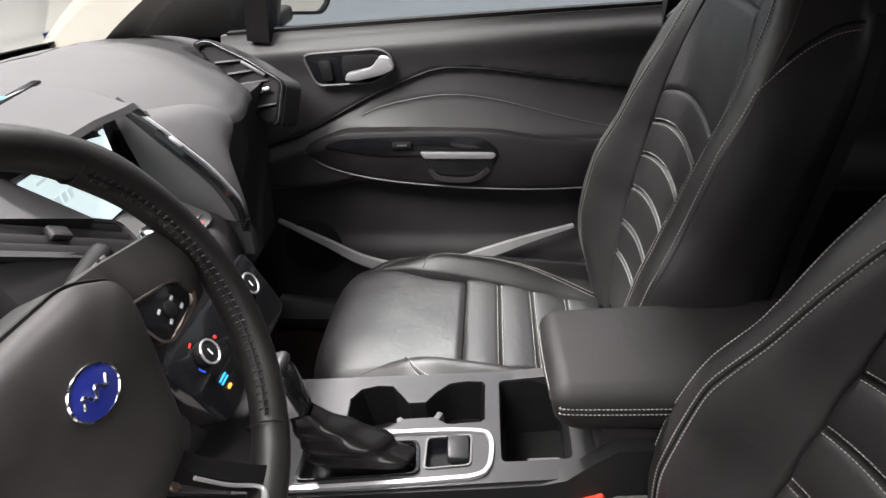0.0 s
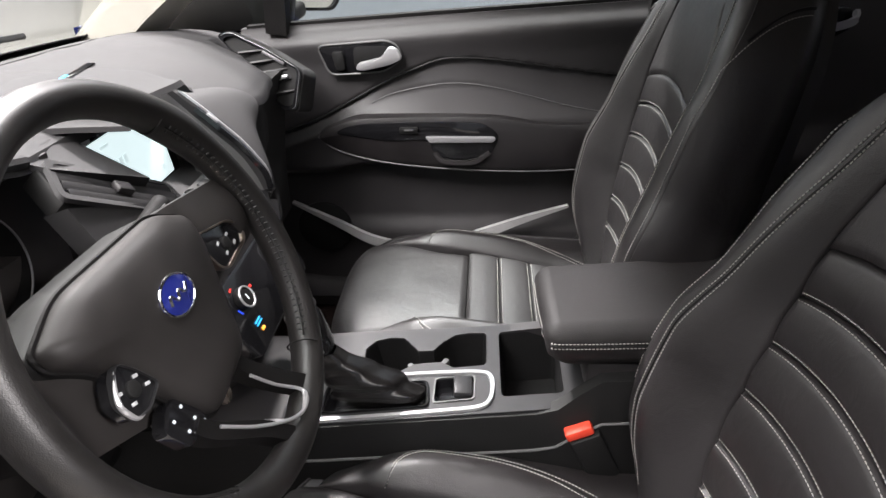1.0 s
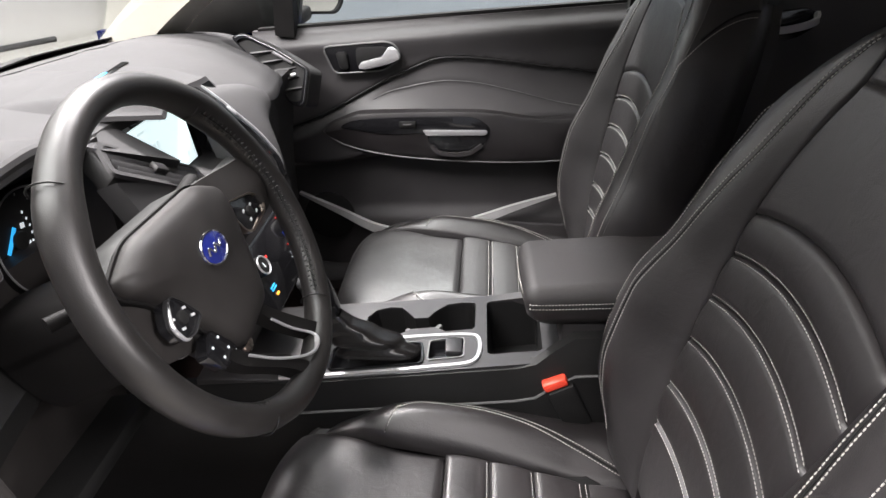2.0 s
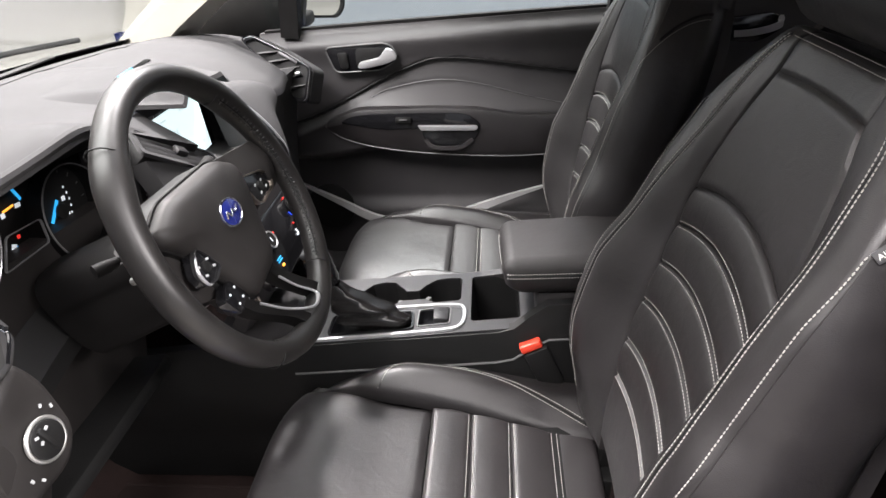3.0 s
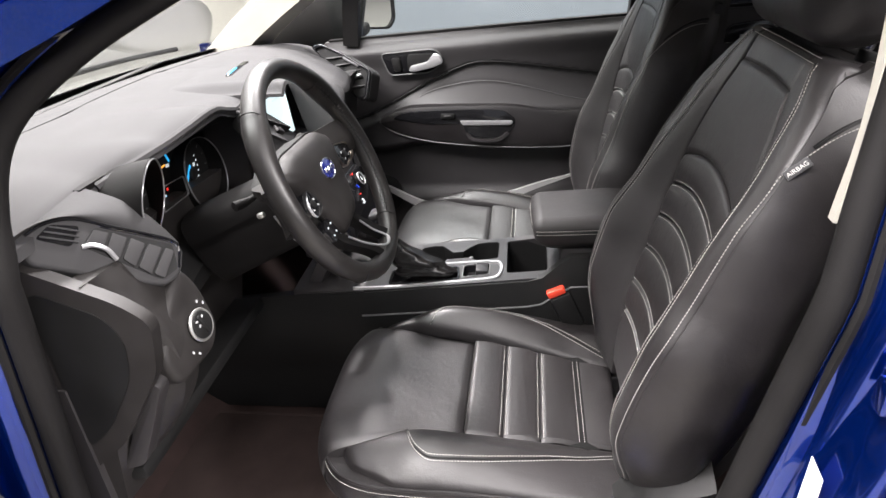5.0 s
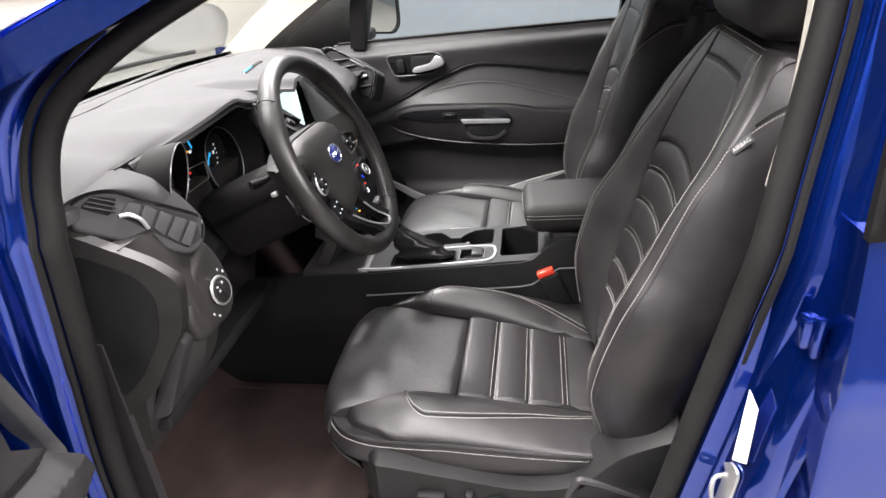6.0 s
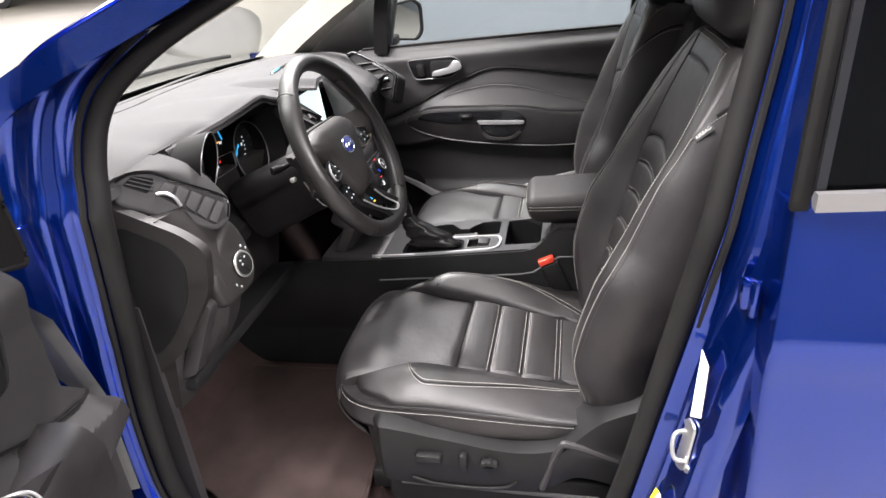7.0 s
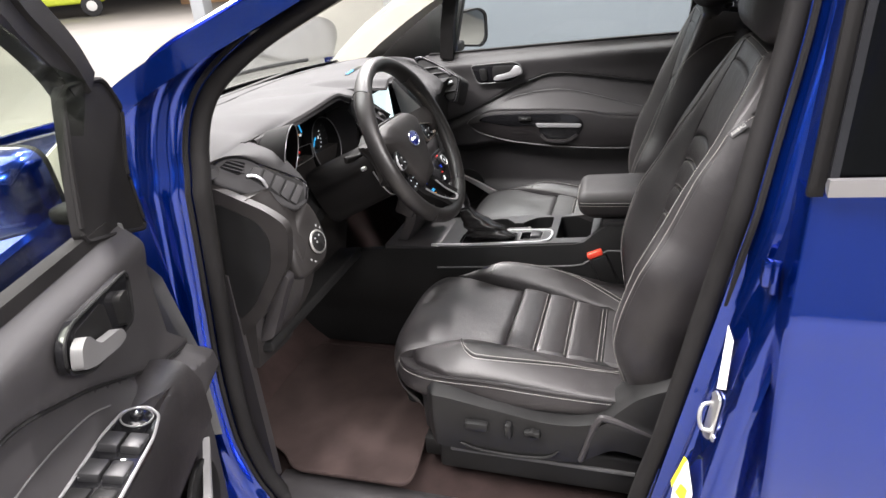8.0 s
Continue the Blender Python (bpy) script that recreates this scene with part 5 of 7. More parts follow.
face_p = part("stack_face", slab(stack, 24, 50, (-0.03, 0, 0)), PLASTIC, dash, "black centre stack face")
plate_m = basis((-0.573, 0.0, 1.0425), (0, 1, 0), (-0.94, 0, 0.33))
part("audio_plate", plate(rounded([(-0.105, -0.038), (0.105, -0.038), (0.118, 0.030), (-0.118, 0.030)], 0.02), 0.004, plate_m, 0.002), GREY, face_p, "grey audio control plate")
part("audio_knob", disc(0.020, 0.020, plate_m @ pose(0, 0.0, 0.012), 32, 0.003), CHROME, face_p, "chrome volume knob")
for k in range(6):
    dx = (-0.085, -0.062, -0.039, 0.039, 0.062, 0.085)[k]
    part("audio_button", rbox((0.019, 0.045, 0.004), plate_m @ pose(dx, 0, 0.005), 0.0015), GREY if k % 2 else TRIM, face_p, "grey audio button")
part("hazard_light", rbox((0.006, 0.004, 0.002), plate_m @ pose(0.075, -0.030, 0.005), 0), RED_LIGHT, face_p)
CP = basis((-0.484, -0.027, 0.941), (0, 1, 0), (-0.5, 0, 0.866))
panel_p = part("climate_panel", plate(rounded([(-0.128, -0.060), (0.118, -0.060), (0.128, 0.045), (-0.136, 0.045)], 0.02), 0.03, CP @ pose(0, 0, -0.030), 0.003), GLOSS, dash, "gloss black climate panel")
for yy in (-0.074, 0.074):
    km = CP @ pose(yy, 0.012, 0.0)
    part("climate_knob", disc(0.0165, 0.011, km @ pose(0, 0, 0.0055), 32, 0.002), DARK, panel_p, "black climate knob")
    part("knob_ring", ring(0.0150, 0.0016, km @ pose(0, 0, 0.0112), 40, 6), SILVER, panel_p, "satin silver ring")
    part("knob_light", rbox((0.002, 0.009, 0.001), km @ pose(0, 0, 0.0112), 0), WHITE_LIGHT, panel_p)
    for lo, hi, mt in ((190, 216, BLUE_LIGHT), (98, 116, RED_LIGHT)):
        part("knob_arc", slab(lambda u, v, lo=lo, hi=hi: km @ Vector(((0.0212 + 0.0022 * v) * math.cos(radians(lo + (hi - lo) * u)), (0.0212 + 0.0022 * v) * math.sin(radians(lo + (hi - lo) * u)), 0.0016)), 14, 1, CP.to_3x3() @ Vector((0, 0, -0.001))), mt, panel_p, "lit scale arc")
for a, b, w, h, mt in ((-0.079, -0.024, 0.018, 0.0022, CYAN), (-0.079, -0.0285, 0.018, 0.0022, CYAN), (-0.080, -0.038, 0.008, 0.004, AMBER), (0.032, -0.028, 0.003, 0.011, WHITE_LIGHT), (0.026, -0.032, 0.005, 0.004, WHITE_LIGHT), (-0.040, 0.012, 0.004, 0.004, RED_LIGHT), (0.040, -0.012, 0.004, 0.003, RED_LIGHT)):
    part("climate_light", rbox((w, h, 0.002), CP @ pose(a, b, 0.0012), 0.0005), mt, panel_p, "small lit climate button")
# wings either side of the screen
for s in (1,):
    def wing_edge(u):
        return Vector((line([(0, -0.655), (0.35, -0.600), (0.7, -0.535), (0.9, -0.508), (1.0, -0.512)], u), s * 0.138, line([(0, 1.190), (0.35, 1.142), (0.7, 1.075), (0.9, 1.020), (1.0, 0.955)], u)))
    pts = smooth_path([wing_edge(k / 8) for k in range(9)], 4)
    wing_p = part("stack_wing", sweep(pts, [(-0.008, -0.010), (-0.007, 0.004), (0.0, 0.008), (0.007, 0.004), (0.008, -0.010)]), DASH, dash, "curved grey wing beside the screen")
    part("wing_strip", sweep([p + Vector((0.004, -s * 0.003, 0.0085)) for p in pts[5:30]], [(-0.0014, -0.002), (-0.0012, 0.0015), (0.0012, 0.0015), (0.0014, -0.002)]), SILVER, wing_p, "thin silver strip")
    part("vent_slot", sweep([p + Vector((0.004, -s * 0.011, 0.004)) for p in pts[10:30]], [(-0.003, -0.005), (-0.003, 0.003), (0.003, 0.003), (0.003, -0.005)]), GLOSS, wing_p)
    part("vent_tab", rbox((0.020, 0.006, 0.006), Matrix.Translation(pts[14] + Vector((0.004, -s * 0.010, 0.009))) @ Matrix.Rotation(radians(45), 4, "Y"), 0.002), SILVER, wing_p, "silver vent tab")
    part("recess_wall", slab(lambda u, v: wing_edge(0.02 + 0.9 * u).lerp(Vector((-0.646 + 0.03 * u, s * 0.112, 1.178 - 0.125 * u)), v) + Vector((0, -0.002, -0.004)), 14, 6, (-0.002, s * 0.006, -0.004)), GREY, dash, "grey recess wall")
    # lower flank of the stack
    part("stack_flank", slab(lambda u, v: (wing_edge(0.3 + 0.7 * u).x - 0.005 - 0.09 * v * (1 - u), s * (0.142 + 0.015 * v), wing_edge(0.3 + 0.7 * u).z - 0.01 - 0.20 * v), 12, 8, (0, -s * 0.01, 0)), DASH, dash, "grey flank of the centre stack")
# smooth shoulder from the screen's rim over to the passenger's side
rim_line = smooth_path([(-0.668, 0.134, 1.186), (-0.600, 0.141, 1.147), (-0.535, 0.141, 1.080), (-0.507, 0.141, 1.020), (-0.512, 0.141, 0.950)], 8)
far_line = smooth_path([(-0.690, 0.36, 1.150), (-0.585, 0.33, 1.106), (-0.562, 0.245, 1.065), (-0.546, 0.190, 1.000), (-0.540, 0.165, 0.930)], 8)


def shoulder(u, v):
    f = u * (len(rim_line) - 1)
    i = min(int(f), len(rim_line) - 2)
    a, b = rim_line[i].lerp(rim_line[i + 1], f - i), far_line[i].lerp(far_line[i + 1], f - i)
    return a.lerp(b, v) + Vector((0.010, 0, 0.010)) * math.sin(math.pi * v) * ease(0, 0.25, u) + Vector((0, 0, 0.004 * (1 - v) * ease(0, 0.2, u) - 0.014 * ease(0.22, 0.0, u)))


part("shoulder", slab(shoulder, 32, 20, (-0.012, 0, -0.010)), DASH, dash, "grey shoulder of the dash beside the screen")
# panel and sill round the vent beside the cluster
part("vent_brow", slab(lambda u, v: Vector((-0.655 - 0.01 * u, -0.205 + 0.10 * u, 1.200 - 0.006 * u)).lerp(Vector((-0.612 + 0.03 * u, -0.205 + 0.125 * u, 1.190 - 0.065 * u)), v), 12, 8, (-0.01, 0, -0.012)), DASH, dash, "grey panel above the vent")
part("vent_sill", slab(lambda u, v: Vector((-0.588 + 0.045 * u, -0.235 + 0.20 * u, 1.158 - 0.085 * u)).lerp(Vector((-0.565 + 0.045 * u, -0.225 + 0.19 * u, 1.090 - 0.10 * u)), v), 12, 8, (-0.03, 0, -0.01)), DASH, dash, "grey sill under the vent")
# vent between cluster and screen
vm = basis((-0.588, -0.125, 1.128), (0.20, 1, -0.62), (-0.80, 0.1, 0.75))
vb = part("vent_body", rbox((0.215, 0.056, 0.03), vm @ pose(0, 0, -0.022), 0.006), DARK, dash, "dark centre vent")
part("vent_rim", frame_plate(rounded([(-0.122, -0.034), (0.112, -0.034), (0.105, 0.034), (-0.100, 0.034)], 0.012), rounded([(-0.112, -0.026), (0.104, -0.026), (0.098, 0.028), (-0.092, 0.028)], 0.010), 0.006, vm @ pose(0, 0, -0.005)), DASH, vb)
for k in range(4):
    part("slat", rbox((0.200, 0.012, 0.003), vm @ pose(0, -0.020 + 0.0135 * k, -0.003, 30, 0, 0), 0.001), DASH, vb)
part("tab", rbox((0.026, 0.016, 0.010), vm @ pose(-0.010, 0.0, 0.003), 0.003), PLASTIC, vb, "grey vent tab")

# passenger end vent: a slanting opening with cross slats
pm = basis((-0.640, 0.560, 1.108), (0.93, -0.15, -0.34), (0.24, 0.30, 0.92))
hood_out = rounded([(-0.108, 0.022), (-0.086, 0.040), (0.0, 0.034), (0.080, 0.020), (0.096, -0.060), (0.068, -0.068), (0.030, -0.040), (-0.058, 0.000)], 0.012)
pv = part("end_vent", plate(grown(hood_out, 1.10), 0.09, pm @ pose(0, 0, -0.092), 0.0), DASH, dash, "housing of the end vent")
part("vent_back", plate(grown(hood_out, 0.95), 0.002, pm @ pose(0, 0, -0.0015)), DARK, pv)
part("vent_rim", frame_plate(grown(hood_out, 1.07), grown(hood_out, 0.95), 0.012, pm @ pose(0, 0, -0.003)), GLOSS, pv, "gloss black vent rim")
part("chrome_edge", tube([pm @ Vector((a, b, 0.010)) for a, b in grown(hood_out, 1.03)][3:24], 0.0006, 6), BELT, pv, "thin chrome edge")
for (a, b), (c, d) in (((-0.056, 0.004), (-0.006, 0.033)), ((-0.030, -0.011), (0.030, 0.028)), ((-0.004, -0.023), (0.052, 0.014)), ((0.020, -0.033), (0.066, -0.003)), ((0.046, -0.048), (0.082, -0.024))):
    turn = math.degrees(math.atan2(d - b, c - a))
    part("slat", rbox((math.hypot(c - a, d - b), 0.0045, 0.010), pm @ pose((a + c) / 2, (b + d) / 2, 0.006, -25, 0, 0) @ Matrix.Rotation(radians(turn), 4, "Z"), 0.001), PLASTIC, pv, "black vent slat")
part("tab", rbox((0.016, 0.008, 0.010), pm @ pose(0.056, -0.004, 0.011, 0, 0, 33), 0.003), SILVER, pv, "silver vent tab")
part("upper_tab", rbox((0.055, 0.007, 0.005), pm @ pose(0.018, 0.024, 0.008, 0, 0, -8), 0.002), SLAT, pv, "grey vent wheel")

# driver's end: vent strip, switch panel, end cover, knee panel
lm = basis((-0.655, -0.612, 1.128), (0.58, 0.72, -0.44), (-0.42, 0.10, 0.72))
lv_out = rounded([(-0.114, -0.002), (-0.088, 0.026), (-0.050, 0.034), (0.0, 0.028), (0.082, 0.012), (0.098, -0.004), (0.094, -0.040), (0.070, -0.062), (0.0, -0.054), (-0.106, -0.036)], 0.014)
lv = part("corner_vent", plate(lv_out, 0.035, lm @ pose(0, 0, -0.032), 0.006, 3), DASH, dash, "grey driver's corner vent")
top_line = smooth_path([(-0.108, 0.002, 0.004), (-0.083, 0.021, 0.0045), (-0.050, 0.029, 0.0045), (-0.010, 0.023, 0.0045), (0.037, 0.016, 0.0045), (0.078, 0.008, 0.0045), (0.090, -0.004, 0.004), (0.088, -0.034, 0.004)], 5)
part("vent_line", tube([lm @ p for p in top_line], 0.0020, 6), GLOSS, lv, "gloss black edge line")
part("chrome_edge", tube([lm @ (p + Vector((0, -0.0035, -0.0004))) for p in top_line[14:34]], 0.0010, 6), CHROME, lv, "thin chrome edge")
part("vent_hole", plate(rounded([(-0.097, -0.002), (-0.055, -0.010), (-0.044, 0.020), (-0.080, 0.019)], 0.006), 0.002, lm @ pose(0, 0, 0.0025)), GLOSS, lv, "dark vent opening")
for k in range(3):
    part("slat", rbox((0.046 - 0.004 * k, 0.0026, 0.006), lm @ pose(-0.069 + 0.003 * k, -0.0005 + 0.0075 * k, 0.004, 20, 0, -6), 0.001), DASH, lv)
part("vent_hole", plate(rounded([(-0.026, 0.019), (0.081, 0.001), (0.086, -0.036), (0.062, -0.053), (-0.042, -0.008)], 0.006), 0.002, lm @ pose(0, 0, 0.0025)), DARK, lv, "dark vent opening")
tops = [(-0.030, 0.015), (-0.006, 0.0125), (0.018, 0.006), (0.042, -0.001), (0.0655, -0.006), (0.083, -0.010)]
feet = [(-0.042, -0.006), (-0.015, -0.014), (0.006, -0.025), (0.026, -0.036), (0.047, -0.046), (0.066, -0.052)]
for k in range(5):
    g = 0.0022
    quad = rounded([(tops[k][0] + g, tops[k][1]), (tops[k + 1][0] - g, tops[k + 1][1]), (feet[k + 1][0] - g, feet[k + 1][1]), (feet[k][0] + g, feet[k][1])], 0.003, 3)
    part("slat", plate(quad, 0.004, lm @ pose(0, 0, 0.0040 + 0.0004 * k), 0.0012), DASH, lv, "grey louvre")
part("tab", tube(smooth_path([lm @ Vector(p) for p in ((-0.042, -0.010, 0.006), (-0.030, -0.0085, 0.012), (-0.014, -0.014, 0.013), (0.0, -0.026, 0.007))], 5), 0.0034, 8), SILVER, lv, "silver vent tab")


# the dash skin runs on from the pad, past the cluster, down to the corner vent
def corner_skin(u, v):
    x = -0.113 + 0.205 * u
    low = lm @ Vector((x, along([(-0.113, 0.001), (-0.088, 0.024), (-0.050, 0.032), (0.0, 0.026), (0.092, 0.006)], x), 0.0005))
    high = pad_at(-0.738 + 0.190 * u, 0.965) + Vector((0, 0, -0.002))
    return low.lerp(high, v) + Vector((0.012, 0, 0.014)) * math.sin(math.pi * v) * (0.4 + 0.6 * u)


part("corner_skin", slab(corner_skin, 30, 16, (-0.008, 0.0, -0.012)), DASH, dash, "grey dash skin beside the cluster")


def knee(u, v):
    y = -0.708 + 0.553 * u
    z = 1.115 - 0.40 * v - 0.04 * u
    x = -0.645 + 0.09 * math.sin(math.pi * min(v * 1.1, 1)) * ease(0.0, 0.10, u) * (1 - 0.9 * ease(0.15, 0.45, u)) - 0.06 * v - 0.05 * ease(0.22, 0.5, u)
    return (x, y, z)


part("knee_panel", slab(knee, 40, 30, (-0.03, 0, 0)), HUB, dash, "black knee panel")
cap_o = rounded([(-0.735, 1.150), (-0.60, 1.095), (-0.560, 1.065), (-0.575, 0.985), (-0.66, 0.855), (-0.735, 0.79)], 0.02)
ec = part("end_cover", plate(cap_o, 0.02, basis((0, -0.695, 0), (1, 0, 0), (0, 0, 1)), 0.0), HUB, dash, "black dash end cover")
part("cover_inset", plate(rounded([(-0.722, 1.115), (-0.625, 1.075), (-0.605, 1.04), (-0.615, 0.975), (-0.680, 0.875), (-0.722, 0.84)], 0.03), 0.003, basis((0, -0.7135, 0), (1, 0, 0), (0, 0, 1))), DARK, ec)
part("release_handle", plate(rounded([(-0.615, 0.955), (-0.590, 0.945), (-0.660, 0.790), (-0.700, 0.775)], 0.012), 0.03, basis((0, -0.668, 0), (1, 0, 0), (0, 0, 1)), 0.008), PLASTIC, dash, "black release handle under the dash")
swm = basis((-0.582, -0.596, 0.975), (0.15, 1, -0.25), (-0.25, 0.1, 1))
sp = part("switch_panel", plate(rounded([(0.006, 0.100), (0.036, 0.062), (0.054, -0.008), (0.032, -0.044), (-0.060, -0.070), (-0.082, -0.020), (-0.050, 0.040)], 0.022, 6), 0.03, swm @ pose(0, 0, -0.028), 0.012, 4), HUB, dash, "black light switch panel")
part("knob_ring", ring(0.0235, 0.0026, swm @ pose(0.005, 0.002, 0.0085), 48, 8), ZINC, sp, "bright chrome knob ring")
part("light_knob", disc(0.022, 0.016, swm @ pose(0.005, 0.002, 0.005), 40, 0.003), DARK, sp, "black rotary light knob")
part("knob_grip", rbox((0.008, 0.036, 0.008), swm @ pose(0.005, 0.002, 0.013, 0, 0, 30), 0.003), DARK, sp)
for k, (a, b) in enumerate(((-0.008, 0.010), (-0.003, 0.014), (0.006, 0.015), (-0.004, 0.002), (0.018, 0.036), (0.030, 0.030), (-0.022, -0.032), (-0.010, -0.038))):
    part("marking", rbox((0.0045, 0.003, 0.001), swm @ pose(a, b, 0.0136 if k < 4 else 0.0026, 0, 0, 20 * k), 0), WHITE_INK, sp, "small white switch marking")
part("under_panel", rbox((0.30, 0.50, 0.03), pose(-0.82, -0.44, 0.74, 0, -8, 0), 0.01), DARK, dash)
part("glove_box", slab(lambda u, v: (-0.600 - 0.012 * math.sin(math.pi * v) - 0.05 * v, 0.150 + 0.46 * u, 1.10 - 0.36 * v), 14, 14, (-0.03, 0, 0)), DASH, dash, "grey glove box face")
part("face_right", slab(lambda u, v: (pad_at(0.15 + 0.50 * u, 1.0).x - 0.012 - 0.012 * v, 0.15 + 0.50 * u, pad_at(0.15 + 0.50 * u, 1.0).z - 0.012 - 0.13 * v), 30, 8, (-0.02, 0, 0)), DASH, dash, "grey upper dash face")
for x, y, w in ((-0.93, -0.40, 0.06), (-0.95, -0.28, 0.12)):
    ped = thing("pedal", (x, y, 0.55), "black rubber-faced pedal under the dash", "pedal", "pedals")
    part("pad", rbox((0.02, w, 0.08), pose(x, y, 0.56, 0, -40, 0), 0.005), RUBBER, ped)
    part("arm", tube([(x - 0.01, y, 0.58), (x - 0.06, y, 0.75), (x - 0.08, y, 0.9)], 0.009, 8), DARK, ped)


# ---- steering wheel and column ----
WM = basis((-0.431, -0.364, 1.131), (0, 1, 0), (-math.sin(radians(25)), 0, math.cos(radians(25))))
wheel = thing("steering_wheel", (-0.52, -0.364, 1.05), "black leather steering wheel with oval blue badge and silver spoke inserts", "steering wheel")
R, PROUD = 0.184, 0.014      # the rim stands proud of the hub


def rim_bm():
    bm = bmesh.new()
    rows = []
    for k in range(120):
        a = 2 * math.pi * k / 120
        c, s = math.cos(a), math.sin(a)
        fat = 1 + 0.14 * (math.exp(-((math.degrees(a) - 40) / 12) ** 2) + math.exp(-((math.degrees(a) - 140) / 12) ** 2))
        row = []
        for j in range(14):
            b = 2 * math.pi * j / 14
            r = R + 0.0165 * fat * math.cos(b)
            row.append(bm.verts.new(WM @ Vector((r * c + 0.006, r * s - 0.003, PROUD + 0.0185 * fat * math.sin(b)))))
        rows.append(row)
    for k in range(120):
        for j in range(14):
            bm.faces.new((rows[k][j], rows[k][(j + 1) % 14], rows[(k + 1) % 120][(j + 1) % 14], rows[(k + 1) % 120][j]))
    return bm


rim_p = part("rim", rim_bm(), RIM_LEATHER, wheel, "worn black leather rim")
for deg in (45, 132, -55, 235):
    a = radians(deg)
    m = WM @ Matrix.Translation((R * math.cos(a), R * math.sin(a), PROUD)) @ Matrix.Rotation(a, 4, "Z") @ Matrix.Rotation(radians(90), 4, "X")
    part("rim_seam", ring(0.0172, 0.0010, m, 20, 5, 1.0), DARK, rim_p)
# laced seam on the inside of the rim: a cord and gathered cross stitches
for lo, hi in ((-53, 43), (134, 233)):
    def on_rim(deg, b):
        a = radians(deg)
        r = R + 0.0172 * math.cos(b)
        return WM @ Vector((r * math.cos(a), r * math.sin(a), PROUD + 0.0192 * math.sin(b)))
    part("lacing", tube([on_rim(lo + (hi - lo) * k / 46, 2.55) for k in range(47)], 0.0014, 5), DARK, rim_p, "black laced stitching")
    cross = []
    for k in range(40):
        d = lo + 2 + (hi - lo - 4) * k / 39
        cross.append(tube([on_rim(d, 2.30), on_rim(d + 0.35, 2.55), on_rim(d + 0.2, 2.80)], 0.0011, 5))
    part("cross_stitches", join(*cross), DARK, rim_p, "black gathered cross stitches")


def domed(outline, rise, back, m, n=10):
    """A domed cushion over an outline."""
    bm = bmesh.new()
    k = len(outline)
    rows = [[bm.verts.new((a, b, -back)) for a, b in outline]]
    for i in range(n):
        t = i / n
        rows.append([bm.verts.new((a, b, rise * math.sin(t * math.pi / 2) ** 0.8)) for a, b in grown(outline, math.cos(t * math.pi / 2) ** 0.55)])
    for r0, r1 in zip(rows, rows[1:]):
        for j in range(k):
            bm.faces.new((r0[j], r0[(j + 1) % k], r1[(j + 1) % k], r1[j]))
    cx, cy = sum(p[0] for p in outline) / k, sum(p[1] for p in outline) / k
    tip = bm.verts.new((cx, cy, rise))
    for j in range(k):
        bm.faces.new((rows[-1][j], rows[-1][(j + 1) % k], tip))
    bm.faces.new(rows[0][::-1])
    bmesh.ops.transform(bm, matrix=m, verts=bm.verts)
    return bm


hub_o = rounded([(-0.118, 0.046), (-0.072, 0.064), (0.066, 0.060), (0.106, 0.038), (0.104, 0.014), (0.080, -0.034), (0.048, -0.096), (-0.036, -0.106), (-0.060, -0.056), (-0.090, 0.004), (-0.117, 0.030)], 0.016, 6)
part("hub_back", plate(grown(hub_o, 1.04), 0.040, WM @ pose(0, 0, -0.055), 0.01), DARK, wheel)
hub = part("airbag_cover", domed(hub_o, 0.028, 0.020, WM @ pose(0, 0, -0.012)), HUB, wheel, "domed black airbag cover")
part("cover_gap", tube([WM @ Vector((a, b, -0.012)) for a, b in grown(hub_o, 1.015)], 0.0022, 6, True), SHROUD, wheel)
oval = [(0.0255 * math.cos(2 * math.pi * k / 32), 0.0175 * math.sin(2 * math.pi * k / 32)) for k in range(32)]
badge = part("badge", plate(oval, 0.004, WM @ pose(0, 0.002, 0.0135), 0.0012), BADGE, hub, "oval dark blue badge")
part("badge_rim", tube([WM @ Vector((a * 0.97, b * 0.97 + 0.002, 0.0172)) for a, b in oval], 0.0013, 6, True), CHROME, hub, "thin bright badge rim")
squig = [tube(smooth_path([WM @ Vector((-0.016, -0.001, 0.018)), WM @ Vector((-0.010, 0.006, 0.018)), WM @ Vector((-0.004, -0.002, 0.018)), WM @ Vector((0.003, 0.005, 0.018)), WM @ Vector((0.009, -0.001, 0.018)), WM @ Vector((0.016, 0.005, 0.018))], 5), 0.0013, 5)]
part("emblem", join(*squig), CHROME, hub, "pale emblem strokes")
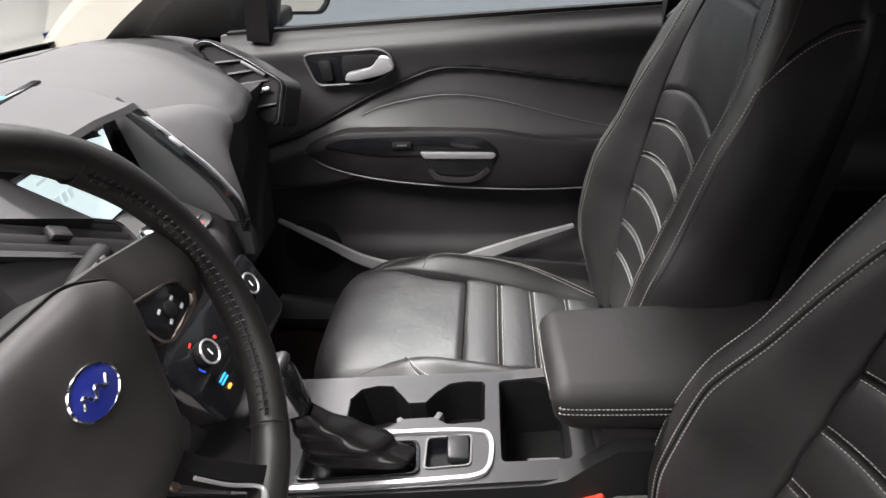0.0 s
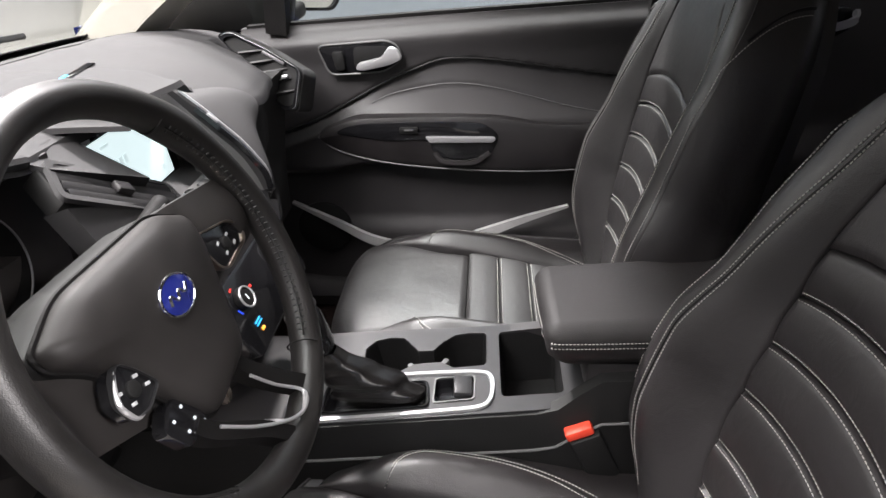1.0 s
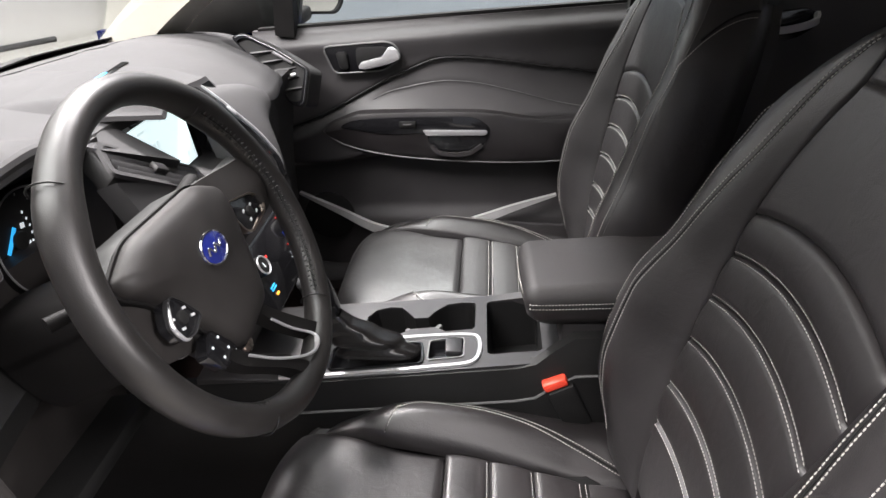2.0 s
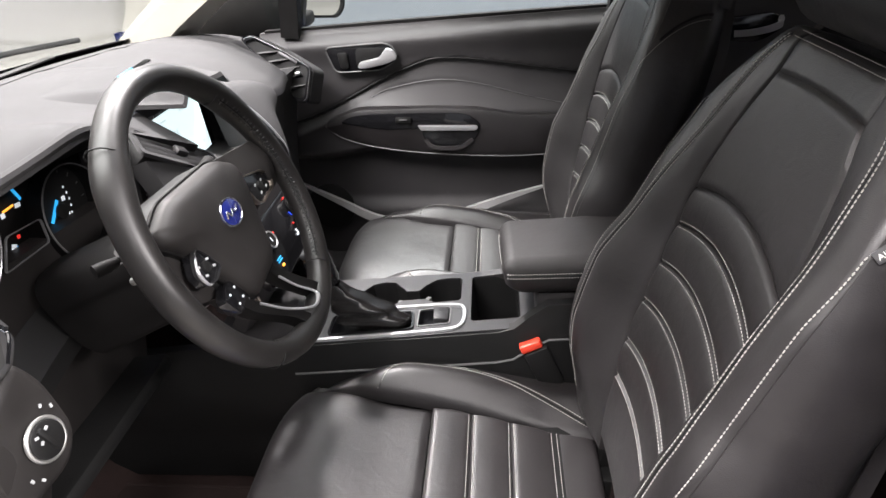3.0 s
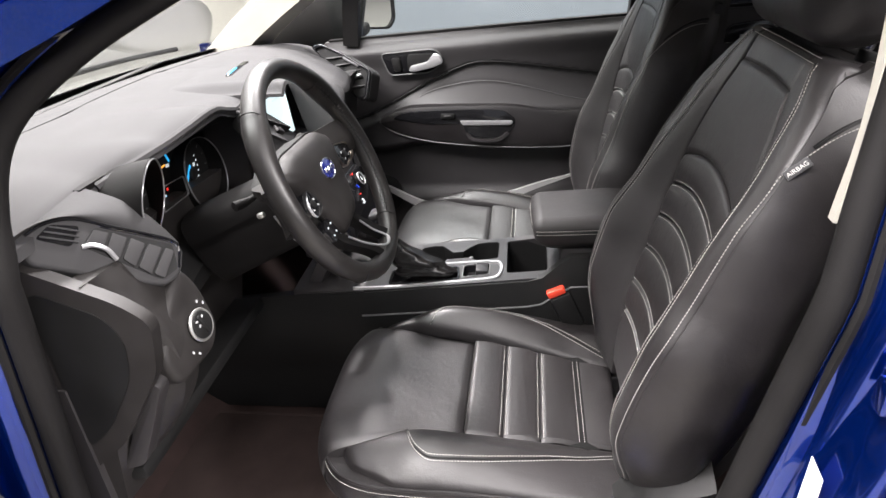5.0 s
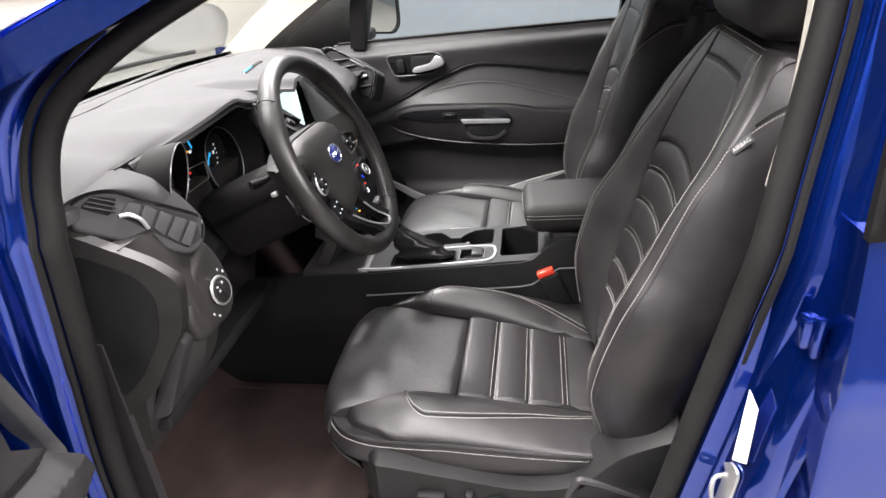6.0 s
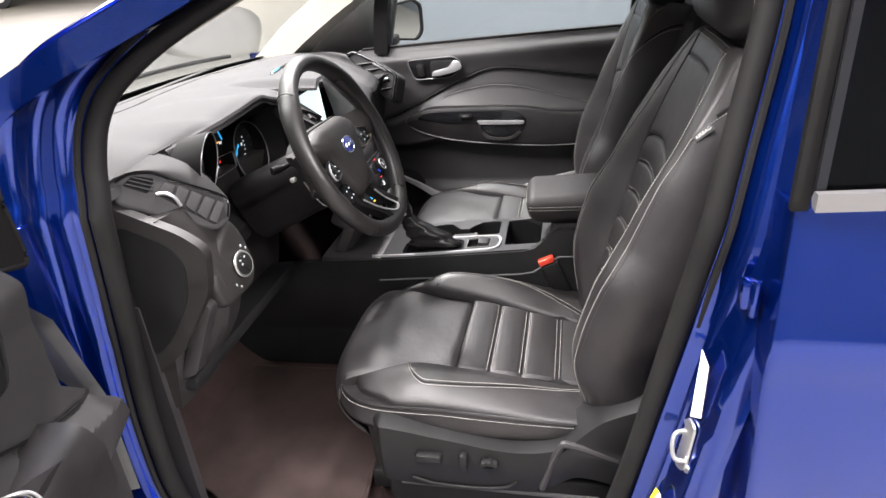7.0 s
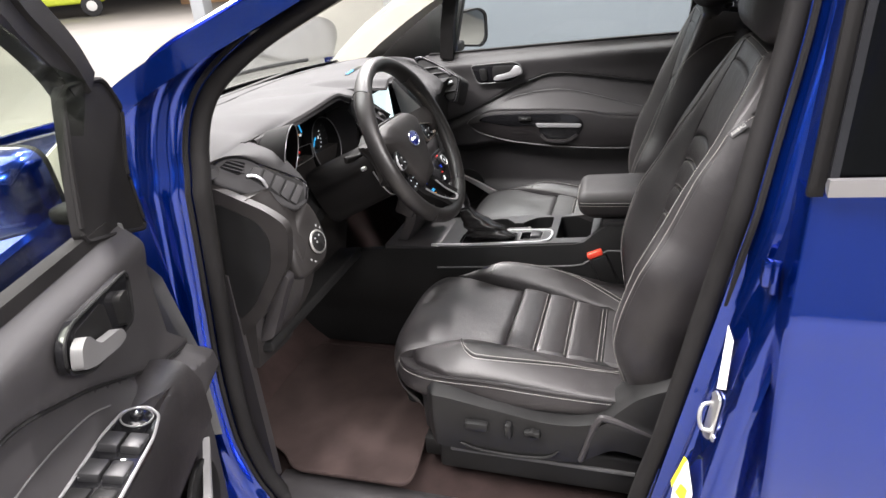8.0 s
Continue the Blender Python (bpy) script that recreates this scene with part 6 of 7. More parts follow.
for s in (-1, 1):
    # side spoke with two switch pods
    def spoke(u, v, s=s):
        x = 0.062 + 0.106 * u
        hi, lo = 0.056 - 0.012 * u, -0.072 + 0.046 * u
        return WM @ Vector((s * x, lo + (hi - lo) * v, -0.030 + 0.010 * math.sin(math.pi * v) + 0.036 * ease(0.55, 1.0, u)))
    part("spoke", slab(spoke, 18, 14, WM.to_3x3() @ Vector((0, 0, -0.022))), HUB, wheel, "black side spoke")
    podo = rounded([(0.078, 0.020), (0.142, 0.004), (0.162, -0.012), (0.150, -0.026), (0.100, -0.030), (0.088, -0.022)], 0.006) if s > 0 else rounded([(-0.067, -0.034), (-0.090, -0.041), (-0.106, -0.037), (-0.109, -0.018), (-0.097, -0.003), (-0.086, 0.003), (-0.076, -0.012)], 0.005)
    pod = part("switch_pod", plate(podo, 0.016, WM @ pose(0, 0, -0.012), 0.002), GLOSS, wheel, "black switch pod")
    part("pod_bezel", frame_plate(grown(podo, 1.07 if s > 0 else 1.03), grown(podo, 0.985), 0.008, WM @ pose(0, 0, -0.002)), BRONZE if s > 0 else TRIM, pod, "satin metal bezel")
    cx, cy = sum(p[0] for p in podo) / len(podo), sum(p[1] for p in podo) / len(podo)
    for a, b in ((-0.012, 0.006), (0.010, 0.005), (0.014, -0.007), (-0.008, -0.008)):
        part("marking", rbox((0.0055, 0.0028, 0.001), WM @ pose(cx + a, cy + b, 0.0046, 0, 0, s * 20), 0.0003), WHITE_INK, pod, "white switch marking")
    part("pod_button", disc(0.007, 0.004, WM @ pose(cx, cy, 0.005), 20, 0.001), DARK, pod)
low = rounded([(-0.046, -0.060), (-0.042, -0.102), (-0.078, -0.098), (-0.088, -0.070), (-0.070, -0.058)], 0.006)
lowp = part("lower_pod", plate(low[::-1], 0.014, WM @ pose(0, 0, -0.020), 0.002), GLOSS, wheel, "black lower switch pod")
for a, b in ((-0.058, -0.069), (-0.074, -0.071), (-0.055, -0.086), (-0.069, -0.088), (-0.049, -0.096)):
    part("marking", rbox((0.0028, 0.0028, 0.001), WM @ pose(a, b, -0.0054), 0.0003), WHITE_LIGHT, lowp, "small lit switch marking")
part("pod_crescent", tube(smooth_path([WM @ Vector((a, b, 0.005)) for a, b in ((-0.092, 0.000), (-0.104, -0.011), (-0.1095, -0.022), (-0.106, -0.036), (-0.098, -0.040))], 5), lambda t: 0.0006 + 0.0018 * math.sin(math.pi * t), 6), SILVER, wheel, "satin silver edge of the switch pod")
# bottom spoke: an open loop with a silver liner
for pts in ([(0.030, -0.078), (0.034, -0.110), (0.048, -0.146), (0.062, -0.170)], [(-0.060, -0.080), (-0.052, -0.108), (-0.022, -0.146), (-0.006, -0.176)]):
    bar = [WM @ Vector((a, b, -0.014 + 0.034 * ease(0, 3, k))) for k, (a, b) in enumerate(pts)]
    part("lower_spoke", sweep(smooth_path(bar, 5), [(-0.010, -0.014), (-0.008, 0.004), (0.008, 0.004), (0.010, -0.014)], up=WM.to_3x3() @ Vector((0, 0, 1))), SHROUD, wheel, "black lower spoke")
liner = smooth_path([WM @ Vector(p) for p in ((0.018, -0.110, 0.006), (0.031, -0.138, 0.012), (0.044, -0.162, 0.022), (0.036, -0.168, 0.027), (0.018, -0.170, 0.028), (-0.002, -0.160, 0.024), (-0.028, -0.136, 0.014), (-0.052, -0.106, 0.006))], 6)
part("silver_liner", tube(liner, lambda t: 0.0018 + 0.0016 * math.exp(-((t - 0.45) / 0.10) ** 2), 8), SILVER, wheel, "satin silver spoke liner")


column = thing("steering_column", (-0.60, -0.364, 1.0), "black steering column shroud with stalks", "steering column")
AX = WM.to_3x3() @ Vector((0, 0, 1))
o0 = WM @ Vector((0, -0.01, -0.055))


def shroud(u, v):
    a = 2 * math.pi * u
    w = 0.052 + 0.005 * ease(0.0, 0.25, v)
    h = 0.048 + 0.006 * v
    sq = 1 / (abs(math.cos(a)) ** 3.2 + abs(math.sin(a)) ** 3.2) ** (1 / 3.2)
    p = Vector((w * math.cos(a) * sq, (h + 0.035 * ease(0, 1, -math.sin(a))) * math.sin(a) * sq, -0.20 * v))
    return o0 + (WM.to_3x3() @ p)


part("shroud", slab(shroud, 48, 16, AX * -0.004), SHROUD, column, "black column shroud")
part("collar", disc(0.066, 0.022, WM @ pose(0, -0.004, -0.066), 48, 0.006), DARK, column)
part("shroud_seam", tube([Vector(shroud(k / 40, 0.16)) for k in range(21, 41)], 0.0018, 5), SILVER, column, "thin bright joint line")
for s, mt in ((1, SHROUD), (-1, SHROUD)):
    stalk = part("stalk", tube(smooth_path([WM @ Vector((s * 0.06, 0.03, -0.070)), WM @ Vector((s * (0.12 if s > 0 else 0.09), 0.030, -0.085)), WM @ Vector((s * (0.215 if s > 0 else 0.115), 0.036, -0.100))], 6), lambda t, s=s: 0.005 + (0.007 if s > 0 else 0.003) * ease(0.4, 0.8, t), 12), mt, column, "black control stalk")
    for k in range(3 if s > 0 else 0):
        part("stalk_marking", rbox((0.007, 0.004, 0.002), WM @ pose(0.165 + 0.014 * k, 0.036, -0.082), 0.0004), GREY, stalk)
part("trim_lever", disc(0.005, 0.012, WM @ pose(-0.090, 0.0, -0.085), 12, 0.002), ZINC, column)
keyb = part("ignition_trim", rbox((0.05, 0.03, 0.085), pose(-0.49, -0.250, 0.945, 0, 20, 0), 0.006), PLASTIC, column, "black trim beside the knee")
part("socket", disc(0.012, 0.006, basis((-0.455, -0.268, 0.935), (0, 1, 0), (-0.3, 0, 1)), 24, 0.001), BRONZE, keyb, "round metal-rimmed socket")


# ---- front doors ----
def door_panel(place, parent, far, lower=True):
    """The inner trim of a front door; place(x, q, z): x along the door, q inwards from the outer skin, z up."""
    M = lambda at, rt, upv: basis(place(*at), Vector(place(at[0] + rt[0], at[1] + rt[1], at[2] + rt[2])) - Vector(place(*at)), Vector(place(at[0] + upv[0], at[1] + upv[1], at[2] + upv[2])) - Vector(place(*at)))
    belt = lambda x: 1.155 + 0.046 * (x + 0.66)
    ridge = lambda x: along([(-0.72, 0.885), (-0.594, 0.929), (-0.378, 1.035), (-0.236, 1.080), (0.038, 1.047), (0.30, 1.01)], x)
    fold = lambda x: along([(-0.72, 0.86), (-0.50, 0.945), (-0.381, 0.998), (-0.238, 1.020), (0.085, 0.957), (0.30, 0.93)], x)

    def q_at(x, z):
        r = ridge(x)
        q = 0.125 + 0.030 * ease(belt(x), belt(x) - 0.045, z) - 0.008 * ease(belt(x) - 0.045, belt(x) - 0.10, z)
        t = min(max((r - z) / max(r - 0.935, 0.03), 0.0), 1.0)
        q += -0.012 * ease(r + 0.003, r - 0.005, z) + 0.044 * t ** 1.4
        q -= 0.005 * ease(fold(x) + 0.002, fold(x) - 0.003, z) * (1 - t)
        q -= 0.060 * ease(0.845, 0.800, z + 0.03 * ease(-0.4, -0.6, x))
        q += 0.020 * ease(0.66, 0.60, z) * ease(-0.70, -0.60, x) * ease(0.30, 0.1, x)
        return q

    def sheet(u, v):
        z = 0.40 + 0.75 * v
        x0 = -0.745 if far else line([(0.40, -0.76), (0.70, -0.80), (0.885, -0.735), (0.945, -0.662), (1.2, -0.655)], z)
        x = x0 + (0.275 - x0) * u
        z = 0.40 + (belt(x) - 0.40) * v
        return place(x, q_at(x, z), z)
    part("panel", slab(sheet, 100, 110, Vector(place(0, -0.02, 0)) - Vector(place(0, 0, 0))), DOOR_TRIM, parent, "moulded black door panel with curved creases")
    # creases drawn by real beads
    part("crease", tube([place(x, q_at(x, ridge(x) + 0.008) - 0.001, ridge(x)) for x in [-0.70 + 0.02 * k for k in range(48)]], 0.0025, 6), DARK, parent)
    part("crease", tube([place(x, q_at(x, fold(x)) + 0.0005, fold(x)) for x in [-0.44 + 0.02 * k for k in range(29)]], 0.0012, 6), GREY, parent, "fine raised crease")
    # armrest with pull, switch and lining
    arm = [(-0.552, 0.912), (-0.52, 0.930), (-0.466, 0.942), (-0.30, 0.945), (-0.182, 0.942), (-0.150, 0.932), (-0.120, 0.903), (-0.130, 0.860), (-0.168, 0.834), (-0.271, 0.832), (-0.388, 0.843), (-0.503, 0.872)]
    back_arm = [(-0.575, 0.905), (-0.52, 0.865), (-0.388, 0.832), (-0.169, 0.812), (0.047, 0.812), (0.27, 0.84), (0.27, 0.925), (0.0, 0.930), (-0.15, 0.950), (-0.40, 0.953), (-0.50, 0.944)]
    qa = 0.195
    m0 = M((0, qa - 0.055, 0), (1, 0, 0), (0, 0, 1))
    flip = 1.0 if (Vector(place(0, 1, 0)) - Vector(place(0, 0, 0))).dot(m0.to_3x3() @ Vector((0, 0, 1))) > 0 else -1.0

    def inlay(name, pts, q, t, mt, par, lab="", bev=0.002):
        """A plate whose face stands q in from the skin."""
        m = M((0, q - (t if flip > 0 else 0), 0), (1, 0, 0), (0, 0, 1))
        if flip < 0:
            bm = plate(pts, t, m @ pose(0, 0, 0), 0)
        else:
            bm = plate(pts, t, m, bev)
        return part(name, bm, mt, par, lab)
    armp = inlay("armrest", [(p.x, p.y) for p in smooth_path([(a, b, 0) for a, b in back_arm], 4, True)], qa, 0.06, LEATHER, parent, "padded black armrest", 0.014)
    part("armrest_bead", tube([place(p.x, qa - 0.006, p.y - 0.002) for p in smooth_path([(a, b, 0) for a, b in back_arm[0:6]], 6)], 0.0022, 5), GREY, armp, "thin light bead under the armrest")
    scoop = [(-0.525, 0.915), (-0.470, 0.936), (-0.30, 0.940), (-0.185, 0.937), (-0.150, 0.925), (-0.128, 0.900), (-0.145, 0.862), (-0.175, 0.846), (-0.262, 0.846), (-0.290, 0.868), (-0.305, 0.893), (-0.40, 0.893), (-0.48, 0.905)]
    sc = inlay("switch_tray", [(p.x, p.y) for p in smooth_path([(a, b, 0) for a, b in scoop], 4, True)], qa + 0.003, 0.006, GLOSS, armp, "gloss black switch tray")
    part("tray_edge", tube([place(p.x, qa + 0.003, p.y) for p in smooth_path([(a, b, 0) for a, b in scoop], 4, True)], 0.0013, 5, True), GREY, sc)
    if far:
        inlay("pull_handle", rounded([(-0.306, 0.905), (-0.140, 0.903), (-0.134, 0.897), (-0.142, 0.889), (-0.296, 0.890)], 0.004), qa + 0.010, 0.016, SILVER, armp, "satin silver pull handle", 0.003)
        part("pull_lip", sweep(smooth_path([place(-0.285, qa + 0.004, 0.862), place(-0.26, qa + 0.010, 0.842), place(-0.19, qa + 0.010, 0.840), place(-0.15, qa + 0.004, 0.862)], 5), [(-0.004, -0.005), (-0.004, 0.005), (0.004, 0.005), (0.004, -0.005)]), PLASTIC, armp)
        part("window_switch", rbox((0.045, 0.010, 0.016), place(-0.345, qa + 0.008, 0.922), 0.003), DARK, armp, "black window switch")
        part("switch_mark", rbox((0.022, 0.004, 0.003), place(-0.345, qa + 0.0145, 0.924), 0.0005), GREY, armp)
    # release handle in its cup
    cup = rounded([(-0.555, 1.118), (-0.530, 1.050), (-0.400, 1.055), (-0.352, 1.085), (-0.365, 1.118), (-0.39, 1.128)], 0.018)
    qh = 0.168
    bez = inlay("handle_bezel", cup, qh, 0.010, GLOSS, parent, "gloss black handle bezel")
    part("bezel_edge", tube([place(a, qh + 0.001, b) for a, b in cup], 0.0022, 6, True), GREY if far else DARK, bez)
    inlay("handle_cup", rounded([(-0.470, 1.115), (-0.470, 1.062), (-0.400, 1.064), (-0.372, 1.085), (-0.385, 1.116)], 0.014), qh + 0.001, 0.002, DARK, bez)
    inlay("release_lever", rounded([(-0.464, 1.064), (-0.458, 1.080), (-0.402, 1.092), (-0.382, 1.117), (-0.364, 1.112), (-0.352, 1.088), (-0.380, 1.076), (-0.440, 1.063)], 0.008), qh + 0.020, 0.014, SILVER if far else GREY, bez, "satin silver release lever" if far else "dark satin release lever", 0.003)
    lk = rounded([(-0.520, 1.105), (-0.512, 1.062), (-0.490, 1.062), (-0.492, 1.105)], 0.008)
    lock = inlay("lock_switch", lk, qh + 0.010, 0.012, DARK, bez, "black lock switch")
    part("lock_edge", tube([place(a, qh + 0.011, b) for a, b in lk], 0.0026, 6, True), SILVER, lock, "silver edge")
    for z in (1.075, 1.090):
        part("lock_mark", rbox((0.009, 0.005, 0.006), place(-0.504, qh + 0.010, z), 0.0005), PAPER, lock)
    # pocket rim: a pale crescent low on the door
    rimp = smooth_path([place(-0.680, 0.150, 0.705), place(-0.56, 0.172, 0.655), (place(-0.45, 0.185, 0.605)), place(-0.31, 0.19, 0.585), place(-0.163, 0.185, 0.632), place(-0.06, 0.178, 0.668), place(0.055, 0.165, 0.700)], 6)
    part("pocket_rim", sweep(rimp, lambda t: [(-0.006, -0.003 - 0.014 * math.sin(math.pi * t)), (-0.006, 0.003 + 0.010 * math.sin(math.pi * t)), (0.006, 0.003 + 0.010 * math.sin(math.pi * t)), (0.006, -0.003 - 0.014 * math.sin(math.pi * t))]), surface("pale_grey_plastic", (0.30, 0.30, 0.30), 0.5, grain=1400, bump=0.1, dist=0.0004), parent, "pale grey pocket rim")
    part("speaker", disc(0.075, 0.01, M((-0.60, 0.150, 0.63), (1, 0, 0), (0, 0, 1)), 40, 0.003), DARK, parent, "dark speaker grille")
    return qa, inlay, armp


pdoor = thing("passenger_door", (-0.25, 0.86, 0.5), "closed passenger door with moulded black trim and silver pull handle", "car door")
door_panel(lambda x, q, z: Vector((x, 0.865 - q, z)), pdoor, True)
# rear passenger door trim beyond the seats
rdoor = thing("rear_passenger_door", (0.7, 0.80, 0.5), "closed rear passenger door trim, black", "car door")
part("panel", slab(lambda u, v: (0.32 + 0.9 * u, 0.735 - 0.03 * math.sin(math.pi * v) - 0.03 * ease(0.45, 0.5, v) * ease(0.62, 0.57, v), 0.38 + 0.82 * v + 0.03 * u), 24, 30, (0, 0.02, 0)), PLASTIC, rdoor, "black rear door panel")
part("handle_bezel", plate(rounded([(0.47, 1.11), (0.50, 1.165), (0.63, 1.18), (0.655, 1.14), (0.60, 1.105)], 0.02), 0.008, basis((0, 0.708, 0), (1, 0, 0), (0, 0, 1)), 0.002), GLOSS, rdoor)
part("release_lever", sweep(smooth_path([Vector(p) for p in ((0.53, 0.694, 1.128), (0.58, 0.682, 1.134), (0.63, 0.676, 1.150), (0.635, 0.684, 1.172))], 6), [(-0.004, -0.008), (-0.004, 0.008), (0.004, 0.008), (0.004, -0.008)]), SILVER, rdoor, "satin silver release lever")

bench = thing("rear_bench", (0.9, 0, 0.45), "black leather rear bench seat in shadow", "bench seat")
part("cushion", rbox((0.50, 1.28, 0.16), (0.86, 0, 0.63), 0.05, 4), LEATHER, bench)
part("backrest", rbox((0.14, 1.28, 0.60), pose(1.18, 0, 0.97, 0, 20, 0), 0.05, 4), LEATHER, bench)
for y in (-0.40, 0.40):
    part("headrest", rbox((0.09, 0.25, 0.16), pose(1.31, y, 1.36, 0, 15, 0), 0.04, 4), LEATHER, bench)

# open driver's door, swung about its hinge
HINGE, SWING = Vector((-0.875, -0.823, 0.033)), radians(69)


def open_place(x, q, z):
    a, b = x + 0.875, q
    return HINGE + Vector((a * math.cos(SWING) + b * math.sin(SWING), -a * math.sin(SWING) + b * math.cos(SWING), z))


ddoor = thing("drivers_door", (-0.8, -0.9, 0.5), "open driver's door with grey-black trim, window switches and deep blue skin", "car door")
qa, inlay, armp = door_panel(open_place, ddoor, False)
part("skin", slab(lambda u, v: open_place(-0.84 + 1.11 * u, 0.0 + 0.02 * math.cos(math.pi * v), 0.42 + 0.72 * v), 14, 16, Vector(open_place(0, 0.02, 0)) - Vector(open_place(0, 0, 0))), BLUE, ddoor, "deep blue outer skin")
part("hinge_edge", slab(lambda u, v: open_place(-0.84 + 0.006 * math.sin(math.pi * u), 0.10 * u, 0.45 + 0.68 * v), 6, 12, Vector(open_place(0.02, 0, 0)) - Vector(open_place(0, 0, 0))), BLUE, ddoor, "blue painted hinge edge")
part("panel_edge", slab(lambda u, v: open_place(line([(0.0, -0.80), (0.4, -0.805), (0.75, -0.74), (0.9, -0.668), (1.0, -0.662)], v) - 0.02 + 0.03 * u, 0.085 + 0.05 * u, 0.62 + 0.53 * v), 6, 20, Vector(open_place(0, -0.02, 0)) - Vector(open_place(0, 0, 0))), GREY, ddoor, "grey edge of the door trim")
# window frame, glass, mirror sail and door mirror
fr = smooth_path([open_place(-0.692, 0.114, 1.345), open_place(-0.650, 0.12, 1.395), open_place(-0.585, 0.122, 1.452), open_place(-0.48, 0.14, 1.508), open_place(-0.2, 0.17, 1.555), open_place(0.10, 0.17, 1.55), open_place(0.20, 0.16, 1.49), open_place(0.23, 0.12, 1.19)], 6)
part("window_frame", sweep(fr, [(-0.036, -0.02), (-0.036, 0.012), (-0.010, 0.014), (-0.006, 0.020), (0.030, 0.020), (0.036, 0.014), (0.036, -0.02)], up=Vector(open_place(0, 1, 0)) - Vector(open_place(0, 0, 0))), RUBBER, ddoor, "black window frame")
gl = part("glass", slab(lambda u, v: open_place(-0.60 + 0.80 * u - 0.06 * v * (1 - u), 0.095 + 0.045 * v, 1.16 + (0.20 + 0.16 * ease(0, 0.35, u)) * v + 0.03 * u), 10, 6, Vector(open_place(0, 0.004, 0)) - Vector(open_place(0, 0, 0))), DOOR_GLASS, ddoor, "clear door glass")
gl.visible_shadow = False
sail = rounded([(-0.618, 1.360), (-0.744, 1.350), (-0.782, 1.299), (-0.732, 1.213), (-0.742, 1.105), (-0.654, 1.135), (-0.546, 1.165), (-0.578, 1.260)], 0.02)
inlay("sail_panel", sail, 0.128, 0.014, RUBBER, ddoor, "black mirror sail panel", 0.0)
part("sail_edge", tube([open_place(a, 0.129, b) for a, b in sail], 0.004, 6, True), RUBBER, ddoor, "soft black edge of the sail panel")
part("belt_seal", sweep([Vector(open_place(-0.62 + 0.1 * k, 0.118, 1.156 + 0.0046 * k)) for k in range(10)], [(-0.012, -0.008), (-0.012, 0.010), (0.012, 0.010), (0.012, -0.008)]), RUBBER, ddoor, "black window belt seal")
# window switches and mirror joystick on the armrest
topm = basis(open_place(-0.335, qa - 0.008, 0.955), Vector(open_place(1, 0, 0.06)) - Vector(open_place(0, 0, 0)), Vector(open_place(0, -1, 0.25)) - Vector(open_place(0, 0, 0)))
if (topm.to_3x3() @ Vector((0, 0, 1))).z < 0:
    topm = topm @ pose(0, 0, 0, 180, 0, 0)
tray = [(-0.108, -0.006), (-0.095, -0.024), (-0.05, -0.030), (0.14, -0.030), (0.155, -0.015), (0.155, 0.018), (0.14, 0.030), (-0.05, 0.030), (-0.095, 0.022), (-0.108, 0.006)]
part("switch_tray", plate(rounded(tray, 0.012), 0.014, topm, 0.002), GLOSS, armp, "gloss black switch tray")
part("tray_edge", tube([topm @ Vector((a, b, 0.014)) for a, b in rounded(tray, 0.012)], 0.0022, 6, True), SILVER, armp, "satin silver tray edge")
part("mirror_joystick", join(disc(0.019, 0.010, topm @ pose(-0.077, 0, 0.017), 32, 0.003), disc(0.008, 0.010, topm @ pose(-0.077, 0, 0.026), 20, 0.003)), GLOSS, armp, "round mirror joystick")
part("joystick_ring", ring(0.019, 0.0012, topm @ pose(-0.077, 0, 0.021), 32, 6), GREY, armp)
for cx in (-0.033, 0.018, 0.066, 0.112):
    for cy in (-0.0135, 0.0135):
        part("window_switch", rbox((0.034, 0.024, 0.012), topm @ pose(cx, cy, 0.016, 0, -9, 0), 0.003), TRIM if cx < 0.05 else DARK, armp, "grey window switch")
part("armrest_body", slab(lambda u, v: open_place(-0.58 + 0.80 * u, qa - 0.11 + 0.13 * v, 0.950 + 0.02 * u - 0.02 * (2 * v - 1) ** 2 - 0.03 * ease(0.85, 1.0, v)), 20, 10, (0, 0, -0.07)), LEATHER, armp, "padded armrest top")
dm = thing("door_mirror", open_place(-0.72, -0.05, 1.13), "deep blue door mirror on the open door", "door mirror", "door mirrors")


def mirror_parts(parent, at, right, upv, paint):
    m = basis(at, right, upv)
    shape = rounded([(-0.095, -0.055), (0.070, -0.080), (0.105, -0.050), (0.105, 0.060), (0.060, 0.085), (-0.085, 0.075)], 0.035, 5)
    sh = part("housing", domed([(a, b) for a, b in shape][::-1], 0.10, 0.0, m @ pose(0, 0, 0, 180, 0, 0) @ Matrix.Diagonal((1, -1, 1, 1))), paint, parent, "rounded mirror housing")
    part("rim", frame_plate(grown(shape, 1.0), grown(shape, 0.90), 0.016, m @ pose(0, 0, -0.004)), RUBBER, parent, "black mirror rim")
    part("glass", plate(grown(shape, 0.92), 0.004, m @ pose(0, 0, 0.001)), MIRROR, parent, "mirror glass")
    return sh


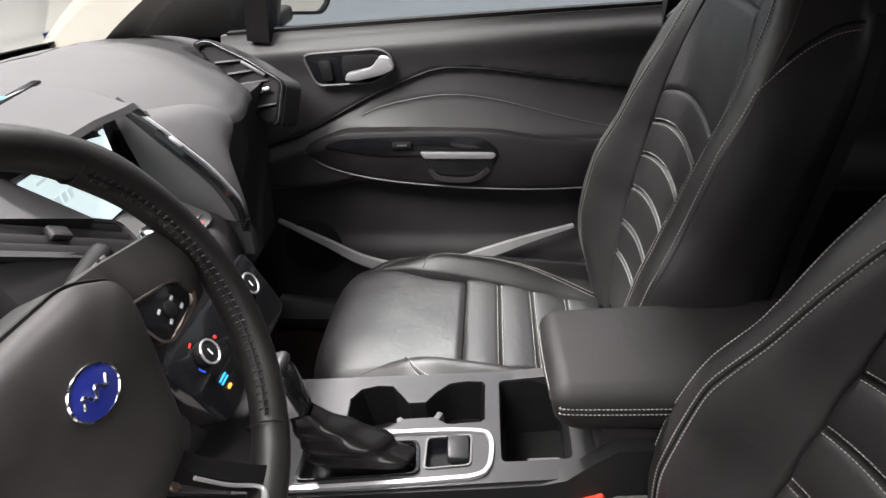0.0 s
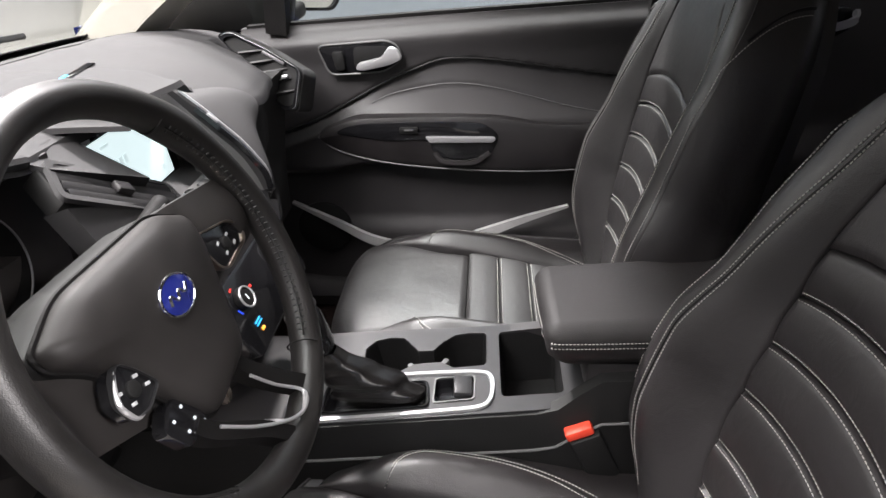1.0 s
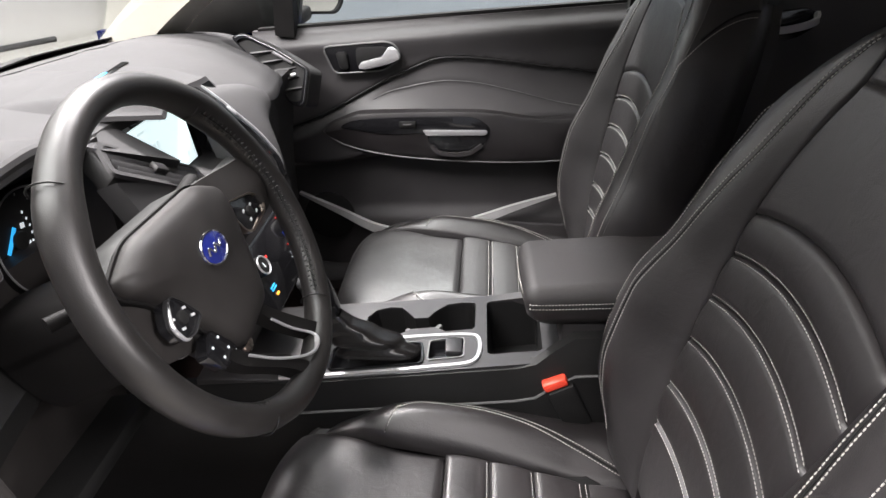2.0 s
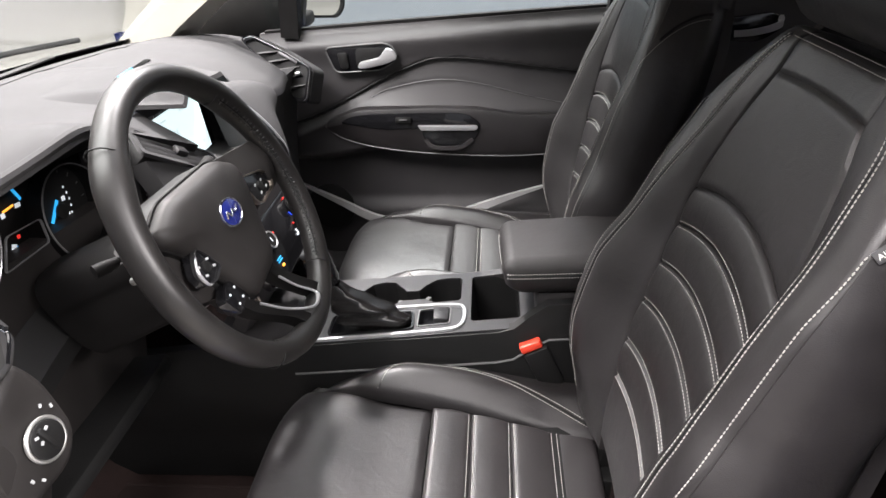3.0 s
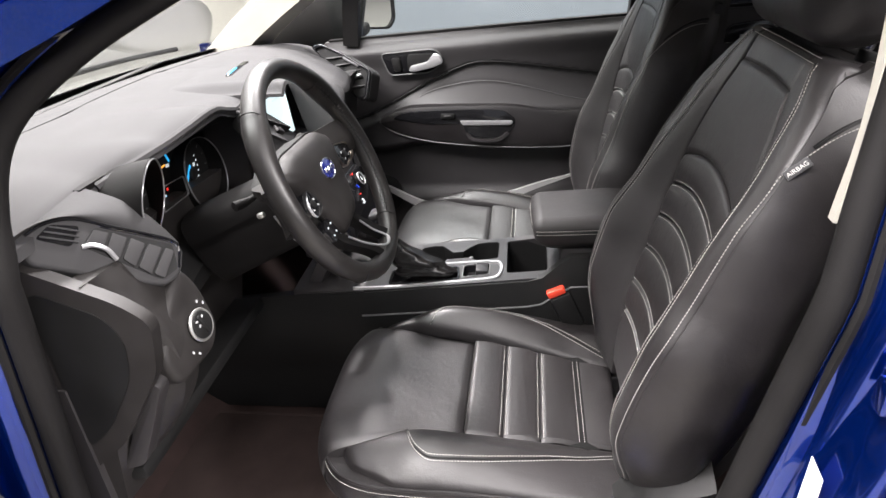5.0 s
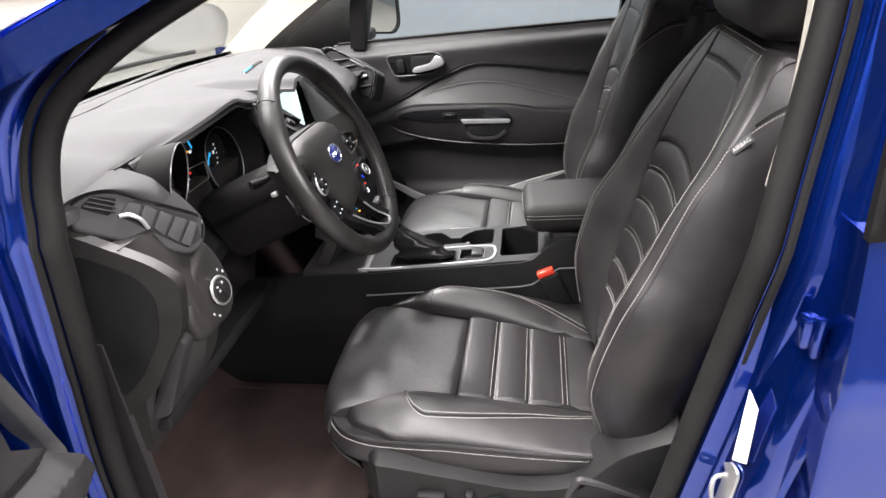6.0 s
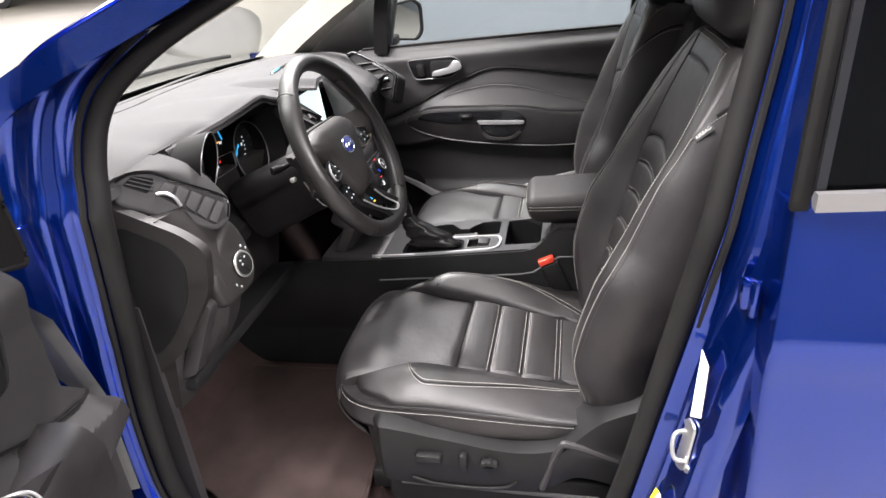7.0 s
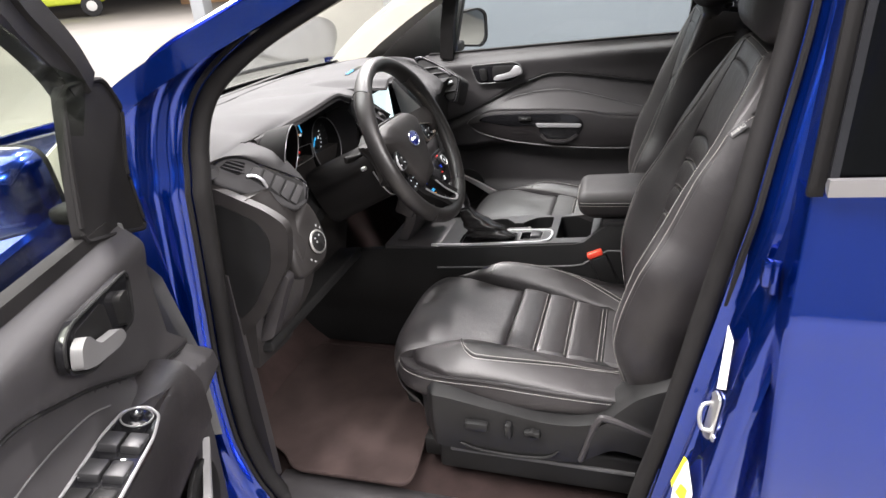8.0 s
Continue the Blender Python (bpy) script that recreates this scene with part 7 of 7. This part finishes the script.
mirror_parts(dm, open_place(-0.80, -0.115, 1.170), Vector(open_place(0.05, -1, 0)) - Vector(open_place(0, 0, 0)), (0, 0, 1), BLUE)
part("foot", rbox((0.05, 0.07, 0.03), Matrix.Translation(open_place(-0.735, 0.03, 1.150)), 0.012, 3), RUBBER, dm, "black mirror foot")
pmr = thing("door_mirror", (-0.66, 0.95, 1.15), "dark door mirror outside the passenger window", "door mirror", "door mirrors")
mirror_parts(pmr, (-0.655, 1.08, 1.205), (0.55, 0.85, 0), (0, 0, 1), RUBBER)
part("foot", rbox((0.06, 0.14, 0.04), (-0.68, 0.93, 1.155), 0.012, 3), RUBBER, pmr, "black mirror foot")

# floor mat
mat_thing = thing("floor_mat", (-0.6, -0.42, 0.42), "brown-grey carpet floor mat with a bound edge in the driver's footwell", "floor mat")
mo = rounded([(-0.99, -0.20), (-0.46, -0.20), (-0.42, -0.30), (-0.385, -0.700), (-0.68, -0.708), (-0.72, -0.665), (-0.775, -0.640), (-0.99, -0.62)], 0.04, 5)
part("carpet", plate(mo, 0.012, Matrix.Translation((0, 0, 0.418)), 0.005), MAT, mat_thing, "worn brown-grey pile")
part("edge", tube([(a, b, 0.428) for a, b in mo], 0.0045, 6, True), MAT, mat_thing, "bound edge")
part("clip", disc(0.022, 0.006, Matrix.Translation((-0.47, -0.40, 0.432)), 24, 0.002), DARK, mat_thing, "dark fixing clip")

# ---- out in the garage ----
lift = thing("forklift", (-26.9, 24.2, 0.0), "lime yellow forklift truck parked across the garage", "forklift")
fm = Matrix.Translation((-26.9, 24.2, 0)) @ Matrix.Rotation(radians(44), 4, "Z") @ Matrix.Scale(1.2, 4)
part("chassis", rbox((2.6, 1.2, 0.9), fm @ pose(0, 0, 0.95), 0.12, 3), LIME, lift, "lime yellow chassis")
part("counterweight", rbox((0.7, 1.2, 1.1), fm @ pose(1.4, 0, 1.05), 0.2, 4), LIME, lift, "lime counterweight")
part("seat_box", rbox((0.9, 0.9, 0.5), fm @ pose(0.3, 0, 1.6), 0.08, 3), DARK, lift)
for x, r in ((-0.95, 0.48), (1.15, 0.40)):
    for y in (-0.55, 0.55):
        w = part("wheel", disc(r, 0.30, fm @ pose(x, y, r, 90, 0, 0), 36, 0.05), TYRE, lift, "dark rubber wheel")
        part("hub", disc(r * 0.5, 0.32, fm @ pose(x, y, r, 90, 0, 0), 24, 0.02), PAPER, w, "white wheel hub")
for y in (-0.35, 0.35):
    part("mast_rail", rbox((0.14, 0.10, 2.6), fm @ pose(-1.45, y, 1.45), 0.02), DARK, lift, "dark mast rail")
    part("fork", rbox((1.1, 0.13, 0.05), fm @ pose(-2.1, y, 0.15), 0.01), DARK, lift)
for x in (-0.6, 0.9):
    for y in (-0.5, 0.5):
        part("guard_post", rbox((0.07, 0.07, 1.2), fm @ pose(x, y, 1.95), 0.02), DARK, lift)
part("guard_roof", rbox((1.7, 1.15, 0.06), fm @ pose(0.15, 0, 2.55), 0.02), DARK, lift)
crate = thing("cardboard_pallet_box", (-24, 30, 0), "large brown cardboard box against the far side", "box")
part("box", rbox((3.0, 2.0, 2.4), (-23.0, 31.0, 1.2), 0.03), BROWN, crate)
part("sheet", rbox((0.5, 0.02, 0.4), (-22.4, 29.98, 1.5), 0), PAPER, crate, "white label sheet")
post = thing("building_column", (-14.0, 17.2, 0), "grey painted steel building column", "column")
part("shaft", rbox((0.5, 0.5, 5.8), (-14.1, 17.6, 2.9), 0.04), WALL, post)
# Made-up trays and rods over four of the added lamps.
for x, y, w, h in ((-2.65, 2.95, 0.60, 0.60), (-0.1, 3.1, 0.60, 0.60), (-2.4, -2.9, 2.4, 2.4), (6.0, -3.8, 1.2, 2.4)):
    lamp = thing("added_lamp_tray", (x, y, 5.3), "white tray and rod added above an unseen helper lamp", "ceiling light", "ceiling lights")
    part("tray", rbox((w + 0.1, h + 0.1, 0.08), (x, y, 5.29), 0.01), PAPER, lamp)
    part("rod", rbox((0.03, 0.03, 2.56), (x, y, 6.60), 0.004), ZINC, lamp)
